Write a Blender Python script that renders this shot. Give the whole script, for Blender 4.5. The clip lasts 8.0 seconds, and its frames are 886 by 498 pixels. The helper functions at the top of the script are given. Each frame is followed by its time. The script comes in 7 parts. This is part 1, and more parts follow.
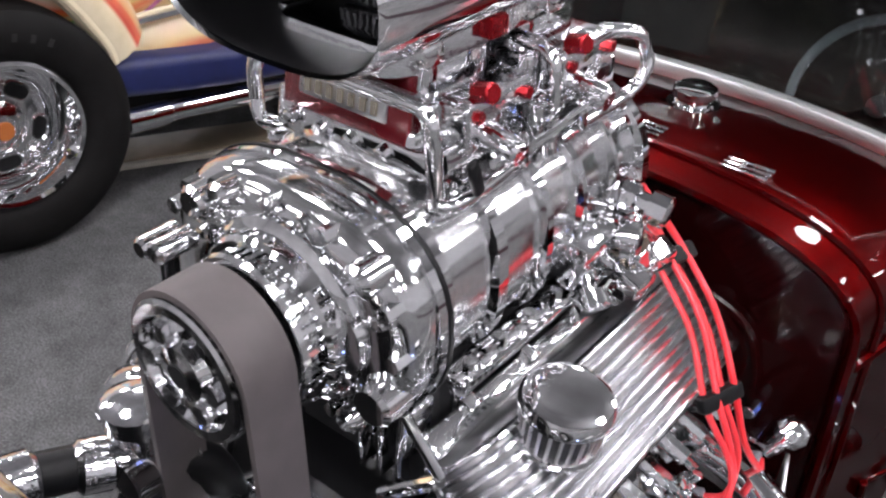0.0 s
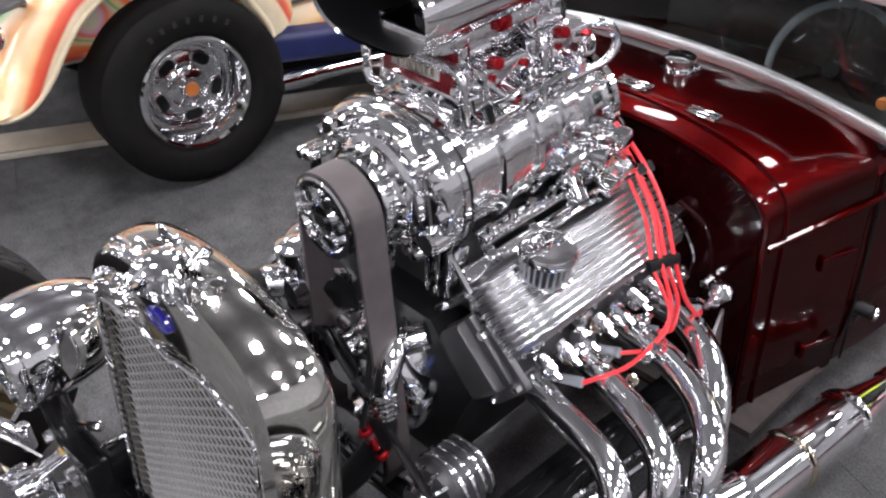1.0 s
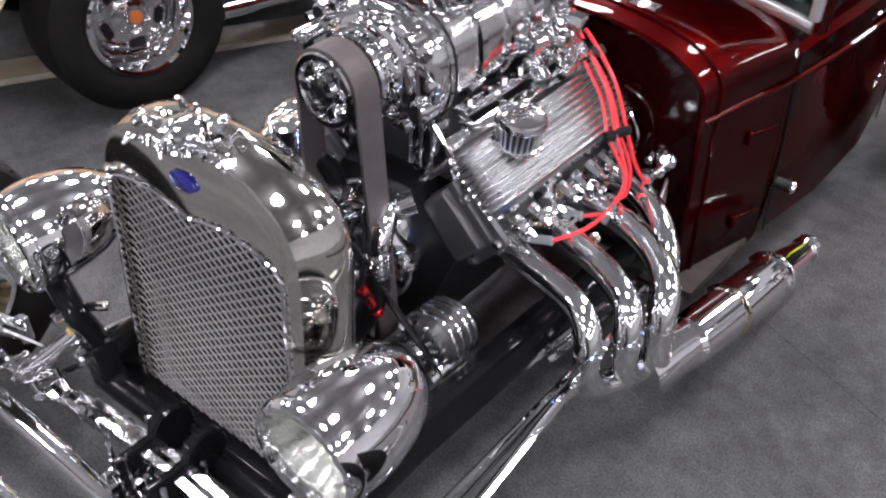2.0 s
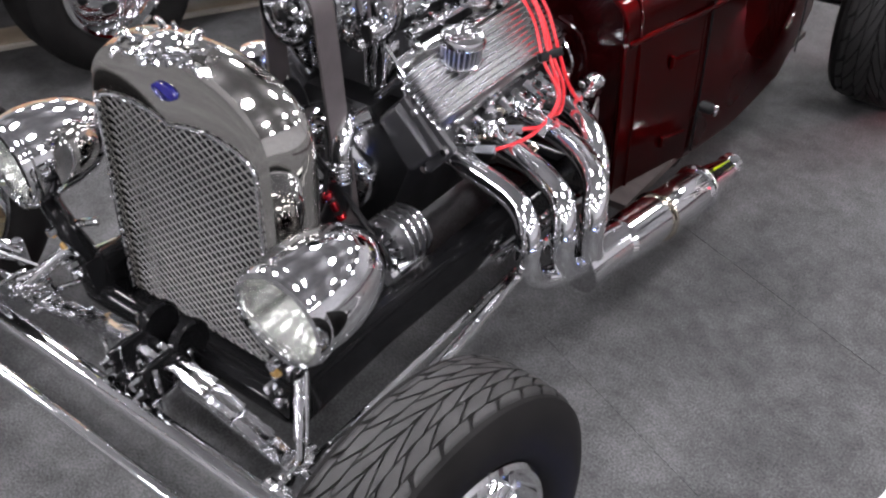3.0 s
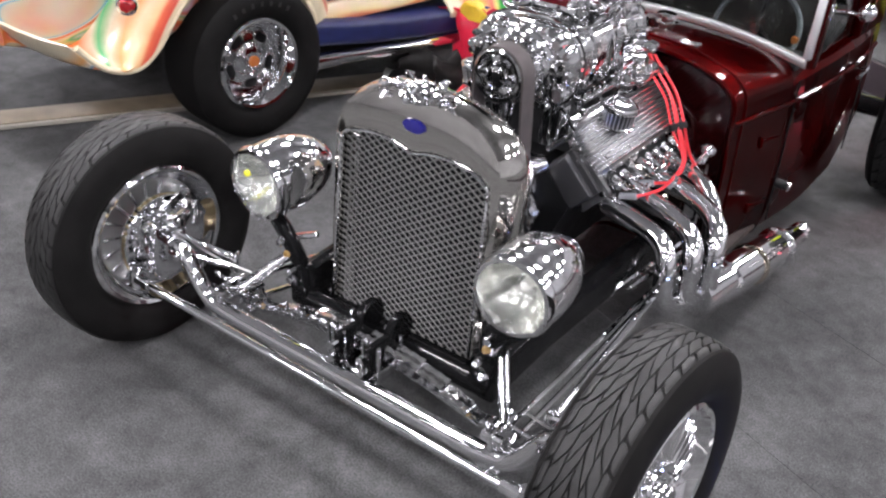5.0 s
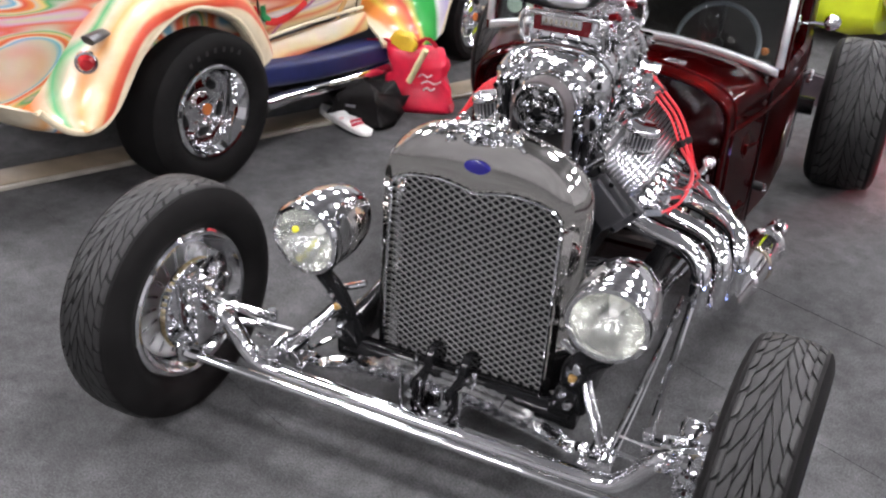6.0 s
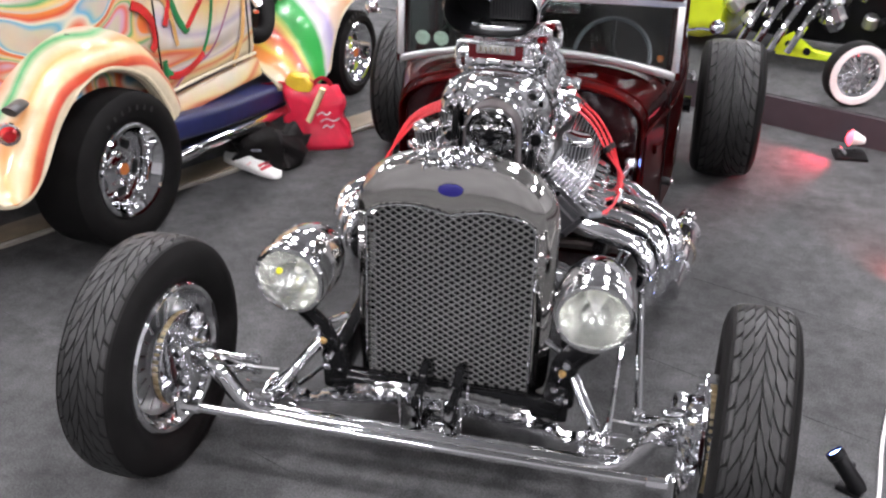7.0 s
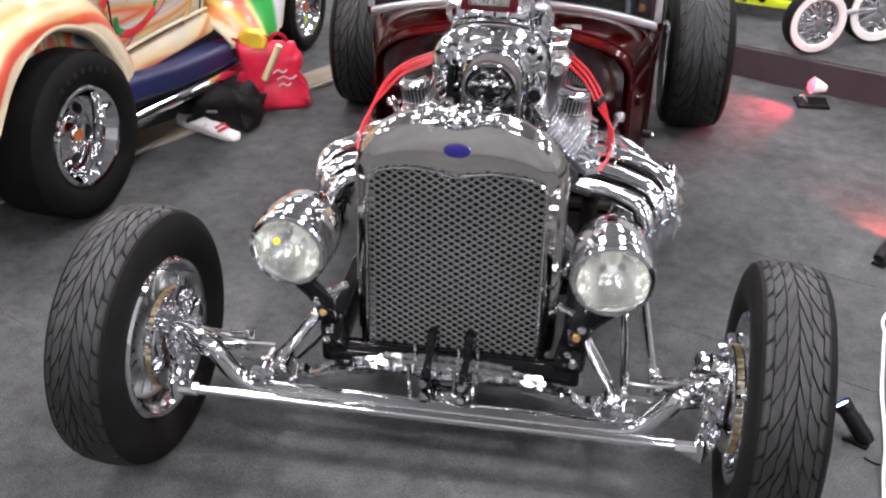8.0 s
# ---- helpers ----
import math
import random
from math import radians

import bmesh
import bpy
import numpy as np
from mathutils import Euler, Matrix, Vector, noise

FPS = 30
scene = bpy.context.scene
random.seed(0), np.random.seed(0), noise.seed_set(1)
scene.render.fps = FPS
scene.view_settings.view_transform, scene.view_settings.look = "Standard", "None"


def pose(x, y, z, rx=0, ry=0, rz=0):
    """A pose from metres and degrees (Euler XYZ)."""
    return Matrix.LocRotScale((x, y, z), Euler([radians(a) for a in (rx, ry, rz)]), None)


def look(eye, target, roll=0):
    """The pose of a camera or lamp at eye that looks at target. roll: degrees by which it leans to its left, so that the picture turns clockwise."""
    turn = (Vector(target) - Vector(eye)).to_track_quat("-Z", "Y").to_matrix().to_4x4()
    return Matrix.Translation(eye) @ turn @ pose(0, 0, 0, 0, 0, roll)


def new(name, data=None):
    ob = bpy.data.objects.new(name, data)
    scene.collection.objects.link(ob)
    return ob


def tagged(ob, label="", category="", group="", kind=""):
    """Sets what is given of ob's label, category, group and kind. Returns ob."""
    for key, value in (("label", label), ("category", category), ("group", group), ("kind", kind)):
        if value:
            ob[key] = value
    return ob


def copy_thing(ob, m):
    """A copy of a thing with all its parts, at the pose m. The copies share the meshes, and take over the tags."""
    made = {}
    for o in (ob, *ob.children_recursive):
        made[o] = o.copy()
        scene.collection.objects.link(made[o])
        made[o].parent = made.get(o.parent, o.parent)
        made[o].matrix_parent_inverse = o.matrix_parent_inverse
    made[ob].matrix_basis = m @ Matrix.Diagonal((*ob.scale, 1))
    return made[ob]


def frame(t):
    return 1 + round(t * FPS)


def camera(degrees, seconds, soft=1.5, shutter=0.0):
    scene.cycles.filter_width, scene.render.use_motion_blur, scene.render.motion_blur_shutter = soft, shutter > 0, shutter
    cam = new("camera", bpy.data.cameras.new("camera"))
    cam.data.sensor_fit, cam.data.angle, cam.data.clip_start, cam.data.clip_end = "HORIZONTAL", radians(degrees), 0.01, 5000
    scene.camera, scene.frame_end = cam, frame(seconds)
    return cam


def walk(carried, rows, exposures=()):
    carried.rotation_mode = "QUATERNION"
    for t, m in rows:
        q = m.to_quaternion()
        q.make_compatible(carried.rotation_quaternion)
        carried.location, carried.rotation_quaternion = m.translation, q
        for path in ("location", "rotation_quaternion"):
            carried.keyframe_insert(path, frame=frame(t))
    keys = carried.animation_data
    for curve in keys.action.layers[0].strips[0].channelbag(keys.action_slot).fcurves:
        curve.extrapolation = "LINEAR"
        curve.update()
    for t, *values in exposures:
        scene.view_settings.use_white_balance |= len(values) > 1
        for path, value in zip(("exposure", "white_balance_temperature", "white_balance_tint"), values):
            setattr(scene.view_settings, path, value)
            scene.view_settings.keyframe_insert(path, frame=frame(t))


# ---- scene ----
cam = camera(50.0, 8.0, soft=2.4)
PATH = [
    (0, (0.618, 0.040, 1.454), (-0.410, 1.354, 0.352), 1.4),
    (0.5, (0.906, -0.160, 1.588), (-0.260, 0.995, 0.446), -0.2),
    (1, (1.121, -0.315, 1.739), (-0.083, 0.778, 0.574), -2.9),
    (1.5, (1.112, -0.495, 1.716), (0.015, 0.663, 0.511), -2.1),
    (1.7, (1.125, -0.551, 1.706), (0.078, 0.635, 0.481), -1.3),
    (2.8, (1.381, -0.753, 1.714), (0.376, 0.469, 0.491), -0.6),
    (3, (1.403, -0.821, 1.698), (0.428, 0.412, 0.461), -1.5),
    (3.5, (1.412, -1.048, 1.7), (0.52, 0.259, 0.477), -0.8),
    (4, (1.404, -1.188, 1.713), (0.461, 0.147, 0.56), 1.6),
    (4.5, (1.443, -1.367, 1.739), (0.444, -0.04, 0.625), 1.8),
    (4.7, (1.423, -1.455, 1.766), (0.387, -0.123, 0.693), 2.7),
    (5.8, (0.924, -1.84, 1.801), (0.169, -0.273, 0.814), 2.4),
    (6, (0.829, -1.871, 1.818), (0.103, -0.291, 0.829), 2.4),
    (6.5, (0.651, -2.005, 1.858), (0.06, -0.327, 0.943), 1.6),
    (7, (0.555, -2.119, 1.864), (0.113, -0.404, 0.935), -0.1),
    (7.5, (0.426, -2.076, 1.838), (0.116, -0.36, 0.86), 0.8),
    (8, (0.319, -2.052, 1.831), (0.042, -0.35, 0.819), 0.6),
]
walk(cam, [(t, look(eye, target, roll)) for t, eye, target, roll in PATH])

# ---- exposure, world and hall lights ----
world = bpy.data.worlds.new("hall_world")
scene.world = world
world.use_nodes = True
world.node_tree.nodes["Background"].inputs[0].default_value = (0.02, 0.02, 0.022, 1)
world.node_tree.nodes["Background"].inputs[1].default_value = 1.0
LAMP_POWER = 80.0


# ---- materials ----
def material(name, color, rough=0.5, metal=0.0, coat=0.0, var=0.0, scale=20.0, bump=0.0, bump_scale=120.0, rough_var=0.0, emit=0.0, emit_color=None, spec=0.5):
    m = bpy.data.materials.new(name)
    m.use_nodes = True
    nt = m.node_tree
    b = nt.nodes["Principled BSDF"]
    b.inputs["Base Color"].default_value = (*color, 1)
    b.inputs["Roughness"].default_value = rough
    b.inputs["Metallic"].default_value = metal
    b.inputs["Coat Weight"].default_value = coat
    b.inputs["Coat Roughness"].default_value = 0.03
    b.inputs["Specular IOR Level"].default_value = spec
    tc = nt.nodes.new("ShaderNodeTexCoord")
    if var > 0 or rough_var > 0:
        n = nt.nodes.new("ShaderNodeTexNoise")
        n.inputs["Scale"].default_value = scale
        n.inputs["Detail"].default_value = 6
        nt.links.new(tc.outputs["Object"], n.inputs["Vector"])
        if var > 0:
            r = nt.nodes.new("ShaderNodeValToRGB")
            r.color_ramp.elements[0].position = 0.3
            r.color_ramp.elements[1].position = 0.7
            r.color_ramp.elements[0].color = (*[c * (1 - var) for c in color], 1)
            r.color_ramp.elements[1].color = (*[min(1, c * (1 + var)) for c in color], 1)
            nt.links.new(n.outputs["Fac"], r.inputs["Fac"])
            nt.links.new(r.outputs["Color"], b.inputs["Base Color"])
        if rough_var > 0:
            mr = nt.nodes.new("ShaderNodeMapRange")
            mr.inputs["To Min"].default_value = max(0.0, rough - rough_var)
            mr.inputs["To Max"].default_value = rough + rough_var
            nt.links.new(n.outputs["Fac"], mr.inputs["Value"])
            nt.links.new(mr.outputs["Result"], b.inputs["Roughness"])
    if bump > 0:
        n2 = nt.nodes.new("ShaderNodeTexNoise")
        n2.inputs["Scale"].default_value = bump_scale
        n2.inputs["Detail"].default_value = 4
        nt.links.new(tc.outputs["Object"], n2.inputs["Vector"])
        bp = nt.nodes.new("ShaderNodeBump")
        bp.inputs["Strength"].default_value = bump
        bp.inputs["Distance"].default_value = 0.004
        nt.links.new(n2.outputs["Fac"], bp.inputs["Height"])
        nt.links.new(bp.outputs["Normal"], b.inputs["Normal"])
    if emit > 0:
        b.inputs["Emission Color"].default_value = (*(emit_color or color), 1)
        b.inputs["Emission Strength"].default_value = emit
    return m


CHROME = material("chrome", (0.9, 0.9, 0.91), 0.04, 1.0, rough_var=0.02, scale=30)
SHELLCHROME = material("old_shell_plating", (0.66, 0.64, 0.605), 0.065, 1.0, rough_var=0.03, scale=14, bump=0.05, bump_scale=3)
ALLOY = material("polished_alloy", (0.8, 0.8, 0.81), 0.12, 1.0, rough_var=0.05, scale=40, bump=0.18, bump_scale=45)
REFLECTOR = material("silvered_reflector", (0.96, 0.96, 0.92), 0.2, 1.0, rough_var=0.05, scale=60, bump=0.05, bump_scale=22)
BRIGHTFRAME = material("polished_stainless", (0.88, 0.88, 0.88), 0.36, 1.0, rough_var=0.015, scale=25)
# Cover alloy darkened, so its body carries the shade between the fins.
FIN_GAP_SHADE = material("fin_gap_shaded_alloy", (0.19, 0.19, 0.195), 0.3, 0.95, rough_var=0.08, scale=40)
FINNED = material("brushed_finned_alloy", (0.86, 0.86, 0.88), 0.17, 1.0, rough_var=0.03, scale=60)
BRASS = material("gold_cast_iron", (0.5, 0.4, 0.24), 0.35, 0.9, rough_var=0.1)
HUBRED = material("dark_red_hub_paint", (0.05, 0.003, 0.005), 0.3, 0.3, coat=0.6, var=0.2)
MACHINED = material("dull_machined_steel", (0.07, 0.07, 0.073), 0.35, 0.7, rough_var=0.1, scale=50, bump=0.05)
CASECHROME = material("polished_case", (0.86, 0.86, 0.87), 0.15, 1.0, rough_var=0.04, scale=12)
CAST = material("chromed_casting", (0.89, 0.89, 0.91), 0.09, 1.0, rough_var=0.04, scale=30, bump=0.42, bump_scale=32)
COVERCHROME = material("plated_gear_cover", (0.76, 0.76, 0.77), 0.09, 1.0, rough_var=0.04, scale=20, bump=0.14, bump_scale=22)
STEEL = material("brushed_steel", (0.5, 0.5, 0.5), 0.3, 1.0, rough_var=0.1, scale=60)
MESHWIRE = material("grille_wire", (0.2, 0.199, 0.195), 0.5, 0.3, rough_var=0.08, scale=60)
BRONZE = material("pale_bronze_chrome", (0.7, 0.62, 0.5), 0.12, 1.0, rough_var=0.04)
GUNMETAL = material("satin_gunmetal", (0.055, 0.055, 0.058), 0.35, 0.6, rough_var=0.1, scale=40)
BLACK = material("gloss_black_paint", (0.006, 0.006, 0.0065), 0.1, 0.0, spec=0.16, coat=0.05, rough_var=0.04)
SATIN = material("satin_black_paint", (0.006, 0.006, 0.0065), 0.4, 0.0, rough_var=0.1, spec=0.15)
RUBBER = material("tyre_rubber", (0.008, 0.0076, 0.0076), 0.65, 0.0, spec=0.08, var=0.25, scale=12, rough_var=0.1, bump=0.1, bump_scale=300)
TREAD = material("tread_rubber", (0.0115, 0.0113, 0.0113), 0.5, 0.0, spec=0.42, var=0.2, scale=25, rough_var=0.1, bump=0.1, bump_scale=300)
BELT = material("belt_rubber", (0.055, 0.046, 0.046), 0.6, 0.0, var=0.12, scale=30, bump=0.08, bump_scale=400)
MAROON = material("candy_maroon_paint", (0.046, 0.0003, 0.0006), 0.4, 0.95, coat=0.34, var=0.35, scale=4, rough_var=0.04, spec=0.25)
MAROON.node_tree.nodes["Principled BSDF"].inputs["Specular Tint"].default_value = (0.3, 0.02, 0.03, 1)
# Body maroon darkened: the shade of the recessed firewall is in the colour.
MAROON_SHADED = material("recess_shaded_maroon", (0.012, 0.0006, 0.0008), 0.14, 0.0, coat=0.2, spec=0.3, var=0.3, scale=6, bump=0.16, bump_scale=38)
WIRE = material("red_silicone_wire", (0.62, 0.022, 0.032), 0.38, 0.0, var=0.1, scale=40)
BOOT = material("grey_silicone_boot", (0.16, 0.17, 0.19), 0.5, var=0.1)
STICKER = material("pale_green_sticker", (0.42, 0.5, 0.42), 0.5, var=0.2, scale=60)
DARKRED = material("dark_red_lacquer", (0.11, 0.004, 0.008), 0.25, 0.3, coat=0.6, var=0.2)
REDANOD = material("red_anodised", (0.25, 0.005, 0.01), 0.25, 0.7, rough_var=0.05)
BLUE = material("blue_enamel", (0.012, 0.01, 0.16), 0.2, 0.0, coat=1.0, var=0.1)
MARKER = material("dull_amber_glass", (0.32, 0.19, 0.06), 0.2, coat=0.6, var=0.2, scale=60)
AMBER = material("amber_plastic", (0.36, 0.11, 0.03), 0.25, coat=0.5, var=0.1)
# Faint glow added to the yellow dot, which is no lamp.
YELLOW = material("yellow_plastic_with_glow", (0.75, 0.7, 0.03), 0.4, emit=0.15)
BLUEGLOW = material("blue_led", (0.1, 0.15, 0.9), 0.4, emit=40.0, emit_color=(0.2, 0.3, 1.0))
FABRIC = material("dark_upholstery", (0.03, 0.022, 0.02), 0.8, var=0.3, scale=30, bump=0.2)
NAVY = material("navy_board_vinyl", (0.008, 0.013, 0.07), 0.5, var=0.15, scale=15, bump=0.1)
BAGRED = material("red_plastic_bag", (0.62, 0.015, 0.05), 0.35, var=0.15, scale=12, bump=0.5, bump_scale=14)
BAGBLACK = material("black_bag_nylon", (0.008, 0.007, 0.007), 0.6, spec=0.2, var=0.3, scale=20, bump=0.5, bump_scale=25)
WHITE = material("white_plastic", (0.78, 0.77, 0.75), 0.4, var=0.08, bump=0.3, bump_scale=18)
LIME = material("lime_paint", (0.5, 0.62, 0.02), 0.2, coat=1.0, var=0.2, scale=5)
REDLENS = material("red_lens", (0.3, 0.008, 0.012), 0.12, coat=1.0, var=0.3, scale=30)
WHITEWALL = material("whitewall_rubber", (0.75, 0.74, 0.72), 0.5, var=0.06, scale=15)
HALLWALL = material("hall_wall_paint", (0.23, 0.23, 0.235), 0.8, var=0.15, scale=0.4)
# Two unseen walls made paler so that the chrome mirrors more light.
PALEWALL = material("pale_reflecting_wall_paint", (0.36, 0.36, 0.37), 0.8, var=0.12, scale=0.8)
HALLCEIL = material("hall_ceiling_paint", (0.035, 0.035, 0.037), 0.85, var=0.3, scale=0.5)
PALE_EDGE = material("pale_strip_edge", (0.3, 0.28, 0.24), 0.5, var=0.2, scale=10)
WOODEDGE = material("tan_threshold_strip", (0.2, 0.16, 0.11), 0.5, var=0.2, scale=10)
DASH = material("dash_plastic", (0.02, 0.02, 0.02), 0.5, var=0.2)
LAMPGLOW = material("hall_lamp_glow", (1, 1, 1), 0.5, emit=LAMP_POWER, emit_color=(0.995, 0.965, 1.02))
REDGLOW = material("red_spot_glow", (1, 0.2, 0.25), 0.4, emit=4.0, emit_color=(1.0, 0.05, 0.1))


def glass_material(name, tint, rough=0.01):
    m = bpy.data.materials.new(name)
    m.use_nodes = True
    b = m.node_tree.nodes["Principled BSDF"]
    b.inputs["Base Color"].default_value = (*tint, 1)
    b.inputs["Roughness"].default_value = rough
    b.inputs["Transmission Weight"].default_value = 1.0
    b.inputs["IOR"].default_value = 1.45
    return m


GLASS = glass_material("clear_glass", (0.93, 0.95, 0.93))
TINTED = glass_material("smoked_glass", (0.45, 0.5, 0.48))


def carpet_material():
    m = bpy.data.materials.new("grey_carpet")
    m.use_nodes = True
    nt = m.node_tree
    b = nt.nodes["Principled BSDF"]
    b.inputs["Roughness"].default_value = 0.95
    b.inputs["Specular IOR Level"].default_value = 0.2
    tc = nt.nodes.new("ShaderNodeTexCoord")
    fine = nt.nodes.new("ShaderNodeTexNoise")
    fine.inputs["Scale"].default_value = 190
    fine.inputs["Detail"].default_value = 5
    big = nt.nodes.new("ShaderNodeTexNoise")
    big.inputs["Scale"].default_value = 1.3
    big.inputs["Detail"].default_value = 7
    big.inputs["Roughness"].default_value = 0.65
    for n in (fine, big):
        nt.links.new(tc.outputs["Object"], n.inputs["Vector"])
    r1 = nt.nodes.new("ShaderNodeValToRGB")
    r1.color_ramp.elements[0].position, r1.color_ramp.elements[1].position = 0.36, 0.66
    r1.color_ramp.elements[0].color = (0.056, 0.057, 0.058, 1)
    r1.color_ramp.elements[1].color = (0.132, 0.132, 0.134, 1)
    r2 = nt.nodes.new("ShaderNodeValToRGB")
    r2.color_ramp.elements[0].position, r2.color_ramp.elements[1].position = 0.34, 0.68
    r2.color_ramp.elements[0].color = (0.5, 0.5, 0.5, 1)
    r2.color_ramp.elements[1].color = (1, 1, 1, 1)
    mix = nt.nodes.new("ShaderNodeMix")
    mix.data_type, mix.blend_type = "RGBA", "MULTIPLY"
    mix.inputs[0].default_value = 1.0
    nt.links.new(fine.outputs["Fac"], r1.inputs["Fac"])
    nt.links.new(big.outputs["Fac"], r2.inputs["Fac"])
    nt.links.new(r1.outputs["Color"], mix.inputs[6])
    nt.links.new(r2.outputs["Color"], mix.inputs[7])
    tread = nt.nodes.new("ShaderNodeTexNoise")
    tread.inputs["Scale"].default_value = 11
    tread.inputs["Detail"].default_value = 8
    tread.inputs["Roughness"].default_value = 0.72
    nt.links.new(tc.outputs["Object"], tread.inputs["Vector"])
    r3 = nt.nodes.new("ShaderNodeValToRGB")
    r3.color_ramp.elements[0].position, r3.color_ramp.elements[1].position = 0.32, 0.7
    r3.color_ramp.elements[0].color = (0.66, 0.67, 0.66, 1)
    r3.color_ramp.elements[1].color = (1.3, 1.3, 1.3, 1)
    mix2 = nt.nodes.new("ShaderNodeMix")
    mix2.data_type, mix2.blend_type = "RGBA", "MULTIPLY"
    mix2.inputs[0].default_value = 1.0
    nt.links.new(tread.outputs["Fac"], r3.inputs["Fac"])
    nt.links.new(mix.outputs[2], mix2.inputs[6])
    nt.links.new(r3.outputs["Color"], mix2.inputs[7])
    nt.links.new(mix2.outputs[2], b.inputs["Base Color"])
    bp = nt.nodes.new("ShaderNodeBump")
    bp.inputs["Strength"].default_value, bp.inputs["Distance"].default_value = 0.5, 0.004
    nt.links.new(fine.outputs["Fac"], bp.inputs["Height"])
    nt.links.new(bp.outputs["Normal"], b.inputs["Normal"])
    return m


def airbrush_material():
    """Cream paint with flowing airbrushed ribbons of orange, red, green and blue."""
    m = bpy.data.materials.new("airbrushed_ribbon_paint")
    m.use_nodes = True
    nt = m.node_tree
    b = nt.nodes["Principled BSDF"]
    b.inputs["Roughness"].default_value = 0.35
    b.inputs["Coat Weight"].default_value = 0.5
    b.inputs["Coat Roughness"].default_value = 0.12
    tc = nt.nodes.new("ShaderNodeTexCoord")
    mp = nt.nodes.new("ShaderNodeMapping")
    mp.inputs["Rotation"].default_value = (0.5, 0.2, 0.3)
    mp.inputs["Scale"].default_value = (1.0, 0.55, 1.25)
    n = nt.nodes.new("ShaderNodeTexNoise")
    n.inputs["Scale"].default_value, n.inputs["Detail"].default_value, n.inputs["Distortion"].default_value = 1.7, 0.6, 1.1
    nt.links.new(tc.outputs["Object"], mp.inputs["Vector"])
    nt.links.new(mp.outputs["Vector"], n.inputs["Vector"])
    r = nt.nodes.new("ShaderNodeValToRGB")
    cream = (0.46, 0.4, 0.31, 1)
    stops = ((0.0, cream), (0.34, (0.75, 0.66, 0.45, 1)), (0.375, (0.6, 0.1, 0.05, 1)), (0.395, (0.72, 0.3, 0.08, 1)), (0.41, cream), (0.46, (0.72, 0.66, 0.58, 1)),
             (0.485, (0.5, 0.42, 0.5, 1)), (0.505, (0.74, 0.66, 0.5, 1)), (0.545, (0.75, 0.55, 0.22, 1)), (0.565, (0.62, 0.14, 0.06, 1)), (0.58, (0.76, 0.6, 0.3, 1)), (0.62, (0.7, 0.66, 0.56, 1)), (0.66, (0.3, 0.5, 0.42, 1)), (0.675, cream))
    el = r.color_ramp.elements
    el[0].position, el[0].color = stops[0]
    el[1].position, el[1].color = stops[-1]
    for p, c in stops[1:-1]:
        e = el.new(p)
        e.color = (0.84 * c[0], 0.84 * c[1], 0.88 * c[2], 1)
    nt.links.new(n.outputs["Fac"], r.inputs["Fac"])
    # the tail carries denser ribbons than the pale doors
    rr = nt.nodes.new("ShaderNodeValToRGB")
    e2 = rr.color_ramp.elements
    rich = ((0.0, (0.6, 0.12, 0.03, 1)), (0.36, cream), (0.4, (0.1, 0.32, 0.45, 1)), (0.42, (0.62, 0.56, 0.42, 1)), (0.45, (0.55, 0.07, 0.03, 1)), (0.5, (0.64, 0.2, 0.04, 1)), (0.515, cream), (0.55, (0.62, 0.42, 0.14, 1)),
            (0.57, (0.06, 0.3, 0.1, 1)), (0.59, cream), (0.63, (0.58, 0.1, 0.05, 1)), (0.67, (0.5, 0.3, 0.4, 1)), (0.7, cream))
    e2[0].position, e2[0].color = rich[0]
    e2[1].position, e2[1].color = rich[-1]
    for p, c in rich[1:-1]:
        e = e2.new(p)
        e.color = c
    nr = nt.nodes.new("ShaderNodeTexNoise")
    nr.inputs["Scale"].default_value, nr.inputs["Detail"].default_value, nr.inputs["Distortion"].default_value = 2.9, 0.7, 1.7
    nt.links.new(mp.outputs["Vector"], nr.inputs["Vector"])
    nt.links.new(nr.outputs["Fac"], rr.inputs["Fac"])
    sp = nt.nodes.new("ShaderNodeSeparateXYZ")
    ym = nt.nodes.new("ShaderNodeMapRange")
    ym.inputs["From Min"].default_value, ym.inputs["From Max"].default_value = 0.36, 0.28
    nt.links.new(tc.outputs["Object"], sp.inputs[0])
    nt.links.new(sp.outputs["Y"], ym.inputs["Value"])
    tail = nt.nodes.new("ShaderNodeMix")
    tail.data_type = "RGBA"
    nt.links.new(ym.outputs["Result"], tail.inputs[0])
    nt.links.new(r.outputs["Color"], tail.inputs[6])
    nt.links.new(rr.outputs["Color"], tail.inputs[7])
    r = tail
    n2 = nt.nodes.new("ShaderNodeTexNoise")
    n2.inputs["Scale"].default_value, n2.inputs["Detail"].default_value = 9, 4
    nt.links.new(tc.outputs["Object"], n2.inputs["Vector"])
    mix = nt.nodes.new("ShaderNodeMix")
    mix.data_type, mix.blend_type = "RGBA", "SOFT_LIGHT"
    mix.inputs[0].default_value = 0.35
    nt.links.new(r.outputs[2], mix.inputs[6])
    nt.links.new(n2.outputs["Color"], mix.inputs[7])
    nt.links.new(mix.outputs[2], b.inputs["Base Color"])
    return m


CARPET = carpet_material()
AIRBRUSH = airbrush_material()


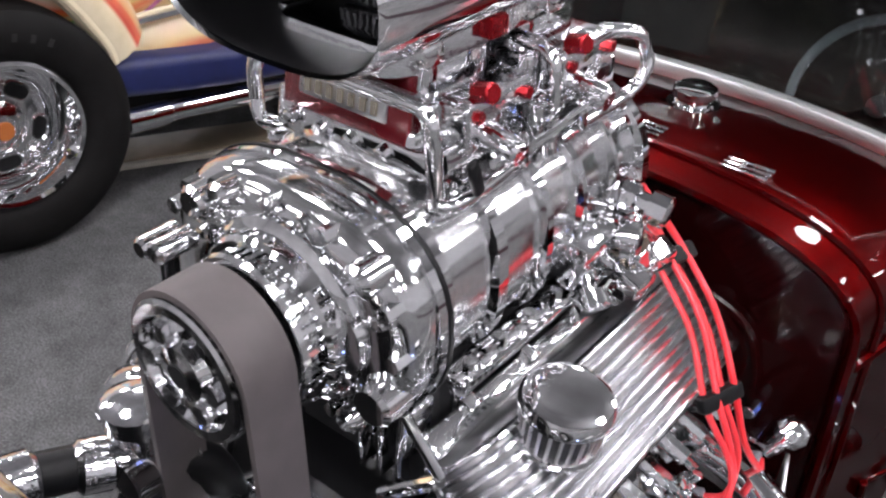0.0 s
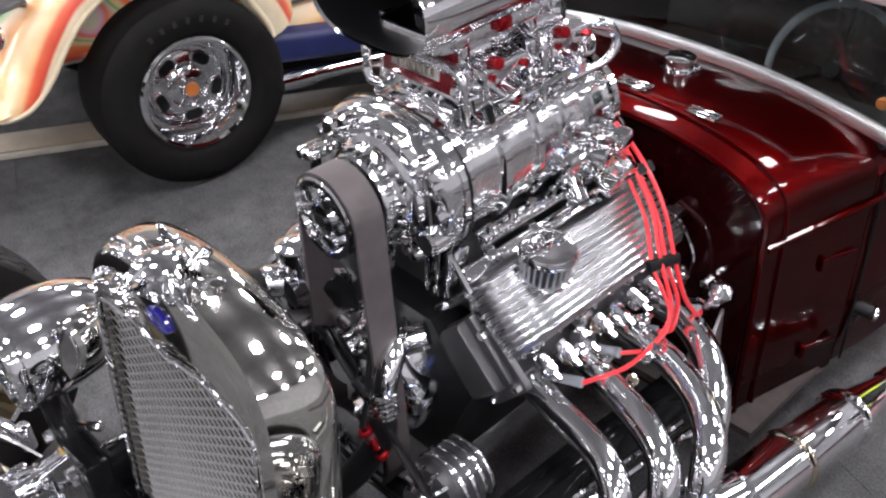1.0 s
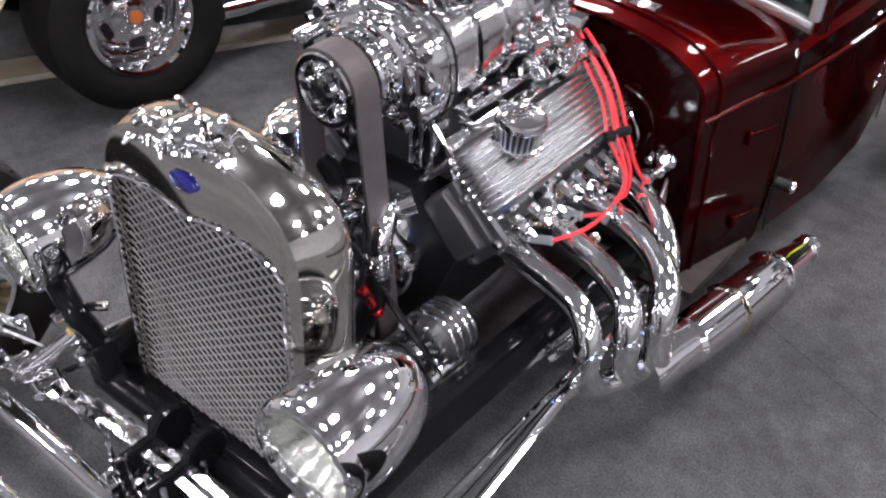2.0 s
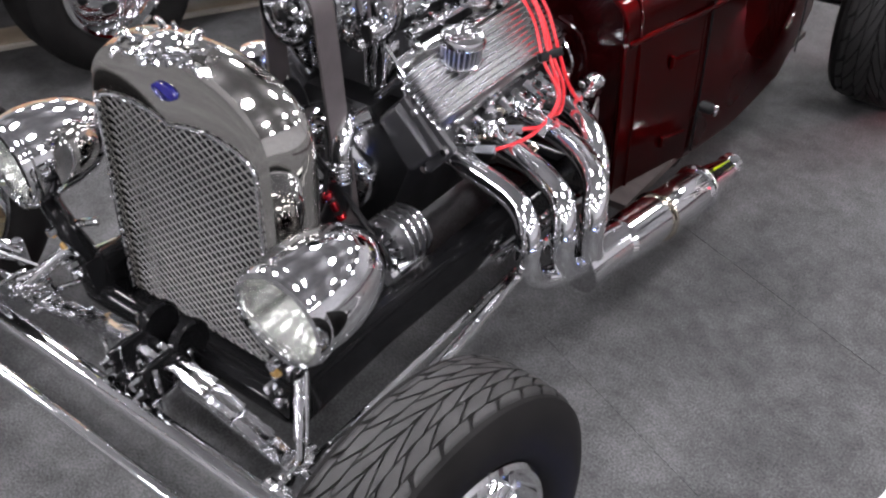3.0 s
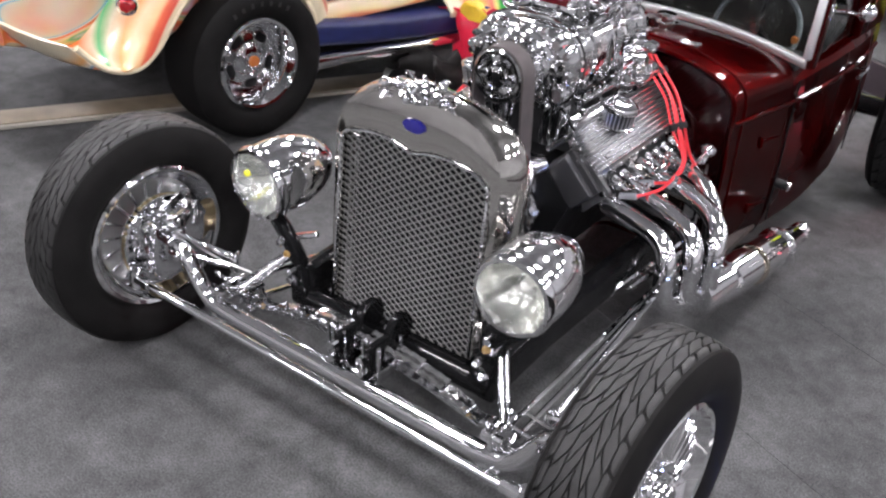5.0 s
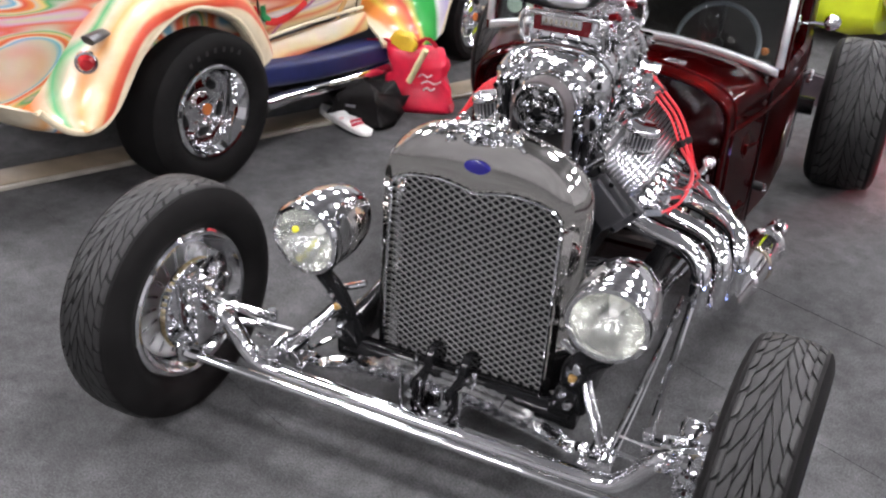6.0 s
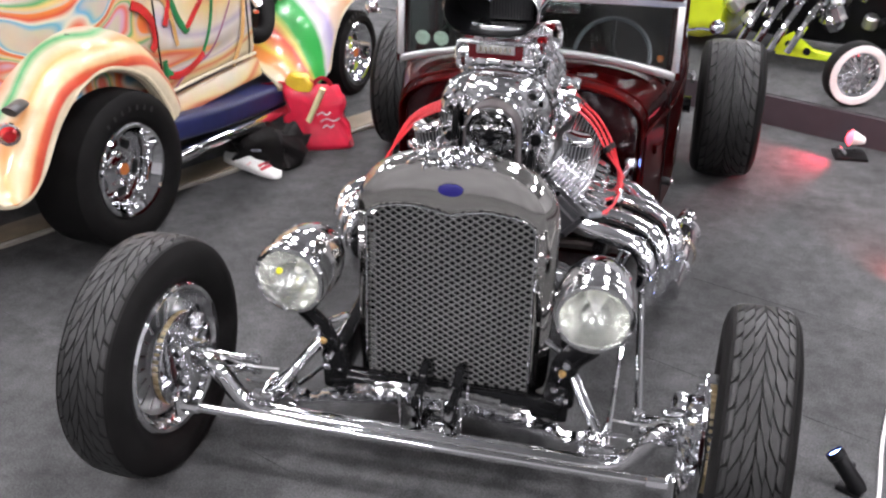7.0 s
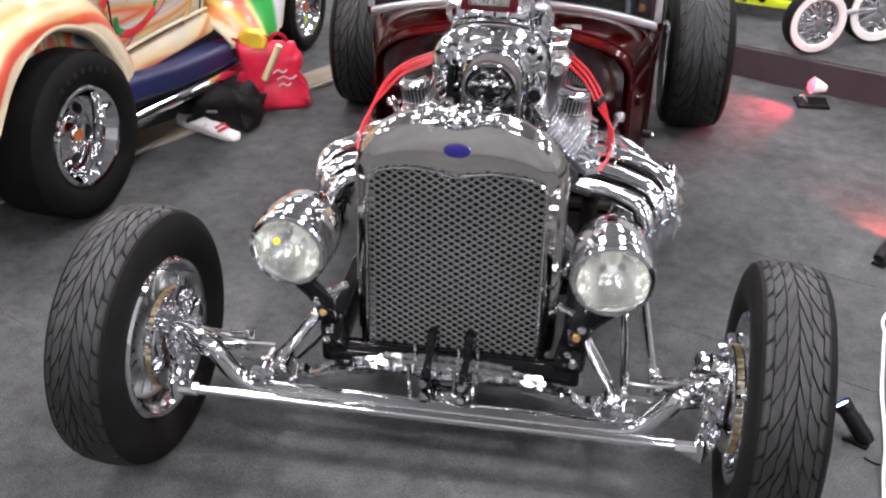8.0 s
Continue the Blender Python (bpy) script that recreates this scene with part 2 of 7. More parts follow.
# ---- builders ----
def part(name, bm, mat, parent, label="", sharp=35):
    bmesh.ops.recalc_face_normals(bm, faces=bm.faces[:])
    for f in bm.faces:
        f.smooth = True
    lim = radians(sharp)
    for e in bm.edges:
        e.smooth = not (len(e.link_faces) == 2 and e.calc_face_angle(0.0) > lim)
    me = bpy.data.meshes.new(name)
    bm.to_mesh(me)
    bm.free()
    me.materials.append(mat)
    ob = new(name, me)
    ob.parent = parent
    if label:
        tagged(ob, label)
    return ob


def thing(name, label, category, at=(0, 0, 0), group="", kind=""):
    ob = new(name)
    ob.location = at
    return tagged(ob, label, category, group, kind)


def box(bm, c, s, rot=(0, 0, 0), bevel=0.0):
    m = pose(*c, *rot) @ Matrix.Diagonal((*s, 1))
    made = bmesh.ops.create_cube(bm, size=1.0, matrix=m)
    if bevel > 0:
        edges = list({e for v in made["verts"] for e in v.link_edges})
        bmesh.ops.bevel(bm, geom=edges, offset=bevel, segments=2, affect="EDGES", profile=0.5)


def axis(p0, p1):
    d = Vector(p1) - Vector(p0)
    return Matrix.Translation(p0) @ d.to_track_quat("Z", "Y").to_matrix().to_4x4(), d.length


def lathe(bm, prof, m, n=32, close=False):
    """prof: (radius, height) pairs, turned about the local z of m."""
    rows = []
    for r, h in prof:
        if r < 1e-5:
            rows.append([bm.verts.new(m @ Vector((0, 0, h)))])
        else:
            rows.append([bm.verts.new(m @ Vector((r * math.cos(a), r * math.sin(a), h))) for a in (2 * math.pi * k / n for k in range(n))])
    pairs = list(zip(rows, rows[1:]))
    if close:
        pairs.append((rows[-1], rows[0]))
    for a, b in pairs:
        for k in range(n):
            j = (k + 1) % n
            if len(a) == 1 and len(b) == 1:
                continue
            if len(a) == 1:
                bm.faces.new((a[0], b[k], b[j]))
            elif len(b) == 1:
                bm.faces.new((a[k], b[0], a[j]))
            else:
                bm.faces.new((a[k], b[k], b[j], a[j]))


def cyl(bm, p0, p1, r0, r1=None, n=16, bevel=0.0):
    m, l = axis(p0, p1)
    r1 = r0 if r1 is None else r1
    if bevel > 0:
        lathe(bm, [(0, 0), (r0 - bevel, 0), (r0, bevel), (r1, l - bevel), (r1 - bevel, l), (0, l)], m, n)
    else:
        lathe(bm, [(0, 0), (r0, 0), (r1, l), (0, l)], m, n)


def curve_points(pts, sub=6, closed=False):
    p = [Vector(v) for v in pts]
    out = []
    count = len(p) if closed else len(p) - 1
    for i in range(count):
        if closed:
            a, b, c, d = p[i - 1], p[i], p[(i + 1) % len(p)], p[(i + 2) % len(p)]
        else:
            a, b, c, d = p[max(i - 1, 0)], p[i], p[i + 1], p[min(i + 2, len(p) - 1)]
        for k in range(sub):
            t = k / sub
            out.append(0.5 * (2 * b + (c - a) * t + (2 * a - 5 * b + 4 * c - d) * t * t + (3 * b - a - 3 * c + d) * t ** 3))
    if not closed:
        out.append(p[-1])
    return out


def tube(bm, pts, r, n=10, sub=6, closed=False, flat=1.0):
    """A round bar swept along a smooth line; r: a radius, or one for the start and one for the end."""
    line = curve_points(pts, sub, closed) if sub > 1 else [Vector(v) for v in pts]
    up = Vector((0.123, 0.456, 0.88))
    rows = []
    last = len(line) - 1
    for i, p in enumerate(line):
        if closed:
            d = line[(i + 1) % len(line)] - line[i - 1]
        else:
            d = line[min(i + 1, last)] - line[max(i - 1, 0)]
        d.normalize()
        side = up.cross(d).normalized()
        up = d.cross(side).normalized()
        rad = r if not isinstance(r, tuple) else r[0] + (r[1] - r[0]) * i / last
        rows.append([bm.verts.new(p + rad * (math.cos(a) * side + flat * math.sin(a) * up)) for a in (2 * math.pi * k / n for k in range(n))])
    pairs = list(zip(rows, rows[1:]))
    if closed:
        pairs.append((rows[-1], rows[0]))
    for a, b in pairs:
        for k in range(n):
            bm.faces.new((a[k], a[(k + 1) % n], b[(k + 1) % n], b[k]))
    if not closed:
        bm.faces.new(rows[0][::-1])
        bm.faces.new(rows[-1])


def loft(bm, rings, caps=(True, True), wrap=True):
    rows = [[bm.verts.new(v) for v in ring] for ring in rings]
    for a, b in zip(rows, rows[1:]):
        n = len(a)
        for k in range(n if wrap else n - 1):
            bm.faces.new((a[k], a[(k + 1) % n], b[(k + 1) % n], b[k]))
    if caps[0]:
        bm.faces.new(rows[0][::-1])
    if caps[1]:
        bm.faces.new(rows[-1])


def rounded(w, h, r, n=5):
    """Corner points of a rounded rectangle, centred, w by h."""
    out = []
    for cx, cy, a0 in ((w / 2 - r, h / 2 - r, 0), (-w / 2 + r, h / 2 - r, 90), (-w / 2 + r, -h / 2 + r, 180), (w / 2 - r, -h / 2 + r, 270)):
        for k in range(n + 1):
            a = radians(a0 + 90 * k / n)
            out.append((cx + r * math.cos(a), cy + r * math.sin(a)))
    return out


def slab(bm, m, w, h, d, r, edge=0.004):
    """A rounded rectangle w by h in the local xy of m, standing d up its z, with eased edges."""
    def ring(inset, z):
        return [m @ Vector((x, y, z)) for x, y in rounded(w - 2 * inset, h - 2 * inset, max(r - inset, 0.001))]
    loft(bm, [ring(0, 0), ring(0, d - edge), ring(edge * 0.3, d - edge * 0.3), ring(edge, d)])


def solid(bm, thick):
    """Gives an open sheet a thickness."""
    bmesh.ops.recalc_face_normals(bm, faces=bm.faces[:])
    bmesh.ops.solidify(bm, geom=bm.faces[:], thickness=thick)


# ---- the hall: floor, walls, ceiling and its lamps ----
def structure(name, bm, mat, label, category):
    return tagged(part(name, bm, mat, None), label, category, kind="structure")


bm = bmesh.new()
box(bm, (0, 4, -0.05), (44, 44, 0.1))
structure("floor", bm, CARPET, "dark grey show hall carpet with worn patches", "floor")
for a, b in (((-3.0, -0.62), (6.0, -4.3)), ((0.1, 0.905), (3.2, -0.4)), ((0.0, 1.61), (3.4, 0.23)), ((-3.2, 1.0), (-0.4, -0.15))):
    va, vb = Vector((*a, 0.0005)), Vector((*b, 0.0005))
    bm = bmesh.new()
    box(bm, ((va + vb) / 2)[:], ((vb - va).length, 0.005, 0.002), (0, 0, math.degrees(math.atan2(b[1] - a[1], b[0] - a[0]))))
    structure("carpet_seam", bm, CARPET, "thin raised seam between carpet widths", "trim")
for name, c, s in (("wall_north", (0, 26.1, 5), (44, 0.2, 10)), ("wall_south", (0, -18.1, 5), (44, 0.2, 10)), ("wall_east", (22.1, 4, 5), (0.2, 44.4, 10)), ("wall_west", (-22.1, 4, 5), (0.2, 44.4, 10))):
    bm = bmesh.new()
    box(bm, c, s)
    structure(name, bm, PALEWALL if name in ("wall_north", "wall_east") else HALLWALL, "plain exhibition hall wall, out of view", "wall")
bm = bmesh.new()
box(bm, (0, 4, 10.1), (44.4, 44.4, 0.2))
structure("ceiling", bm, HALLCEIL, "plain dark exhibition hall ceiling", "ceiling")


def hall_lamp():
    t = thing("ceiling_lamp", "glowing white refractor lamp hanging from the hall ceiling", "lamp", group="hall ceiling lamps")
    bm = bmesh.new()
    lathe(bm, [(0.0, 0.5), (0.1, 0.48), (0.12, 0.4), (0.11, 0.36), (0.0, 0.34)], Matrix(), 20)
    part("gear_box", bm, STEEL, t)
    bm = bmesh.new()
    lathe(bm, [(0, -0.02), (0.66, -0.01), (0.75, 0.03), (0.68, 0.12), (0.34, 0.3), (0.11, 0.35), (0, 0.352)], Matrix(), 20)
    part("refractor", bm, LAMPGLOW, t)
    bm = bmesh.new()
    cyl(bm, (0, 0, 0.49), (0, 0, 2.0), 0.015, n=6)
    part("rod", bm, STEEL, t)
    return t


first_lamp = hall_lamp()
LAMP_STEP, LAMP_X, LAMP_Y = 6.5, -16.8, -13.0
first_lamp.location = (LAMP_X, LAMP_Y, 8.0)
for i in range(6):
    for j in range(6):
        if i or j:
            copy_thing(first_lamp, pose(LAMP_X + LAMP_STEP * i, LAMP_Y + LAMP_STEP * j, 8.0))


# ---- wheels ----
def tyre_mesh(r, w, rim, n=72):
    """The carcass of a tyre about the local z, with a sunken band for the tread."""
    bm = bmesh.new()
    h = w / 2
    prof = [(rim, -h * 0.62), (rim + 0.012, -h * 0.8), (rim + (r - rim) * 0.3, -h * 0.98), (rim + (r - rim) * 0.6, -h), (r - 0.028, -h * 0.93), (r - 0.012, -h * 0.82), (r - 0.008, -h * 0.6),
            (r - 0.007, 0), (r - 0.008, h * 0.6), (r - 0.012, h * 0.82), (r - 0.028, h * 0.93), (rim + (r - rim) * 0.6, h), (rim + (r - rim) * 0.3, h * 0.98), (rim + 0.012, h * 0.8), (rim, h * 0.62)]
    lathe(bm, prof, Matrix(), n, close=True)
    return bm


def tread_mesh(r, w, count, sweep, turn=1):
    """Swept tread blocks on both sides of the middle, each a little slab curved with the tyre."""
    bm = bmesh.new()
    h = w / 2 * 0.82
    steps = 5
    pitch = 2 * math.pi / count

    def at(u, ang, rad):
        fall = 0.009 * abs(u) ** 3 + 0.018 * max(0, abs(u) - 0.86) / 0.14
        return Vector(((rad - fall) * math.cos(ang), (rad - fall) * math.sin(ang), u * h))
    for side in (-1, 1):
        for k in range(count):
            for u0, u1, trim in ((0.02, 0.33, 0.86), (0.36, 0.66, 0.87), (0.69, 1.0, 0.86)):
                base = k * pitch + (0.5 * pitch if side > 0 else 0) + (0.4 * pitch if 0.3 < u0 < 0.6 else 0)
                rings = []
                for i in range(steps + 1):
                    u = u0 + (u1 - u0) * i / steps
                    lead = turn * sweep * (1 - (1 - u) ** 1.8)
                    half = pitch * trim / 2 * (0.75 + 0.25 * min(1, 3 * (u - u0) / (u1 - u0) + 0.2))
                    a0, a1 = base + lead - half, base + lead + half
                    am = (a0 + a1) / 2
                    rings.append([at(side * u, a0, r - 0.01), at(side * u, a0, r), at(side * u, am, r), at(side * u, a1, r), at(side * u, a1, r - 0.01)])
                loft(bm, rings)
    return bm


def spoked_rim(parent, r, w, spokes, face, style):
    """A wheel about the local z; face: height of the spoked centre along the axle."""
    h = w / 2
    bm = bmesh.new()
    lathe(bm, [(r + 0.004, -h), (r + 0.012, -h + 0.006), (r + 0.004, -h + 0.014), (r - 0.012, -h + 0.03), (r - 0.03, -h * 0.4), (r - 0.03, h * 0.4), (r - 0.012, h - 0.03), (r + 0.004, h - 0.014), (r + 0.012, h - 0.006), (r + 0.004, h),
               (r - 0.006, h - 0.004), (r - 0.02, h - 0.034), (r - 0.038, h * 0.4), (r - 0.038, -h * 0.4), (r - 0.02, -h + 0.034), (r - 0.006, -h + 0.004)], Matrix(), 64, close=True)
    part("rim", bm, CHROME, parent, "polished chrome rim")
    bm = bmesh.new()
    lathe(bm, [(0, face + 0.035), (0.028, face + 0.035), (0.034, face + 0.028), (0.036, face + 0.01), (0.075, face + 0.006), (0.08, face - 0.012), (0.0, face - 0.02)], Matrix(), 32)
    part("hub_cap", bm, CHROME, parent)
    if style == "slot":
        bm = bmesh.new()
        lathe(bm, [(0.03, face + 0.02), (0.06, face + 0.016), (0.075, face + 0.004), (r - 0.09, face + 0.004), (r - 0.05, face - 0.012), (r - 0.034, face - 0.03), (r - 0.034, face - 0.05), (0.03, face - 0.03)], Matrix(), 56, close=True)
        part("wheel_disc", bm, CAST, parent, "dished chrome disc")
    for k in range(spokes):
        a = 2 * math.pi * k / spokes
        bm = bmesh.new()
        if style == "slot":
            m = Matrix.Rotation(a, 4, "Z")
            slab(bm, m @ pose(0.5 * (r + 0.022), 0, face - 0.012), 0.036, 0.062, 0.018, 0.016, 0.003)
            part("slot", bm, SATIN, parent, "dark slot in the disc")
            bm = bmesh.new()
            ring = [m @ Vector((0.5 * (r + 0.022) + x, y, face + 0.003)) for x, y in rounded(0.044, 0.07, 0.02, 5)]
            tube(bm, ring, 0.004, 6, sub=1, closed=True)
            part("slot_lip", bm, CHROME, parent)
            continue
        if style == "vane":
            m = Matrix.Rotation(a, 4, "Z") @ Matrix.Rotation(radians(24), 4, "X")
            slab(bm, m @ pose(0.5 * (r - 0.035 + 0.06), 0, face - 0.01, 0, 0, 0), r - 0.09, 0.02, 0.016, 0.005, 0.003)
        else:
            rings = []
            for t, wid, z, th in ((0.045, 0.05, 0.004, 0.018), (0.09, 0.036, 0.0, 0.02), (0.13, 0.04, -0.012, 0.02), (r - 0.034, 0.062, -0.02, 0.02)):
                rings.append([Matrix.Rotation(a, 4, "Z") @ Vector((t, x * wid, face + z + y * th)) for x, y in ((-0.5, -0.5), (0.5, -0.5), (0.5, 0.1), (0.3, 0.5), (-0.3, 0.5), (-0.5, 0.1))])
            loft(bm, rings)
        part("spoke", bm, CHROME, parent)
    for k in range(5):
        a = 2 * math.pi * (k + 0.5) / 5
        bm = bmesh.new()
        cyl(bm, (0.057 * math.cos(a), 0.057 * math.sin(a), face), (0.057 * math.cos(a), 0.057 * math.sin(a), face + 0.022), 0.009, n=6)
        part("wheel_nut", bm, CHROME, parent)


def wheel(parent, at, side, r, w, rim, count, sweep, spokes, face, style, label, steer=0.0):
    """side: +1 when the outer face looks to +x."""
    hub = new("wheel")
    hub.parent = parent
    tagged(hub, label)
    hub.matrix_local = Matrix.Translation(at) @ Matrix.Rotation(radians(steer), 4, "Z") @ Matrix.Rotation(radians(90 * side), 4, "Y")
    tyre = part("tyre", tyre_mesh(r, w, rim), RUBBER, hub)
    part("tread", tread_mesh(r, w, count, sweep, turn=side), TREAD, hub, "block tread with swept grooves")
    spoked_rim(hub, rim - 0.006, w * 0.86, spokes, face, style)
    if style == "vane":
        # ribbed backing plate that shows from behind
        bm = bmesh.new()
        lathe(bm, [(0.07, -0.012), (0.15, -0.012), (rim - 0.05, -0.02), (rim - 0.042, -0.03), (rim - 0.042, -0.012), (0.15, 0.0), (0.07, 0.0)], Matrix(), 48, close=True)
        back = part("backing_plate", bm, BRIGHTFRAME, hub, "ribbed bright backing plate")
        for k in range(18):
            a = 2 * math.pi * k / 18
            bm = bmesh.new()
            box(bm, (0.5 * (0.09 + rim - 0.05) * math.cos(a), 0.5 * (0.09 + rim - 0.05) * math.sin(a), -0.02), (rim - 0.15, 0.008, 0.014), (18, 0, math.degrees(a)), 0.002)
            part("plate_rib", bm, CASECHROME, back)
    return hub


# ---- the hot rod ----
rod = thing("hot_rod", "candy maroon hot rod with chrome supercharged engine and open front end", "car", (0, 0, 0.037))
EX = 0.025  # the engine's middle
FW = dict(y=-0.138, x=0.812, z=0.309, r=0.346, w=0.18, rim=0.213, steer=-3)
RW = dict(y=2.49, x=0.793, z=0.29, r=0.327, w=0.296, rim=0.184)


def lean(y, z):
    """The radiator leans back a little."""
    return y + (z - 0.17) * 0.075


def shell_outline(half, top, spring, grow, n=96, power=2.5, low=0.15):
    pts = []
    for k in range(9):
        pts.append((-half - grow * (1 - k / 9), low + (spring - low) * k / 9))
    for k in range(n + 1):
        a = math.pi * (1 - k / n)
        c, s = math.cos(a), math.sin(a)
        pts.append((math.copysign(abs(c) ** (2 / power), c) * half, spring + (top - spring) * abs(s) ** (2 / power)))
    for k in range(9):
        pts.append((half + grow * (k + 1) / 9, spring - (spring - low) * (k + 1) / 9))
    return pts


def radiator():
    outer = shell_outline(0.27, 0.872, 0.68, -0.006)
    inner = shell_outline(0.236, 0.742, 0.675, 0.002, power=3.4)
    inner = [(x, z - (0.02 * max(0, 1 - abs(x) / 0.11) ** 1.5 if z > 0.7 else 0)) for x, z in inner]
    rings = []
    for (xo, zo), (xi, zi) in zip(outer, inner):
        d = Vector((xo - xi, zo - zi))
        d.normalize()
        i = len(rings)
        q0, q1 = outer[max(i - 1, 0)], outer[min(i + 1, len(outer) - 1)]
        e = Vector((q0[1] - q1[1], q1[0] - q0[0])).normalized()
        g = 1 - 0.85 * max(0.0, e.y)
        rings.append([Vector((xi, lean(0.10, zi), zi)), Vector((xi, lean(0.078, zi), zi)), Vector((xi + 0.008 * d.x, lean(0.07, zi), zi + 0.008 * d.y)),
                      Vector((xo - 0.02 * e.x, lean(0.073, zo), zo - 0.02 * e.y)), Vector((xo - 0.006 * e.x, lean(0.08, zo), zo - 0.006 * e.y)), Vector((xo, lean(0.095, zo), zo)),
                      Vector((xo + 0.010 * e.x * g, lean(0.115, zo), zo + (0.010 * g + 0.004 * (1 - g)) * e.y)), Vector((xo + 0.016 * e.x * g, lean(0.137, zo), zo + (0.016 * g + 0.005 * (1 - g)) * e.y)), Vector((xo + 0.018 * e.x * g, lean(0.160, zo), zo + (0.018 * g - 0.001 * (1 - g)) * e.y)), Vector((xo + 0.015 * e.x * g, lean(0.180, zo), zo + (0.015 * g - 0.014 * (1 - g)) * e.y)), Vector((xo + 0.009 * e.x * g, lean(0.187, zo), zo + (0.009 * g - 0.022 * (1 - g)) * e.y)),
                      Vector((xo - 0.01 * e.x, lean(0.15, zo), zo - 0.01 * e.y))])
    bm = bmesh.new()
    loft(bm, rings)
    shell = part("radiator_shell", bm, SHELLCHROME, rod, "chrome radiator shell with rounded shoulders")
    # a raised beading round the opening
    bm = bmesh.new()
    tube(bm, [(x, lean(0.068, z), z) for x, z in inner], 0.0045, 8, sub=1)
    part("beading", bm, CHROME, shell)
    bm = bmesh.new()
    m = Matrix.Translation((0, lean(0.071, 0.795), 0.795)) @ Matrix.Rotation(radians(90 - 4.3), 4, "X") @ Matrix.Diagonal((1, 0.52, 1, 1))
    lathe(bm, [(0, 0.008), (0.028, 0.008), (0.034, 0.006), (0.036, 0.0), (0.0, 0.0)], m, 28)
    part("emblem", bm, BLUE, shell, "blue enamel oval badge")
    # ornate filler cap on the crown: low cup, curled leaves in front and two swept wings
    bm = bmesh.new()
    lathe(bm, [(0.0, 0.0), (0.05, 0.0), (0.052, 0.006), (0.036, 0.012), (0.03, 0.02), (0.038, 0.023), (0.04, 0.03), (0.034, 0.036), (0.02, 0.04), (0.0, 0.042)], Matrix.Translation((0, 0.14, 0.862)), 28)
    cap = part("radiator_cap", bm, CHROME, rod, "ornate chrome radiator cap with curled leaves")
    rnd = random.Random(21)
    for k in range(14):
        a = 2 * math.pi * k / 14
        rr = 0.044 + 0.016 * (k % 2)
        bm = bmesh.new()
        c = Vector((1.5 * rr * math.cos(a), 0.135 + rr * math.sin(a), 0.87 + 0.007 * (k % 3)))
        tip = c + Vector((0.034 * math.cos(a + 0.6), 0.03 * math.sin(a + 0.6), 0.012 - 0.01 * (k % 2)))
        tube(bm, [c, c.lerp(tip, 0.5) + Vector((0, 0, 0.012)), tip], (0.012, 0.004), 8, sub=4, flat=0.55)
        part("leaf_lug", bm, CAST, cap)
    for sx in (-1, 1):
        bm = bmesh.new()
        tube(bm, [(sx * 0.03, 0.13, 0.884), (sx * 0.066, 0.122, 0.888), (sx * 0.1, 0.118, 0.874), (sx * 0.118, 0.122, 0.858)], (0.015, 0.006), 8, flat=0.7)
        part("wing", bm, CAST, cap)
    bm = bmesh.new()
    tube(bm, [(0, 0.14, 0.892), (0, 0.11, 0.896), (0, 0.085, 0.884), (0, 0.078, 0.866)], (0.013, 0.007), 8, flat=0.7)
    part("wing", bm, CAST, cap)
    # diamond mesh
    bm = bmesh.new()
    dx, dz, half, lo, hi = 0.031, 0.02, 0.24, 0.14, 0.742
    slope = dz / dx
    for s in (1, -1):
        c = -half - (hi - lo) / slope
        while c < half + (hi - lo) / slope:
            # the strand x = c + s * (z - lo) / slope, kept inside the opening
            z0, z1 = lo, hi
            xa, xb = (c, c + (hi - lo) / slope) if s > 0 else (c, c - (hi - lo) / slope)
            t0, t1 = 0.0, 1.0
            for lim, sign in ((-half, 1), (half, -1)):
                fa, fb = sign * (xa - lim), sign * (xb - lim)
                if fa < 0 and fb < 0:
                    t1 = -1
                elif fa < 0:
                    t0 = max(t0, fa / (fa - fb))
                elif fb < 0:
                    t1 = min(t1, fa / (fa - fb))
            if t1 - t0 > 0.01:
                p = [(xa + (xb - xa) * t, lo + (hi - lo) * t) for t in (t0, t1)]
                y = 0.096 + 0.002 * s
                tube(bm, [(p[0][0], lean(y, p[0][1]), p[0][1]), (p[1][0], lean(y, p[1][1]), p[1][1])], 0.0024, 4, sub=1)
            c += dx
    part("grille", bm, MESHWIRE, shell, "diamond wire mesh grille", sharp=80)
    bm = bmesh.new()
    box(bm, (0, lean(0.16, 0.45), 0.44), (0.47, 0.05, 0.58), (-4.3, 0, 0), 0.01)
    part("radiator_core", bm, SATIN, rod, "matt black radiator core")
    # bowed apron below the mesh
    bm = bmesh.new()
    tube(bm, [(-0.27, 0.09, 0.15), (-0.12, 0.07, 0.14), (0.12, 0.07, 0.14), (0.27, 0.09, 0.15)], 0.009, 8)
    part("lower_apron", bm, BLACK, rod)


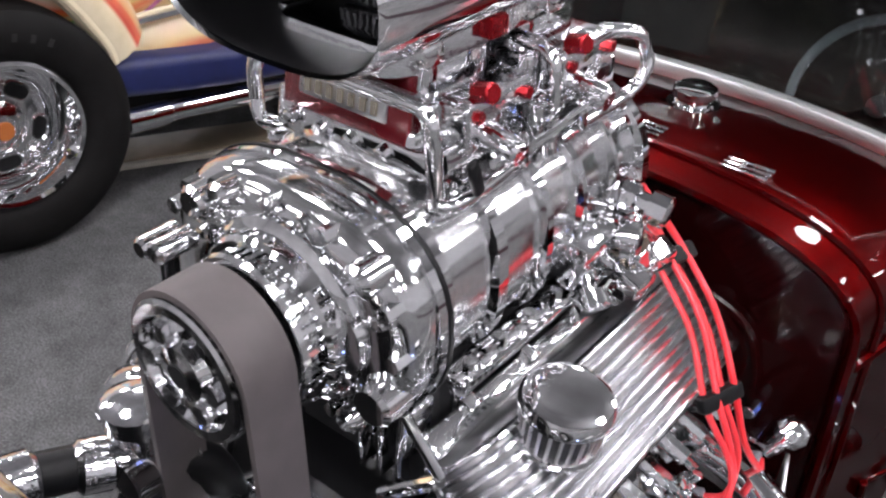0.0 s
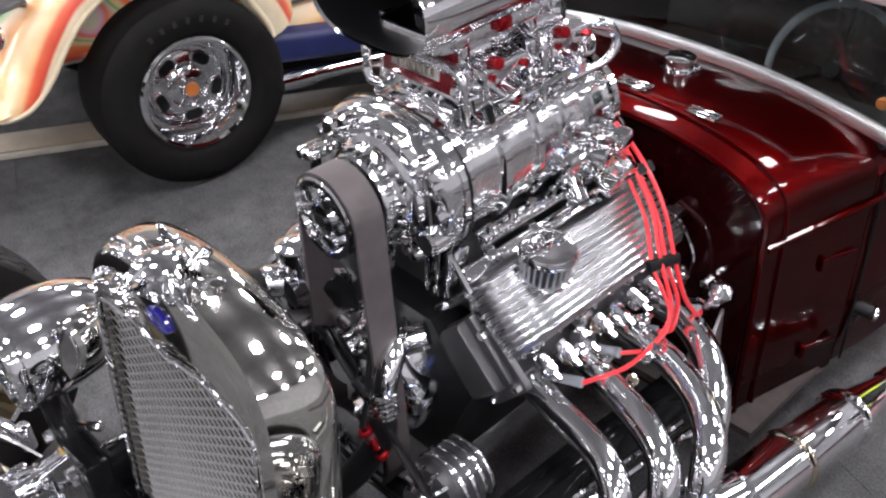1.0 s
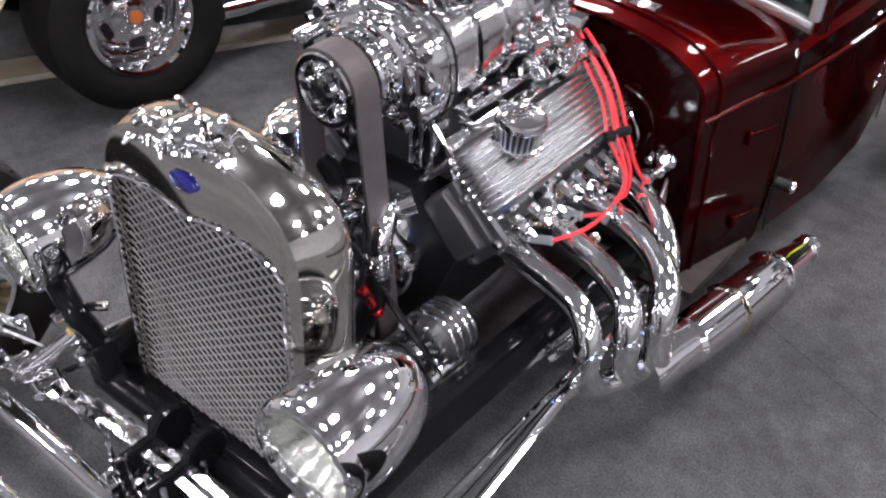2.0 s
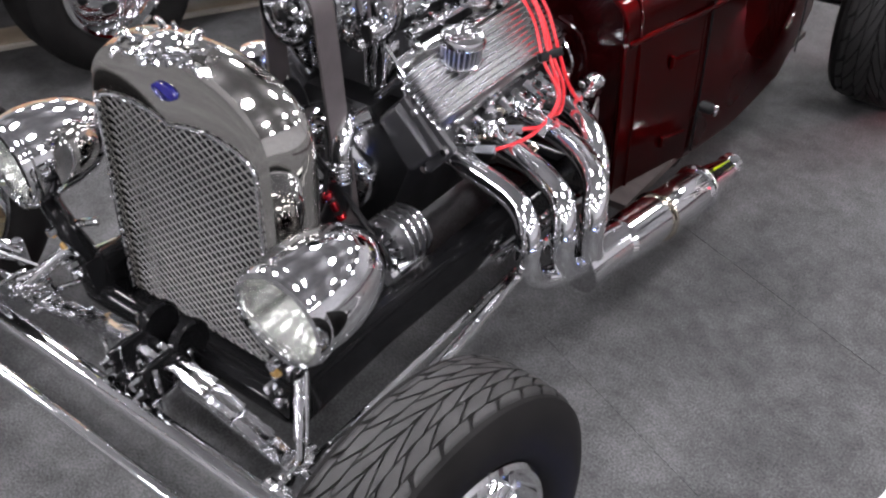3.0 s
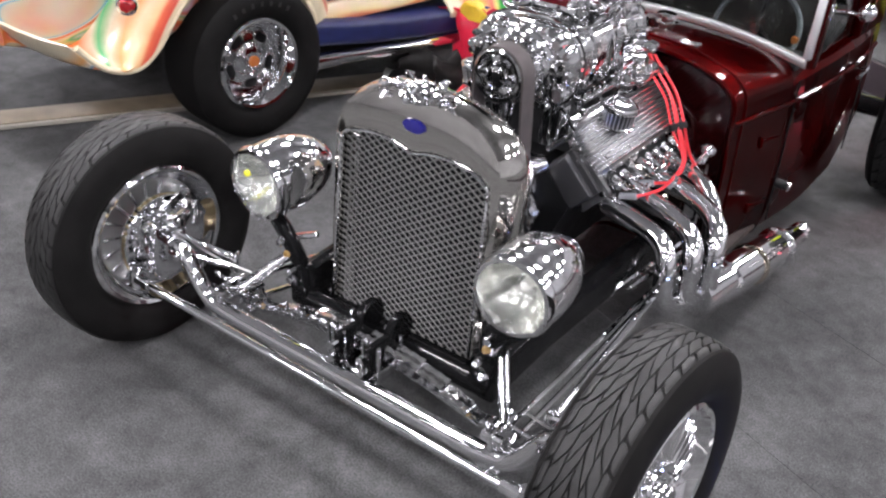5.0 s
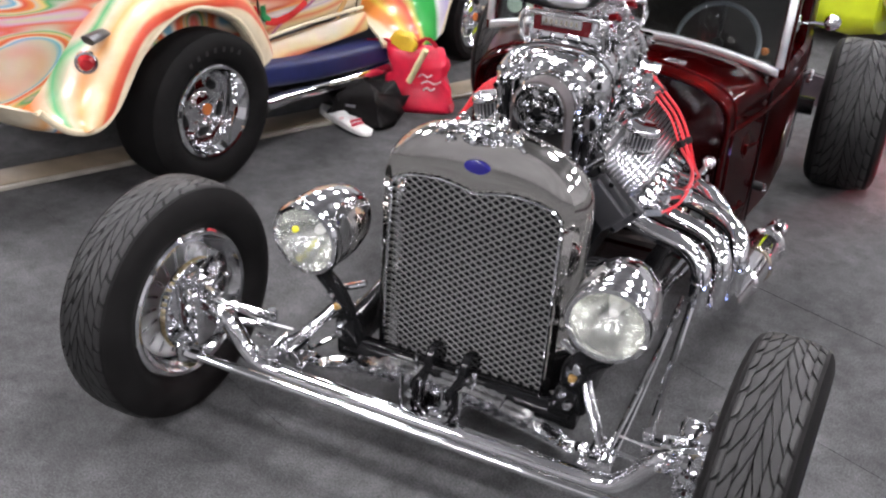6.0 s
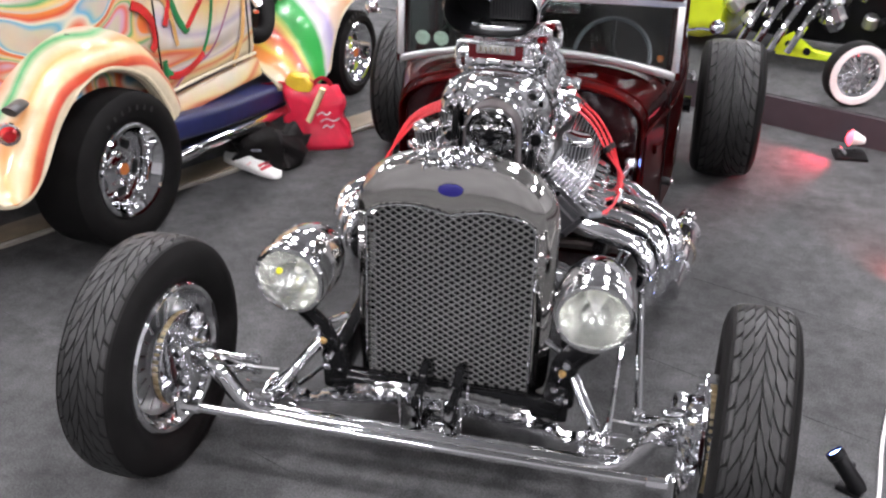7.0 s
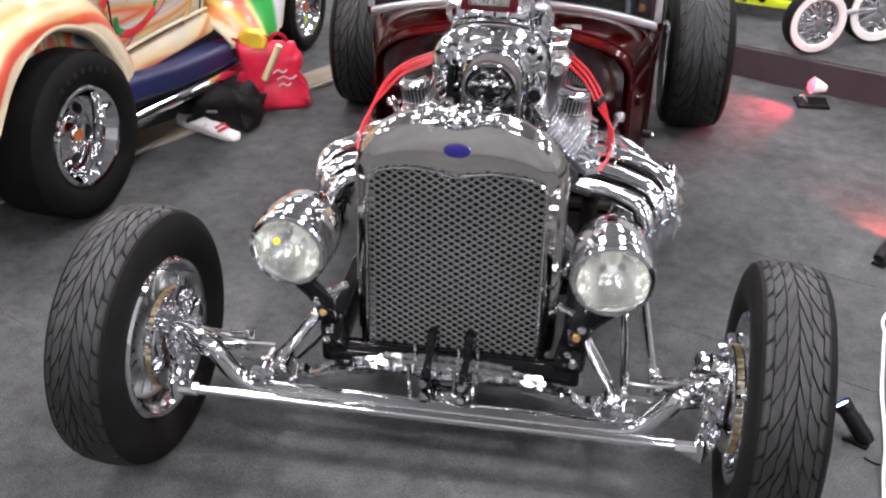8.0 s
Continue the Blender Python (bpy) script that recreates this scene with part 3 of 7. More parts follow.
def headlight(sx):
    c = Vector((sx * 0.415, -0.03, 0.548))
    lamp = new("headlight")
    lamp.parent = rod
    tagged(lamp, "chrome bullet headlight with clear lens")
    lamp.matrix_local = Matrix.Translation(c) @ Matrix.Rotation(radians(-90), 4, "X") @ Matrix.Rotation(radians(-sx * 3), 4, "Y")
    bm = bmesh.new()
    lathe(bm, [(0.099, 0.016), (0.103, 0.03), (0.107, 0.06), (0.106, 0.1), (0.099, 0.145), (0.085, 0.185), (0.062, 0.222), (0.034, 0.246), (0.012, 0.255), (0.0, 0.257)], Matrix(), 40)
    part("bucket", bm, CHROME, lamp)
    bm = bmesh.new()
    lathe(bm, [(0.086, -0.004), (0.09, -0.014), (0.1, -0.012), (0.107, 0.0), (0.106, 0.014), (0.098, 0.018), (0.088, 0.012)], Matrix(), 40, close=True)
    part("bezel", bm, CHROME, lamp)
    bm = bmesh.new()
    lathe(bm, [(0.0, 0.085), (0.025, 0.08), (0.05, 0.062), (0.075, 0.032), (0.089, 0.004)], Matrix(), 36)
    part("reflector", bm, REFLECTOR, lamp)
    bm = bmesh.new()
    lathe(bm, [(0.0, 0.05), (0.012, 0.052), (0.014, 0.06), (0.014, 0.085), (0.0, 0.085)], Matrix(), 16)
    part("bulb", bm, WHITE, lamp)
    bm = bmesh.new()
    lathe(bm, [(0.0, -0.02), (0.03, -0.0185), (0.06, -0.014), (0.087, -0.004), (0.087, 0.0), (0.06, -0.01), (0.03, -0.0145), (0.0, -0.016)], Matrix(), 36)
    lens = part("lens", bm, GLASS, lamp, "clear domed glass lens")
    lens.visible_shadow = False
    if sx < 0:
        bm = bmesh.new()
        lathe(bm, [(0.0, -0.0245), (0.007, -0.024), (0.009, -0.02), (0.009, -0.012), (0, -0.012)], Matrix.Translation((-0.022, -0.03, 0)), 12)
        part("spot_badge", bm, YELLOW, lamp, "small yellow dot on the lens")
    # curved black stand with an amber marker
    bm = bmesh.new()
    tube(bm, [(sx * 0.415, 0.03, 0.455), (sx * 0.405, 0.025, 0.425), (sx * 0.37, 0.02, 0.395), (sx * 0.345, 0.02, 0.36), (sx * 0.335, 0.04, 0.29), (sx * 0.33, 0.06, 0.2)], (0.036, 0.04), 12, flat=0.65)
    stand = part("headlight_stand", bm, BLACK, rod, "curved gloss black headlight stand")
    bm = bmesh.new()
    lathe(bm, [(0.0, -0.008), (0.008, -0.006), (0.011, 0.0), (0.011, 0.008), (0, 0.01)], Matrix.Translation((sx * 0.34, -0.008, 0.346)) @ Matrix.Rotation(radians(-90), 4, "X"), 14)
    part("amber_marker", bm, MARKER, stand, "small amber marker lamp")
    bm = bmesh.new()
    cyl(bm, (sx * 0.285, 0.06, 0.4), (sx * 0.36, 0.03, 0.375), 0.01, n=10, bevel=0.002)
    part("stay", bm, CHROME, stand)
    # bolts and blocks on the stand
    for x, y, z, r in ((0.352, -0.005, 0.385, 0.012), (0.322, 0.0, 0.3, 0.01), (0.335, 0.01, 0.26, 0.012)):
        bm = bmesh.new()
        cyl(bm, (sx * x, y, z), (sx * x, y - 0.024, z), r, n=6, bevel=0.002)
        part("stand_bolt", bm, CAST, stand)
    bm = bmesh.new()
    box(bm, (sx * 0.318, 0.03, 0.25), (0.062, 0.056, 0.1), (0, sx * 12, 0), 0.01)
    part("stand_foot", bm, BLACK, stand)


def front_end():
    # dropped tube axle
    bm = bmesh.new()
    zc, ya = 0.18, -0.15
    tube(bm, [(-0.7, ya, 0.34), (-0.655, ya, 0.335), (-0.6, ya, 0.298), (-0.54, ya, 0.215), (-0.46, ya, zc), (-0.2, ya, zc - 0.004), (0.2, ya, zc - 0.004), (0.46, ya, zc), (0.54, ya, 0.215), (0.6, ya, 0.298), (0.655, ya, 0.335), (0.7, ya, 0.34)], 0.026, 14)
    part("front_axle", bm, CHROME, rod, "chrome dropped tube axle")
    bm = bmesh.new()
    cyl(bm, (-0.66, -0.292, 0.272), (0.648, -0.292, 0.272), 0.0125, n=14)
    rodp = part("tie_rod", bm, CHROME, rod, "chrome tie rod")
    for sx in (-1, 1):
        bm = bmesh.new()
        cyl(bm, (sx * 0.648, -0.292, 0.24), (sx * 0.648, -0.292, 0.303), 0.017, n=12, bevel=0.004)
        cyl(bm, (sx * 0.585, -0.292, 0.272), (sx * 0.64, -0.292, 0.272), 0.017, n=8, bevel=0.003)
        part("rod_end", bm, CHROME, rodp)
    # transverse leaf spring behind the axle
    for k, (half, dz) in enumerate(((0.41, 0.0), (0.34, 0.011), (0.26, 0.022), (0.18, 0.033))):
        bm = bmesh.new()
        rings = []
        n = int(half * 120)
        for i in range(n + 1):
            x = -half + 2 * half * i / n
            knock = 0.0045 * (i % 2)
            z = 0.222 + dz - 0.06 * (x / 0.41) ** 2 + (0.014 if abs(x) > 0.39 else 0)
            rings.append([Vector((x, -0.055 + a, z + b)) for a, b in ((-0.022, -0.005), (0.022, -0.005), (0.022 + knock, 0.0), (0.022, 0.004 + knock), (0.007, 0.0062 - knock), (-0.007, 0.004 + knock), (-0.022, 0.0062 - knock), (-0.0242 + knock, 0.0))])
        loft(bm, rings)
        part("leaf", bm, CAST, rod, "hammered chrome leaf of the transverse spring", sharp=12)
    for sx in (-1, 1):
        bm = bmesh.new()
        box(bm, (sx * 0.05 + 0.01, -0.068, 0.225), (0.02, 0.13, 0.11), (0, 0, 0), 0.006)
        lathe(bm, [(0, -0.013), (0.044, -0.013), (0.049, -0.008), (0.049, 0.008), (0.044, 0.013), (0, 0.013)], Matrix.Translation((sx * 0.05 + 0.01, 0.0, 0.272)) @ Matrix.Rotation(radians(90), 4, "Y"), 24)
        sp = part("spring_perch", bm, BLACK, rod, "gloss black spring perch plate")
        for zz in (0.215, 0.255):
            bm = bmesh.new()
            cyl(bm, (sx * 0.05 + 0.01, -0.155, zz), (sx * 0.05 + 0.01, -0.13, zz), 0.011, n=6)
            part("perch_bolt", bm, CHROME, sp)
        for yy in (-0.11, -0.02):
            bm = bmesh.new()
            tube(bm, [(sx * 0.035, yy, 0.28), (sx * 0.035, yy, 0.17), (sx * 0.085, yy, 0.17), (sx * 0.085, yy, 0.28)], 0.006, 8, sub=1)
            part("u_bolt", bm, CHROME, rod)
    bm = bmesh.new()
    box(bm, (0.01, -0.08, 0.17), (0.13, 0.1, 0.045), (0, 0, 0), 0.006)
    part("clamp_plate", bm, CHROME, rod)
    bm = bmesh.new()
    cyl(bm, (-0.33, 0.03, 0.2), (0.33, 0.03, 0.2), 0.03, n=20, bevel=0.004)
    box(bm, (0, 0.075, 0.17), (0.66, 0.05, 0.06), (0, 0, 0), 0.012)
    part("front_crossmember", bm, BLACK, rod, "gloss black front crossmember")
    for sx in (-1, 1):
        # shackle and spring eye
        bm = bmesh.new()
        box(bm, (sx * 0.425, -0.085, 0.18), (0.02, 0.012, 0.075), (0, sx * 20, 0), 0.004)
        box(bm, (sx * 0.425, -0.03, 0.18), (0.02, 0.012, 0.075), (0, sx * 20, 0), 0.004)
        cyl(bm, (sx * 0.413, -0.1, 0.165), (sx * 0.413, -0.02, 0.165), 0.014, n=12, bevel=0.003)
        cyl(bm, (sx * 0.437, -0.1, 0.21), (sx * 0.437, -0.02, 0.21), 0.014, n=12, bevel=0.003)
        part("spring_shackle", bm, CAST, rod)
        # batwing that joins axle and hairpin rods
        bm = bmesh.new()
        box(bm, (sx * 0.47, -0.11, 0.2), (0.016, 0.11, 0.1), (0, 0, 0), 0.006)
        cyl(bm, (sx * 0.44, -0.15, 0.145), (sx * 0.5, -0.15, 0.145), 0.015, n=10, bevel=0.003)
        cyl(bm, (sx * 0.44, -0.15, 0.235), (sx * 0.5, -0.15, 0.235), 0.015, n=10, bevel=0.003)
        wing = part("batwing", bm, CAST, rod, "chrome batwing bracket")
        for yy, zz in ((-0.09, 0.236), (-0.125, 0.19)):
            bm = bmesh.new()
            cyl(bm, (sx * 0.47, yy, zz), (sx * 0.548, yy - 0.005, zz), 0.008, n=10, bevel=0.002)
            part("long_stud", bm, CHROME, wing)
        bm = bmesh.new()
        hx = 0.47 if sx > 0 else -0.36
        tube(bm, [(sx * 0.475, -0.1, 0.235), (hx + sx * 0.01, 0.2, 0.25), (hx, 0.68, 0.24)], 0.008, 10)
        tube(bm, [(sx * 0.475, -0.1, 0.165), (hx + sx * 0.006, 0.2, 0.185), (hx, 0.68, 0.22)], 0.008, 10)
        part("hairpin_rod", bm, CHROME, rod, "chrome hairpin radius rod")
        # shock absorber, leaning in
        bm = bmesh.new()
        cyl(bm, (sx * 0.475, -0.1, 0.19), (sx * 0.36, 0.04, 0.325), 0.0115, n=12, bevel=0.002)
        sh = part("shock_absorber", bm, CHROME, rod, "slim chrome shock absorber")
        bm = bmesh.new()
        cyl(bm, (sx * 0.429, -0.044, 0.244), (sx * 0.36, 0.04, 0.325), 0.0155, n=14, bevel=0.003)
        part("damper_sleeve", bm, CAST, sh)
        # kingpin, spindle, steering arms
        bm = bmesh.new()
        cyl(bm, (sx * 0.705, -0.145, 0.27), (sx * 0.695, -0.14, 0.42), 0.022, n=14, bevel=0.004)
        cyl(bm, (sx * 0.69, -0.138, 0.328), (sx * 0.8, -0.138, 0.328), 0.018, n=12)
        box(bm, (sx * 0.71, -0.14, 0.345), (0.03, 0.07, 0.11), (0, 0, 0), 0.01)
        tube(bm, [(sx * 0.7, -0.15, 0.285), (sx * 0.69, -0.22, 0.28), (sx * 0.665, -0.28, 0.283), (sx * 0.648, -0.292, 0.278)], 0.014, 8)
        low = [part("steering_knuckle", bm, CAST, rod, "chrome steering knuckle and arm")]
        # brake disc with drilled face, caliper and bracket
        bm = bmesh.new()
        m = Matrix.Translation((sx * 0.724, -0.138, 0.328)) @ Matrix.Rotation(radians(90), 4, "Y")
        lathe(bm, [(0.07, -0.015), (0.132, -0.015), (0.134, -0.013), (0.134, -0.008), (0.124, -0.007), (0.124, 0.007), (0.134, 0.008), (0.134, 0.013), (0.132, 0.015), (0.07, 0.015)], m, 48, close=True)
        disc = part("brake_disc", bm, CHROME, rod, "vented brake disc with gold inner vanes")
        low.append(disc)
        for k in range(40):
            a = 2 * math.pi * k / 40
            bm = bmesh.new()
            box(bm, (sx * 0.724, -0.138 + 0.128 * math.cos(a), 0.328 + 0.128 * math.sin(a)), (0.014, 0.013, 0.007), (math.degrees(a), 0, 0))
            part("vane", bm, BRASS, disc)
        bm = bmesh.new()
        lathe(bm, [(0.0, -0.03), (0.05, -0.03), (0.06, -0.02), (0.07, 0.02), (0, 0.02)], m, 28)
        part("hub", bm, HUBRED, disc, "dark red wheel hub")
        bm = bmesh.new()
        for da in (-14, 14):
            a = radians(28 + da)
            cyl(bm, (sx * 0.685, -0.138 + 0.112 * math.cos(a), 0.328 + 0.112 * math.sin(a)), (sx * 0.73, -0.138 + 0.112 * math.cos(a), 0.328 + 0.112 * math.sin(a)), 0.024, n=14, bevel=0.005)
        box(bm, (sx * 0.742, -0.138 + 0.13 * math.cos(radians(28)), 0.328 + 0.13 * math.sin(radians(28))), (0.075, 0.05, 0.12), (28, 0, 0), 0.014)
        cal = part("brake_caliper", bm, CAST, rod, "chrome brake caliper")
        low.append(cal)
        bm = bmesh.new()
        box(bm, (sx * 0.71, -0.1, 0.36), (0.012, 0.13, 0.16), (20, 0, 0), 0.005)
        part("caliper_bracket", bm, CAST, cal)
        bm = bmesh.new()
        tube(bm, [(sx * 0.69, -0.13, 0.39), (sx * 0.645, -0.15, 0.385), (sx * 0.61, -0.13, 0.36), (sx * 0.595, -0.09, 0.31), (sx * 0.55, -0.05, 0.27), (sx * 0.48, -0.02, 0.25)], 0.0028, 6)
        part("brake_hose", bm, STEEL, cal)
        bm = bmesh.new()
        cyl(bm, (sx * 0.55, -0.02, 0.25), (sx * 0.69, -0.1, 0.31), 0.011, n=10, bevel=0.002)
        cyl(bm, (sx * 0.55, -0.02, 0.22), (sx * 0.69, -0.13, 0.27), 0.011, n=10, bevel=0.002)
        cyl(bm, (sx * 0.55, -0.02, 0.205), (sx * 0.55, -0.02, 0.275), 0.016, n=12, bevel=0.004)
        part("steering_arm", bm, CAST, rod)
        # upright plate with its bolts, and the studs of the caliper
        bm = bmesh.new()
        slab(bm, pose(sx * 0.672, -0.2, 0.34, 90, 0, sx * 20), 0.06, 0.17, 0.016, 0.014, 0.004)
        plate = part("knuckle_plate", bm, CAST, rod, "bright caliper mounting plate")
        low.append(plate)
        for dz in (-0.065, -0.02, 0.03, 0.07):
            bm = bmesh.new()
            cyl(bm, (sx * 0.672, -0.205, 0.34 + dz), (sx * 0.668, -0.24, 0.34 + dz), 0.012, n=6, bevel=0.002)
            part("plate_bolt", bm, CHROME, plate)
        for dz, dx in ((0.06, 0.03), (-0.03, 0.04), (0.01, 0.02)):
            bm = bmesh.new()
            cyl(bm, (sx * (0.69 - dx), -0.16, 0.35 + dz), (sx * (0.64 - dx), -0.18, 0.355 + dz), 0.013, n=8, bevel=0.003)
            part("caliper_stud", bm, CAST, plate)
        bm = bmesh.new()
        box(bm, (sx * 0.66, -0.12, 0.4), (0.06, 0.07, 0.05), (10, sx * 12, 15), 0.016)
        part("caliper_bridge", bm, CAST, plate)
        for ob in low:
            ob.location.z = FW["z"] - 0.328
        w = wheel(rod, (0.008 + sx * (FW["x"] - 0.006), FW["y"], FW["z"]), sx, FW["r"], FW["w"], FW["rim"], 34, 0.46, 26, 0.052, "vane", "low-profile front wheel with swept block tread", steer=FW["steer"])
    # drag link on the steering side
    bm = bmesh.new()
    cyl(bm, (0.55, -0.02, 0.24), (0.5, 0.8, 0.3), 0.0115, n=10)
    part("drag_link", bm, CHROME, rod, "chrome drag link")


def chassis():
    for sx in (-1, 1):
        bm = bmesh.new()
        rings = []
        for y, x, z in ((0.02, 0.33, 0.22), (0.3, 0.33, 0.24), (0.7, 0.345, 0.25), (1.2, 0.36, 0.22), (2.0, 0.38, 0.22), (2.5, 0.36, 0.3)):
            rings.append([Vector((sx * x + a, y, z + b)) for a, b in rounded(0.055, 0.11, 0.012, 2)])
        loft(bm, rings)
        part("frame_rail", bm, BLACK, rod, "gloss black frame rail")
    for y in (0.45, 1.15, 2.2):
        bm = bmesh.new()
        cyl(bm, (-0.34, y, 0.21), (0.34, y, 0.21), 0.025, n=12)
        part("crossmember", bm, BLACK, rod)
    bm = bmesh.new()
    cyl(bm, (-0.62, RW["y"], RW["z"]), (0.62, RW["y"], RW["z"]), 0.04, n=14)
    part("rear_axle", bm, BLACK, rod)
    for sx in (-1, 1):
        wheel(rod, (sx * RW["x"], RW["y"], RW["z"]), sx, RW["r"], RW["w"], RW["rim"], 26, 0.8, 5, 0.05, "spoke", "very wide rear wheel with swept block tread")


radiator()
headlight(-1)
headlight(1)
front_end()
chassis()


# ---- the engine ----
def mx(x, sx):
    """Mirrors an offset across the engine's middle."""
    return EX + sx * (x - EX)


def engine_block():
    bm = bmesh.new()
    loft(bm, [[Vector((EX + x, y, z)) for x, z in ((-0.12, 0.24), (0.12, 0.24), (0.15, 0.36), (0.2, 0.47), (0.1, 0.6), (-0.1, 0.6), (-0.2, 0.47), (-0.15, 0.36))] for y in (0.55, 1.04)])
    part("engine_block", bm, SATIN, rod, "dark painted engine block")
    bm = bmesh.new()
    box(bm, (EX, 0.85, 0.19), (0.2, 0.42, 0.12), (0, 0, 0), 0.02)
    part("oil_pan", bm, CHROME, rod)
    for sx in (-1, 1):
        bm = bmesh.new()
        m = pose(mx(0.225, sx), 0.8, 0.56, 0, sx * 45, 0)
        slab(bm, m @ pose(0, 0, -0.06), 0.14, 0.5, 0.08, 0.012)
        part("cylinder_head", bm, GUNMETAL, rod, "dark painted cylinder head")
        bm = bmesh.new()
        box(bm, (mx(0.185, sx), 0.582, 0.522), (0.145, 0.02, 0.19), (0, sx * 45, 0), 0.008)
        part("head_end_plate", bm, GUNMETAL, rod)
    # timing cover, water pump, crank pulley, alternator and hoses
    bm = bmesh.new()
    slab(bm, pose(EX, 0.55, 0.45, 90, 0, 0), 0.22, 0.26, 0.05, 0.08, 0.01)
    part("timing_cover", bm, CAST, rod)
    bm = bmesh.new()
    lathe(bm, [(0, 0.0), (0.05, 0.0), (0.055, 0.03), (0.035, 0.05), (0.035, 0.08), (0.06, 0.085), (0.062, 0.095), (0, 0.1)], pose(EX, 0.5, 0.55, 90, 0, 0), 24)
    pump = part("water_pump", bm, CHROME, rod, "chrome water pump")
    for sx in (-1, 1):
        bm = bmesh.new()
        tube(bm, [(EX, 0.47, 0.56), (mx(0.1, sx), 0.47, 0.58), (mx(0.15, sx), 0.52, 0.6)], 0.026, 12)
        part("pump_outlet", bm, CHROME, pump)
    bm = bmesh.new()
    lathe(bm, [(0, 0.0), (0.07, 0.0), (0.085, 0.004), (0.086, 0.012), (0.078, 0.016), (0.078, 0.09), (0.086, 0.094), (0.086, 0.1), (0.05, 0.102), (0.045, 0.09), (0.0, 0.09)], pose(EX + 0.02, 0.472, 0.33, 90, 0, 0) @ Matrix.Diagonal((1, 1, 0.68, 1)), 40)
    part("crank_pulley", bm, ALLOY, rod, "toothed crank pulley")
    bm = bmesh.new()
    lathe(bm, [(0, 0), (0.05, 0), (0.064, 0.012), (0.066, 0.09), (0.055, 0.105), (0, 0.11)], pose(0.245, 0.53, 0.335, 90, 0, 0), 28)
    alt = part("alternator", bm, GUNMETAL, rod, "dark alternator with chrome fins")
    for y in (0.452, 0.474, 0.496, 0.514):
        bm = bmesh.new()
        lathe(bm, [(0.062, -0.004), (0.07, -0.004), (0.071, 0.0), (0.07, 0.004), (0.062, 0.004)], pose(0.245, y, 0.335, 90, 0, 0), 32, close=True)
        part("alternator_ring", bm, CHROME, alt)
    for k in range(14):
        a = 2 * math.pi * k / 14
        bm = bmesh.new()
        box(bm, (0.245 + 0.05 * math.cos(a), 0.42, 0.335 + 0.05 * math.sin(a)), (0.028, 0.014, 0.007), (0, -math.degrees(a), 0))
        part("alternator_fin", bm, CHROME, alt)
    bm = bmesh.new()
    lathe(bm, [(0, 0), (0.036, 0), (0.04, 0.008), (0.03, 0.014), (0.04, 0.022), (0.035, 0.03), (0, 0.03)], pose(0.245, 0.413, 0.335, 90, 0, 0), 20)
    part("alternator_pulley", bm, ALLOY, alt)
    bm = bmesh.new()
    tube(bm, [(EX + 0.03, 0.395, 0.56), (0.27, 0.395, 0.365), (0.28, 0.395, 0.315), (0.235, 0.395, 0.3), (0.13, 0.395, 0.29), (0.0, 0.395, 0.3), (-0.03, 0.395, 0.34), (-0.02, 0.395, 0.56), (0.0, 0.395, 0.6)], 0.006, 6, sub=3, closed=True)
    part("fan_belt", bm, SATIN, rod)
    bm = bmesh.new()
    tube(bm, [(-0.14, 0.2, 0.7), (-0.12, 0.3, 0.69), (-0.07, 0.42, 0.665), (-0.045, 0.47, 0.63), (-0.04, 0.49, 0.56)], 0.025, 12)
    hose = part("radiator_hose", bm, SATIN, rod, "black radiator hose with chrome couplings")
    for p, q in (((-0.126, 0.28, 0.692), (-0.114, 0.32, 0.688)), ((-0.1, 0.35, 0.682), (-0.08, 0.4, 0.67))):
        bm = bmesh.new()
        cyl(bm, p, q, 0.03, n=14, bevel=0.006)
        part("coupling", bm, CAST, hose)
    bm = bmesh.new()
    lathe(bm, [(0, 0), (0.03, 0), (0.03, 0.03), (0.038, 0.034), (0.038, 0.055), (0.024, 0.062), (0, 0.064)], Matrix.Translation((-0.075, 0.42, 0.685)), 20)
    part("thermostat_neck", bm, CAST, rod, "chrome thermostat neck")
    # bright bars, posts and brace between manifold and heads
    for sx in (-1, 1):
        for p, q, r in (((0.125, 0.572, 0.615), (0.205, 0.572, 0.69), 0.009), ((0.1, 0.56, 0.46), (0.19, 0.56, 0.53), 0.007), ((0.155, 0.575, 0.75), (0.205, 0.575, 0.69), 0.006)):
            bm = bmesh.new()
            cyl(bm, (mx(p[0], sx), p[1], p[2]), (mx(q[0], sx), q[1], q[2]), r, n=10, bevel=0.002)
            part("brace_bar", bm, CHROME, rod)
        for x in (0.095, 0.122, 0.148):
            bm = bmesh.new()
            box(bm, (mx(x, sx), 0.598, 0.69), (0.009, 0.05, 0.105), (0, sx * 4, 0), 0.003)
            part("manifold_post", bm, CHROME, rod)
    bm = bmesh.new()
    tube(bm, [(0.03, 0.49, 0.55), (0.075, 0.485, 0.54), (0.105, 0.49, 0.5), (0.12, 0.51, 0.46)], (0.03, 0.032, 0.03, 0.026), 14)
    lathe(bm, [(0, 0), (0.034, 0), (0.038, 0.006), (0.038, 0.016), (0.03, 0.02), (0.03, 0.05), (0, 0.05)], pose(0.125, 0.51, 0.465, 180, 12, 0), 24)
    part("lower_outlet", bm, CHROME, pump)
    # red starter solenoid down by the frame
    bm = bmesh.new()
    cyl(bm, (0.09, 0.45, 0.47), (0.105, 0.47, 0.41), 0.018, n=12, bevel=0.004)
    part("red_coil", bm, REDANOD, rod, "red anodised coil canister")


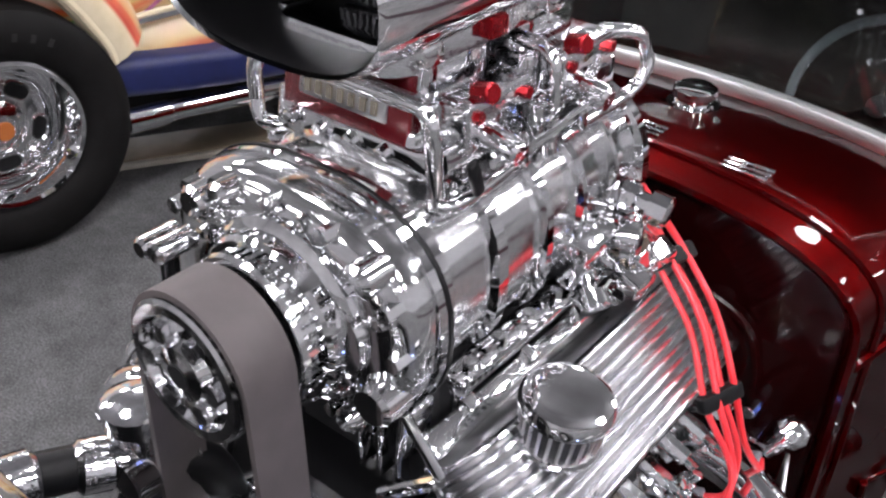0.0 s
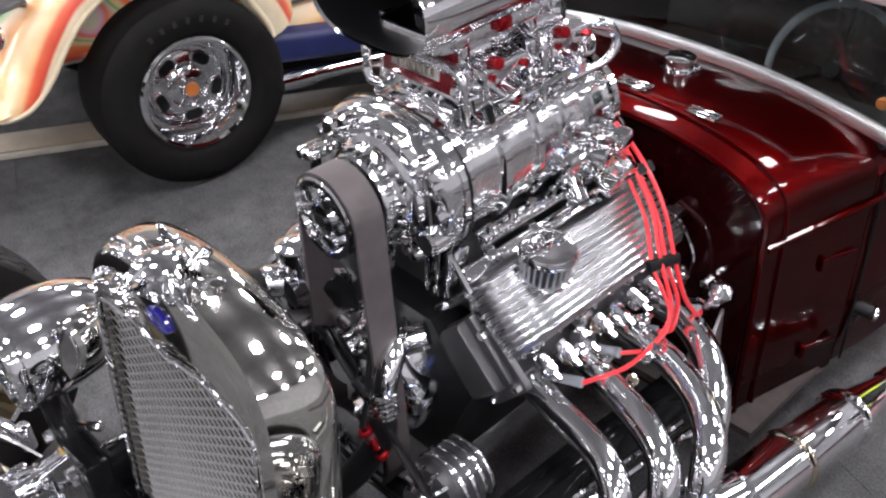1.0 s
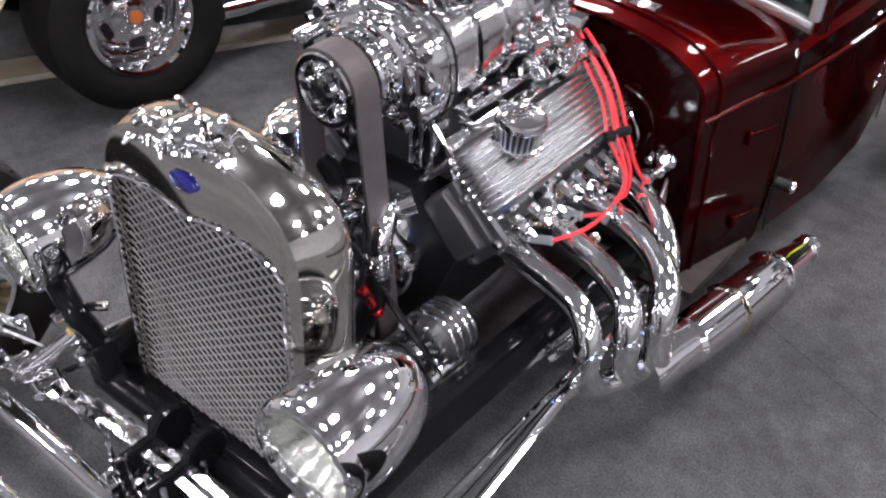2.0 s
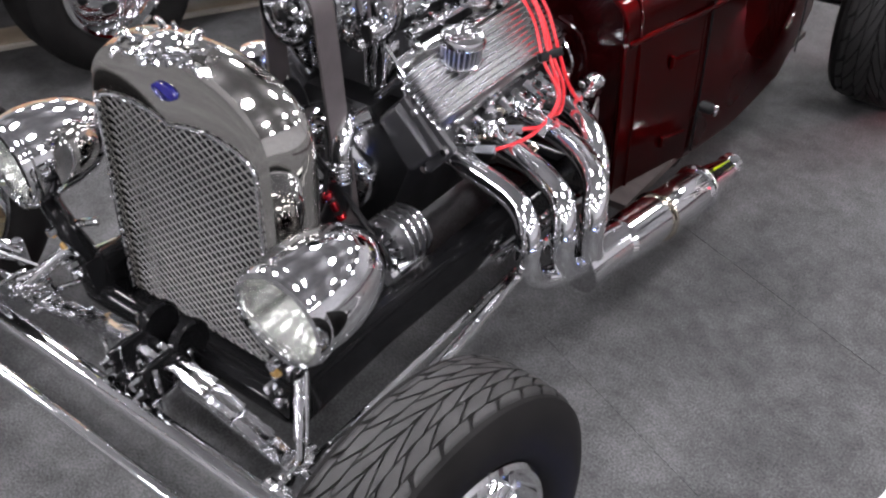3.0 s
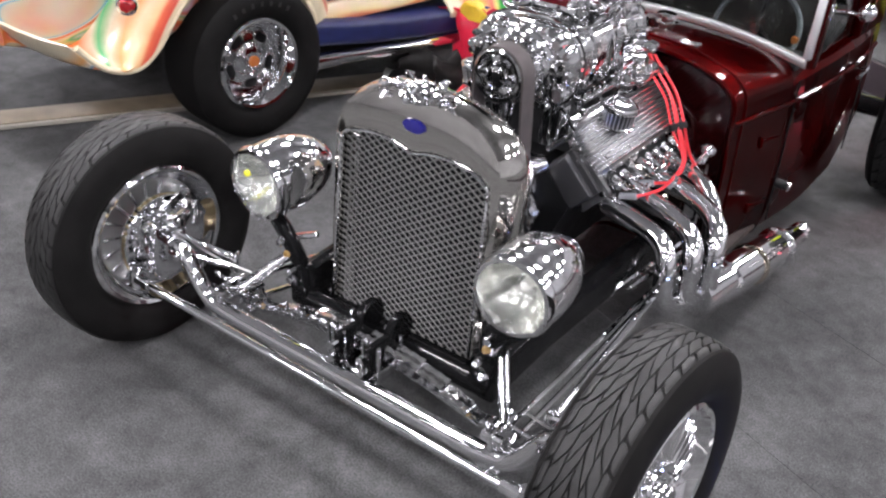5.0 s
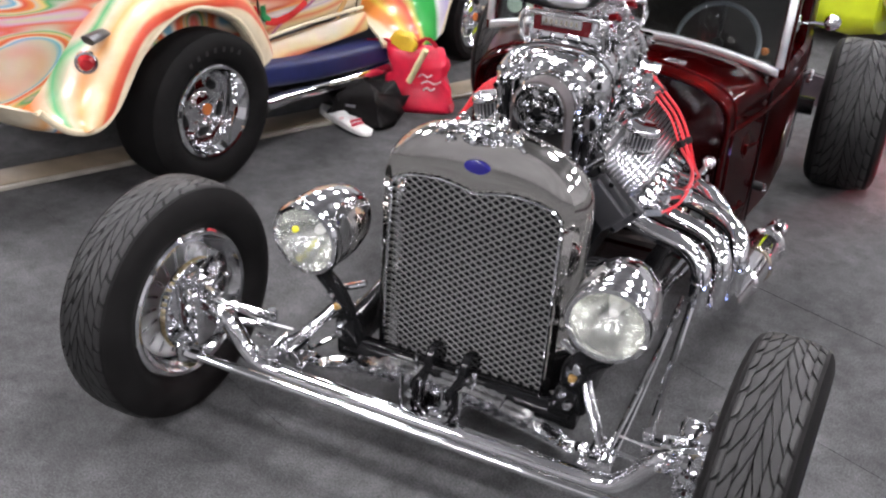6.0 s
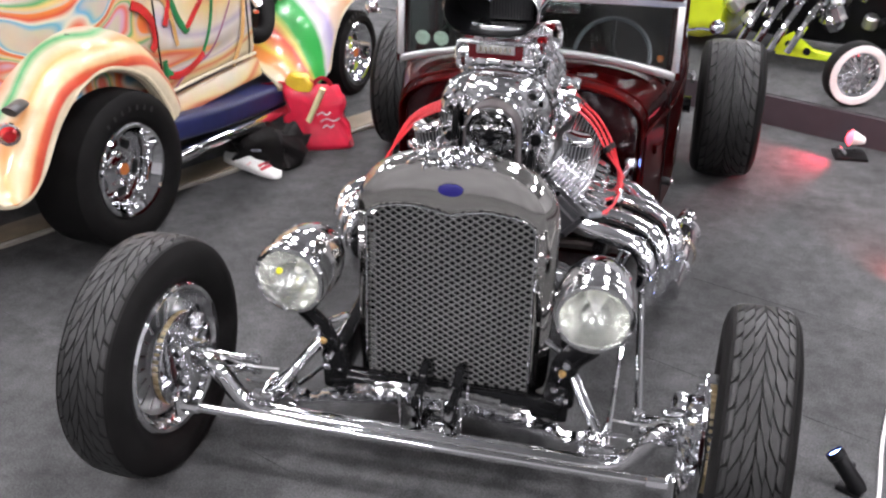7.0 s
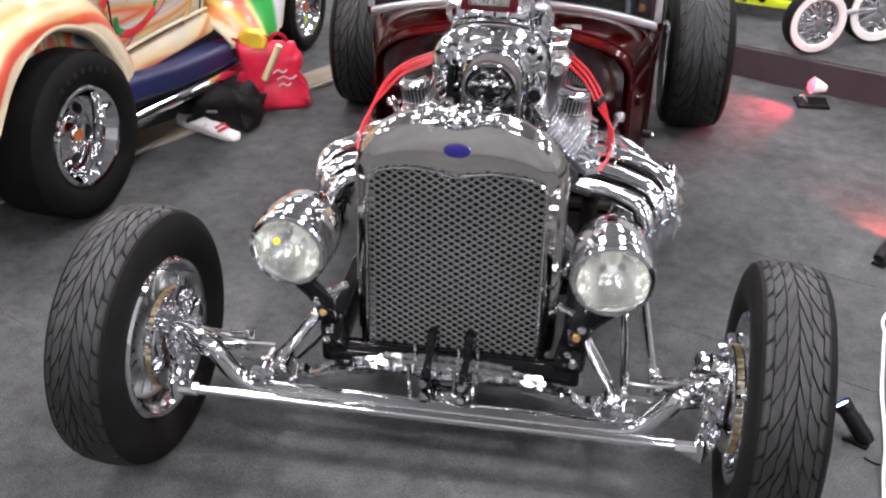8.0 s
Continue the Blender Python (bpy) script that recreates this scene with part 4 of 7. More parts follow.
def valve_cover(sx):
    m = pose(mx(0.25, sx), 0.837, 0.648, 0, sx * 42, 0)
    cover = new("valve_cover")
    cover.parent = rod
    tagged(cover, "finned polished alloy valve cover")
    bm = bmesh.new()
    slab(bm, m @ pose(0, 0, -0.045), 0.165, 0.48, 0.012, 0.02, 0.003)
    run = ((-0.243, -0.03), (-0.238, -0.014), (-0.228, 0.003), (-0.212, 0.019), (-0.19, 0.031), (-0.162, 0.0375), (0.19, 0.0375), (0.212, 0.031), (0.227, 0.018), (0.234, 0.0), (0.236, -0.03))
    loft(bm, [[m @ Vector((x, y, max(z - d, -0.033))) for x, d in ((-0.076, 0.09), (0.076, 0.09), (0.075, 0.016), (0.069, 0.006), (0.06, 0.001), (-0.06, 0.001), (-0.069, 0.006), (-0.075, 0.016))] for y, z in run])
    part("cover_body", bm, FIN_GAP_SHADE, cover)
    studs = [(-0.07 + 0.0175 * k, -0.246) for k in range(9)] + [(sx * 0.08, -0.22 + 0.049 * k) for k in range(10)]
    for x, y in studs:
        bm = bmesh.new()
        cyl(bm, (m @ Vector((x, y, -0.036)))[:], (m @ Vector((x, y, -0.026)))[:], 0.006, n=8, bevel=0.002)
        part("flange_stud", bm, CHROME, cover)
    for k in range(10):
        x = -0.0612 + 0.0136 * k
        bm = bmesh.new()
        loft(bm, [[m @ Vector((x + a, y * (1 + b / 0.3), z + b)) for a, b in ((-0.0046, -0.004), (0.0046, -0.004), (0.0034, 0.0055), (0.0016, 0.0078), (-0.0016, 0.0078), (-0.0034, 0.0055))] for y, z in run])
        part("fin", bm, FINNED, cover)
    # filtered breather
    b = new("breather")
    b.parent = rod
    tagged(b, "chrome valve cover breather with slotted filter")
    bm = bmesh.new()
    bmx = pose(mx(0.262, sx), 0.7, 0.69, 0, sx * 8, 0) @ Matrix.Diagonal((1.08, 1.08, 1.1, 1))
    lathe(bm, [(0, 0.06), (0.03, 0.066), (0.044, 0.062), (0.048, 0.055), (0.048, 0.047), (0.04, 0.045), (0, 0.045)], bmx, 32)
    part("breather_cap", bm, CHROME, b)
    bm = bmesh.new()
    lathe(bm, [(0, 0.0), (0.036, 0.0), (0.036, 0.05), (0, 0.05)], bmx, 28)
    part("filter", bm, GUNMETAL, b)
    bm = bmesh.new()
    lathe(bm, [(0.03, 0.0), (0.045, 0.0), (0.046, 0.006), (0.04, 0.009), (0.03, 0.009)], bmx, 28, close=True)
    part("breather_base", bm, CHROME, b)
    for k in range(24):
        a = 2 * math.pi * k / 24
        bm = bmesh.new()
        c = bmx @ Vector((0.04 * math.cos(a), 0.04 * math.sin(a), 0))
        d = bmx @ Vector((0.043 * math.cos(a), 0.043 * math.sin(a), 0.05))
        cyl(bm, c[:], d[:], 0.0022, n=5)
        part("filter_bar", bm, STEEL, b)


def case_ring(y, w, z0, z1, power=3.0, n=36, cx=0.0):
    out = []
    for k in range(n):
        a = 2 * math.pi * k / n
        c, s = math.cos(a), math.sin(a)
        out.append(Vector((EX + cx + math.copysign(abs(c) ** (2 / power), c) * w, y, (z0 + z1) / 2 + math.copysign(abs(s) ** (2 / power), s) * (z1 - z0) / 2)))
    return out


def supercharger():
    Z0, Z1, W = 0.745, 0.965, 0.148
    # intake manifold below
    bm = bmesh.new()
    loft(bm, [[Vector((EX + x, y, z)) for x, z in ((-0.17, 0.6), (0.17, 0.6), (0.12, 0.66), (0.115, 0.75), (-0.115, 0.75), (-0.12, 0.66))] for y in (0.62, 1.02)])
    man = part("intake_manifold", bm, GUNMETAL, rod, "dark intake manifold")
    for sx in (-1, 1):
        bm = bmesh.new()
        tube(bm, [(mx(0.185, sx), 0.6, 0.655), (mx(0.185, sx), 1.03, 0.66)], 0.014, 10, sub=1)
        part("manifold_rail", bm, CHROME, man)
        for k in range(4):
            bm = bmesh.new()
            box(bm, (mx(0.145, sx), 0.66 + 0.11 * k, 0.69), (0.05, 0.022, 0.09), (0, sx * 30, 0), 0.006)
            part("manifold_web", bm, CHROME, man)
    # case
    bm = bmesh.new()
    loft(bm, [case_ring(0.585, W * 0.98, Z0, Z1, 2.7), case_ring(0.6, W, Z0, Z1, 2.7), case_ring(1.0, W, Z0, Z1, 2.7), case_ring(1.015, W * 0.96, Z0 + 0.006, Z1 - 0.006, 2.7)])
    case = part("supercharger_case", bm, CASECHROME, rod, "polished supercharger case with wrapped ribs")
    for y, w in ((0.612, 0.02), (0.7, 0.024), (0.785, 0.016), (0.855, 0.014), (0.925, 0.01), (0.992, 0.022)):
        bm = bmesh.new()
        rings = [case_ring(y - w / 2, W, Z0, Z1, 2.7), case_ring(y - w / 3, W + 0.009, Z0 - 0.009, Z1 + 0.009, 2.7), case_ring(y + w / 3, W + 0.009, Z0 - 0.009, Z1 + 0.009, 2.7), case_ring(y + w / 2, W, Z0, Z1, 2.7)]
        loft(bm, rings, (False, False))
        part("rib", bm, CHROME, case)
    for sx in (-1, 1):
        bm = bmesh.new()
        box(bm, (mx(0.165, sx), 0.825, 0.752), (0.04, 0.37, 0.014), (0, 0, 0), 0.004)
        fl = part("case_flange", bm, CHROME, case)
        for k in range(7):
            bm = bmesh.new()
            cyl(bm, (mx(0.172, sx), 0.66 + 0.055 * k, 0.757), (mx(0.172, sx), 0.66 + 0.055 * k, 0.775), 0.008, n=6)
            part("bolt", bm, CHROME, fl)
        # pop-off block on the case's side
        bm = bmesh.new()
        box(bm, (mx(0.17, sx), 0.9, 0.8), (0.05, 0.12, 0.07), (0, sx * 15, 0), 0.012)
        part("side_fitting", bm, CAST, case)
    # gear cover, bearing plate and snout
    bm = bmesh.new()
    loft(bm, [case_ring(0.582, 0.168, 0.732, 0.98, 2.5), case_ring(0.558, 0.167, 0.733, 0.979, 2.5), case_ring(0.545, 0.16, 0.74, 0.972, 2.5), case_ring(0.538, 0.148, 0.752, 0.96, 2.4), case_ring(0.532, 0.134, 0.767, 0.945, 2.3)])
    cover = part("gear_cover", bm, COVERCHROME, rod, "polished gear cover with bolts")
    bm = bmesh.new()
    loft(bm, [case_ring(0.592, 0.172, 0.728, 0.984, 2.5), case_ring(0.58, 0.172, 0.728, 0.984, 2.5)])
    part("gasket_plate", bm, CHROME, cover)
    bm = bmesh.new()
    loft(bm, [case_ring(0.5965, 0.1735, 0.7265, 0.9855, 2.5), case_ring(0.592, 0.1735, 0.7265, 0.9855, 2.5)])
    part("gasket", bm, SATIN, cover, "thin black gasket")
    for k in range(16):
        p = case_ring(0.54, 0.155, 0.746, 0.966, 2.5, 16)[k]
        bm = bmesh.new()
        cyl(bm, (p.x, 0.555, p.z), (p.x, 0.528, p.z), 0.009, n=6)
        part("bolt", bm, CHROME, cover)
    for dx in (-0.075, 0.075):
        bm = bmesh.new()
        lathe(bm, [(0, 0), (0.052, 0), (0.05, 0.012), (0.03, 0.018), (0, 0.02)], pose(EX + dx, 0.532, 0.858, 90, 0, 0), 28)
        part("rotor_boss", bm, COVERCHROME, cover)
    bm = bmesh.new()
    lathe(bm, [(0, 0), (0.098, 0.0), (0.1, 0.004), (0.1, 0.02), (0.094, 0.024), (0.09, 0.026), (0.09, 0.042), (0.086, 0.046), (0.05, 0.05), (0.042, 0.055), (0.042, 0.12), (0, 0.12)], pose(EX + 0.02, 0.545, 0.856, 90, 0, 0), 44)
    part("drive_snout", bm, CHROME, rod, "chrome drive snout")
    # cast ribs and bosses that stand out of the gear cover
    for k in range(6):
        a = radians(20 + 60 * k)
        bm = bmesh.new()
        box(bm, (EX + 0.02 + 0.112 * math.cos(a), 0.54, 0.856 + 0.092 * math.sin(a)), (0.04, 0.024, 0.014), (0, -math.degrees(a), 0), 0.006)
        part("cast_rib", bm, COVERCHROME, cover)
    for x, z, r in ((-0.1, 0.93, 0.02), (-0.125, 0.79, 0.022), (0.12, 0.935, 0.018), (0.135, 0.8, 0.024), (0.1, 0.76, 0.014), (-0.06, 0.955, 0.014)):
        bm = bmesh.new()
        cyl(bm, (EX + x, 0.56, z), (EX + x, 0.518, z), r, n=14, bevel=0.005)
        part("cast_boss", bm, CHROME, cover)
    bm = bmesh.new()
    lathe(bm, [(0.06, 0.0), (0.08, 0.0), (0.082, 0.006), (0.074, 0.01), (0.074, 0.03), (0.082, 0.034), (0.08, 0.04), (0.06, 0.04)], pose(EX + 0.02, 0.515, 0.856, 90, 0, 0), 44, close=True)
    part("toothed_collar", bm, ALLOY, cover)
    for k in range(44):
        a = 2 * math.pi * k / 44
        bm = bmesh.new()
        box(bm, (EX + 0.02 + 0.076 * math.cos(a), 0.495, 0.856 + 0.076 * math.sin(a)), (0.006, 0.026, 0.005), (0, -math.degrees(a), 0))
        part("collar_tooth", bm, CHROME, cover)
    # toothed top pulley
    c = Vector((EX + 0.02, 0.0, 0.856))
    pul = new("drive_pulley")
    pul.parent = rod
    tagged(pul, "toothed chrome drive pulley with lightening holes")
    bm = bmesh.new()
    lathe(bm, [(0.04, 0.0), (0.072, 0.0), (0.074, 0.004), (0.068, 0.008), (0.068, 0.09), (0.074, 0.094), (0.07, 0.098), (0.06, 0.098), (0.056, 0.086), (0.046, 0.082), (0.034, 0.086), (0.028, 0.1), (0.014, 0.104), (0.012, 0.096), (0, 0.096)], pose(c.x, 0.472, c.z, 90, 0, 0) @ Matrix.Diagonal((1, 1, 0.72, 1)), 44)
    part("pulley_drum", bm, COVERCHROME, pul)
    for k in range(40):
        a = 2 * math.pi * k / 40
        bm = bmesh.new()
        box(bm, (c.x + 0.069 * math.cos(a), 0.437, c.z + 0.069 * math.sin(a)), (0.006, 0.06, 0.004), (0, -math.degrees(a), 0))
        part("tooth", bm, ALLOY, pul)
    for k in range(6):
        a = 2 * math.pi * k / 6
        bm = bmesh.new()
        cyl(bm, (c.x + 0.042 * math.cos(a), 0.417, c.z + 0.042 * math.sin(a)), (c.x + 0.042 * math.cos(a), 0.398, c.z + 0.042 * math.sin(a)), 0.0115, n=6)
        part("pulley_bolt", bm, CAST, pul)
    bm = bmesh.new()
    cyl(bm, (c.x, 0.415, c.z), (c.x, 0.396, c.z), 0.014, n=8, bevel=0.002)
    part("centre_bolt", bm, SATIN, pul)
    # the belt: round the top pulley, the crank pulley and an idler
    ct, cb, rt, rb = (c.x, c.z), (EX + 0.02, 0.33), 0.073, 0.09
    loop = []
    for k in range(21):
        a = radians(184 - 188 * k / 20)
        loop.append((ct[0] + rt * math.cos(a), ct[1] + rt * math.sin(a)))
    for k in range(21):
        a = radians(-4 - 172 * k / 20)
        loop.append((cb[0] + rb * math.cos(a), cb[1] + rb * math.sin(a)))
    bm = bmesh.new()
    n = len(loop)
    rings = []
    for k in range(n):
        px, pz = loop[k]
        qx, qz = loop[(k + 1) % n]
        rx, rz = loop[k - 1]
        d = Vector((qx - rx, qz - rz)).normalized()
        nx, nz = -d.y, d.x
        rings.append([Vector((px, 0.408, pz)), Vector((px, 0.466, pz)), Vector((px + nx * 0.007, 0.466, pz + nz * 0.007)), Vector((px + nx * 0.007, 0.408, pz + nz * 0.007))])
    rings.append(rings[0])
    loft(bm, rings, (False, False))
    bmesh.ops.remove_doubles(bm, verts=bm.verts[:], dist=0.0001)
    part("drive_belt", bm, BELT, rod, "wide dark rubber toothed drive belt")
    bm = bmesh.new()
    lathe(bm, [(0, 0), (0.03, 0), (0.034, 0.004), (0.03, 0.01), (0.03, 0.08), (0.034, 0.085), (0.02, 0.09), (0, 0.092)], pose(EX - 0.09, 0.462, 0.66, 90, 0, 0), 28)
    part("idler_pulley", bm, CHROME, rod)
    bm = bmesh.new()
    box(bm, (EX - 0.09, 0.475, 0.71), (0.03, 0.014, 0.2), (0, 12, 0), 0.005)
    box(bm, (EX - 0.103, 0.485, 0.83), (0.02, 0.014, 0.15), (0, 4, 0), 0.004)
    br = part("idler_bracket", bm, BLACK, rod, "black idler bracket with chrome ends")
    for p in ((EX - 0.11, 0.48, 0.902), (EX - 0.1, 0.475, 0.79), (EX - 0.088, 0.48, 0.906)):
        bm = bmesh.new()
        cyl(bm, (p[0], p[1] - 0.02, p[2]), (p[0], p[1] + 0.03, p[2]), 0.0125, n=12, bevel=0.004)
        part("bracket_end", bm, CHROME, br)
    # support struts in front of the manifold
    for sx in (-1, 1):
        for x0, x1 in ((0.05, 0.06), (0.09, 0.09), (0.1, 0.17)):
            bm = bmesh.new()
            cyl(bm, (mx(x0 + EX, sx), 0.62, 0.745), (mx(x1 + EX, sx), 0.6, 0.61), 0.007, n=8)
            part("support_strut", bm, CHROME, rod)


def induction():
    # injector hat base, two throttle bodies, red plates
    bm = bmesh.new()
    slab(bm, pose(EX, 0.83, 0.968), 0.2, 0.36, 0.03, 0.03, 0.006)
    part("carburettor_plate", bm, CHROME, rod, "polished carburettor base plate")
    bm = bmesh.new()
    box(bm, (EX - 0.02, 0.668, 0.985), (0.19, 0.03, 0.05), (-10, 0, 0), 0.006)
    part("front_plate", bm, ALLOY, rod)
    for y in (0.745, 0.91):
        carb = new("carburettor")
        carb.parent = rod
        tagged(carb, "chrome four-barrel carburettor with red fittings")
        bm = bmesh.new()
        slab(bm, pose(EX, y, 0.985), 0.15, 0.14, 0.05, 0.012, 0.006)
        slab(bm, pose(EX, y, 1.03), 0.12, 0.12, 0.05, 0.03, 0.006)
        part("main_body", bm, CAST, carb)
        for sx in (-1, 1):
            bm = bmesh.new()
            slab(bm, pose(EX + sx * 0.075, y, 1.012, 0, sx * 90, 0), 0.06, 0.11, 0.035, 0.012, 0.006)
            bowl = part("float_bowl", bm, CAST, carb)
            for k in (-1, 1):
                bm = bmesh.new()
                cyl(bm, (EX + sx * 0.105, y + k * 0.04, 1.025), (EX + sx * 0.116, y + k * 0.04, 1.025), 0.007, n=6)
                part("bowl_screw", bm, REDANOD, bowl, "red anodised screw")
            bm = bmesh.new()
            cyl(bm, (EX + sx * 0.1, y - 0.02, 1.0), (EX + sx * 0.15, y - 0.02, 0.99), 0.016, n=12, bevel=0.004)
            part("accelerator_pump", bm, CAST, carb)
            bm = bmesh.new()
            cyl(bm, (EX + sx * 0.1, y - 0.03, 1.045), (EX + sx * 0.125, y - 0.035, 1.052), 0.011, n=8, bevel=0.002)
            part("hose_fitting", bm, REDANOD, carb, "red anodised hose fitting")
    # red lettered plate across the front of the first carburettor, its writing plain bars
    bm = bmesh.new()
    box(bm, (EX - 0.02, 0.662, 1.022), (0.17, 0.008, 0.056), (-8, 0, 0), 0.003)
    plate = part("name_plate", bm, DARKRED, rod, "dark red plate with a pale lettered strip")
    bm = bmesh.new()
    box(bm, (EX - 0.02, 0.6565, 1.026), (0.118, 0.004, 0.026), (-8, 0, 0), 0.002)
    strip = part("pale_strip", bm, STEEL, plate)
    for k in range(7):
        bm = bmesh.new()
        box(bm, (EX - 0.02 - 0.045 + 0.015 * k, 0.6535, 1.026), (0.008, 0.003, 0.014), (-8, 0, 0))
        part("print_bar", bm, BRONZE, strip, "unreadable raised lettering")
    for k in range(4):
        bm = bmesh.new()
        cyl(bm, (EX - 0.085 + 0.042 * k, 0.66, 0.99), (EX - 0.085 + 0.042 * k, 0.64, 0.985), 0.008, n=8, bevel=0.002)
        part("plate_stud", bm, CHROME, plate)
    # chrome loop rails
    def loop(pts, parent):
        bm = bmesh.new()
        tube(bm, pts, 0.0085, 12, sub=6)
        part("loop_rail", bm, CHROME, parent, "bent chrome tube rail")
    g = 0.012
    xa, xb, y0, z0, z1 = EX - 0.135, EX + 0.105, 0.645, 0.968, 1.05
    bmf = [(xa, y0, z0 + 2 * g), (xa, y0, z1 - 2 * g), (xa + g, y0, z1 - 0.2 * g), (xa + 3 * g, y0, z1), (xb - 3 * g, y0, z1), (xb - g, y0, z1 - 0.2 * g), (xb, y0, z1 - 2 * g), (xb, y0 + 0.004, 0.95)]
    loop(bmf, rod)
    loop([(xa, y0, z0 + 2 * g), (xa + g, y0, z0), (xa + 5 * g, y0 + 0.04, z0 - 0.003)], rod)
    for sx in (-1, 1):
        x = EX + sx * 0.12
        loop([(x - 0.01 * sx, y0, 0.955), (x, y0 + 0.02, 0.952), (x, 0.74, 0.956), (x, 0.775, 0.962), (x, 0.79, 0.98), (x, 0.792, 1.01)], rod)
        loop([(x, 0.825, 0.945), (x, 0.823, 0.97), (x, 0.823, 1.03), (x - sx * 0.01, 0.825, 1.052), (x - sx * 0.05, 0.83, 1.06), (x - sx * 0.1, 0.84, 1.06)], rod)
        loop([(x, 0.84, 0.952), (x, 0.9, 0.957), (x + sx * 0.005, 0.985, 0.962), (x + sx * 0.01, 1.01, 0.985), (x + sx * 0.005, 1.01, 1.01), (x, 0.99, 1.032), (x - sx * 0.03, 0.96, 1.035)], rod)
    bm = bmesh.new()
    tube(bm, [(EX + 0.135, 0.7, 0.985), (EX + 0.14, 0.78, 0.985), (EX + 0.135, 0.9, 0.99)], 0.005, 8)
    link = part("throttle_linkage", bm, CHROME, rod, "chrome throttle linkage")
    for y in (0.68, 0.76, 0.87):
        bm = bmesh.new()
        box(bm, (EX + 0.13, y, 0.976), (0.008, 0.014, 0.04), (20, 0, 0), 0.003)
        part("lever", bm, SATIN if y == 0.68 else CHROME, link)
    # air scoop: two round mouths run together
    def mouth(y, w, h, zc, notch, n=48):
        pts = []
        for k in range(n):
            a = 2 * math.pi * k / n
            c, s = math.cos(a), math.sin(a)
            x = math.copysign(abs(c) ** (2 / 2.9), c) * w
            z = math.copysign(abs(s) ** (2 / 2.4), s) * h
            if s > 0:
                z -= notch * max(0, 1 - abs(x) / (w * 0.42)) ** 1.1
            pts.append(Vector((EX - 0.02 + x, y, zc + z)))
        return pts
    bm = bmesh.new()
    zc = 1.16
    prof = ((0.565, 0.137, 0.068, 0.036), (0.559, 0.1395, 0.0705, 0.036), (0.565, 0.142, 0.073, 0.034), (0.62, 0.143, 0.074, 0.026), (0.75, 0.14, 0.072, 0.012), (0.9, 0.134, 0.068, 0.0), (0.98, 0.12, 0.058, 0.0), (1.01, 0.09, 0.04, 0.0))
    rings = [mouth(y, w, h, zc - (0.004 if y > 0.8 else 0), nt) for y, w, h, nt in prof]
    loft(bm, rings, (False, True))
    scoop = part("air_scoop", bm, CHROME, rod, "chrome twin-mouth air scoop with dark interior")
    bm = bmesh.new()
    loft(bm, [mouth(0.564, 0.1365, 0.0675, zc, 0.036), mouth(0.72, 0.128, 0.06, zc, 0.03)], (False, True))
    part("scoop_lining", bm, SATIN, scoop, "matt black lining")
    bm = bmesh.new()
    box(bm, (EX + 0.02, 0.69, 1.15), (0.13, 0.012, 0.075), (0, 0, 0), 0.004)
    part("scoop_filter", bm, GUNMETAL, scoop, "grey pleated filter inside")
    for k in range(14):
        bm = bmesh.new()
        box(bm, (EX - 0.04 + 0.009 * k, 0.682, 1.15), (0.004, 0.008, 0.07))
        part("pleat", bm, GUNMETAL, scoop)
    bm = bmesh.new()
    slab(bm, pose(EX, 0.79, 1.078), 0.16, 0.34, 0.03, 0.03, 0.006)
    base = part("scoop_base", bm, CAST, scoop)
    for sx in (-1, 1):
        for y in (0.66, 0.76, 0.86, 0.94):
            bm = bmesh.new()
            box(bm, (EX + sx * 0.085, y, 1.095), (0.018, 0.03, 0.022), (0, 0, 0), 0.004)
            part("red_clip", bm, REDANOD if y == 0.76 else CHROME, base)


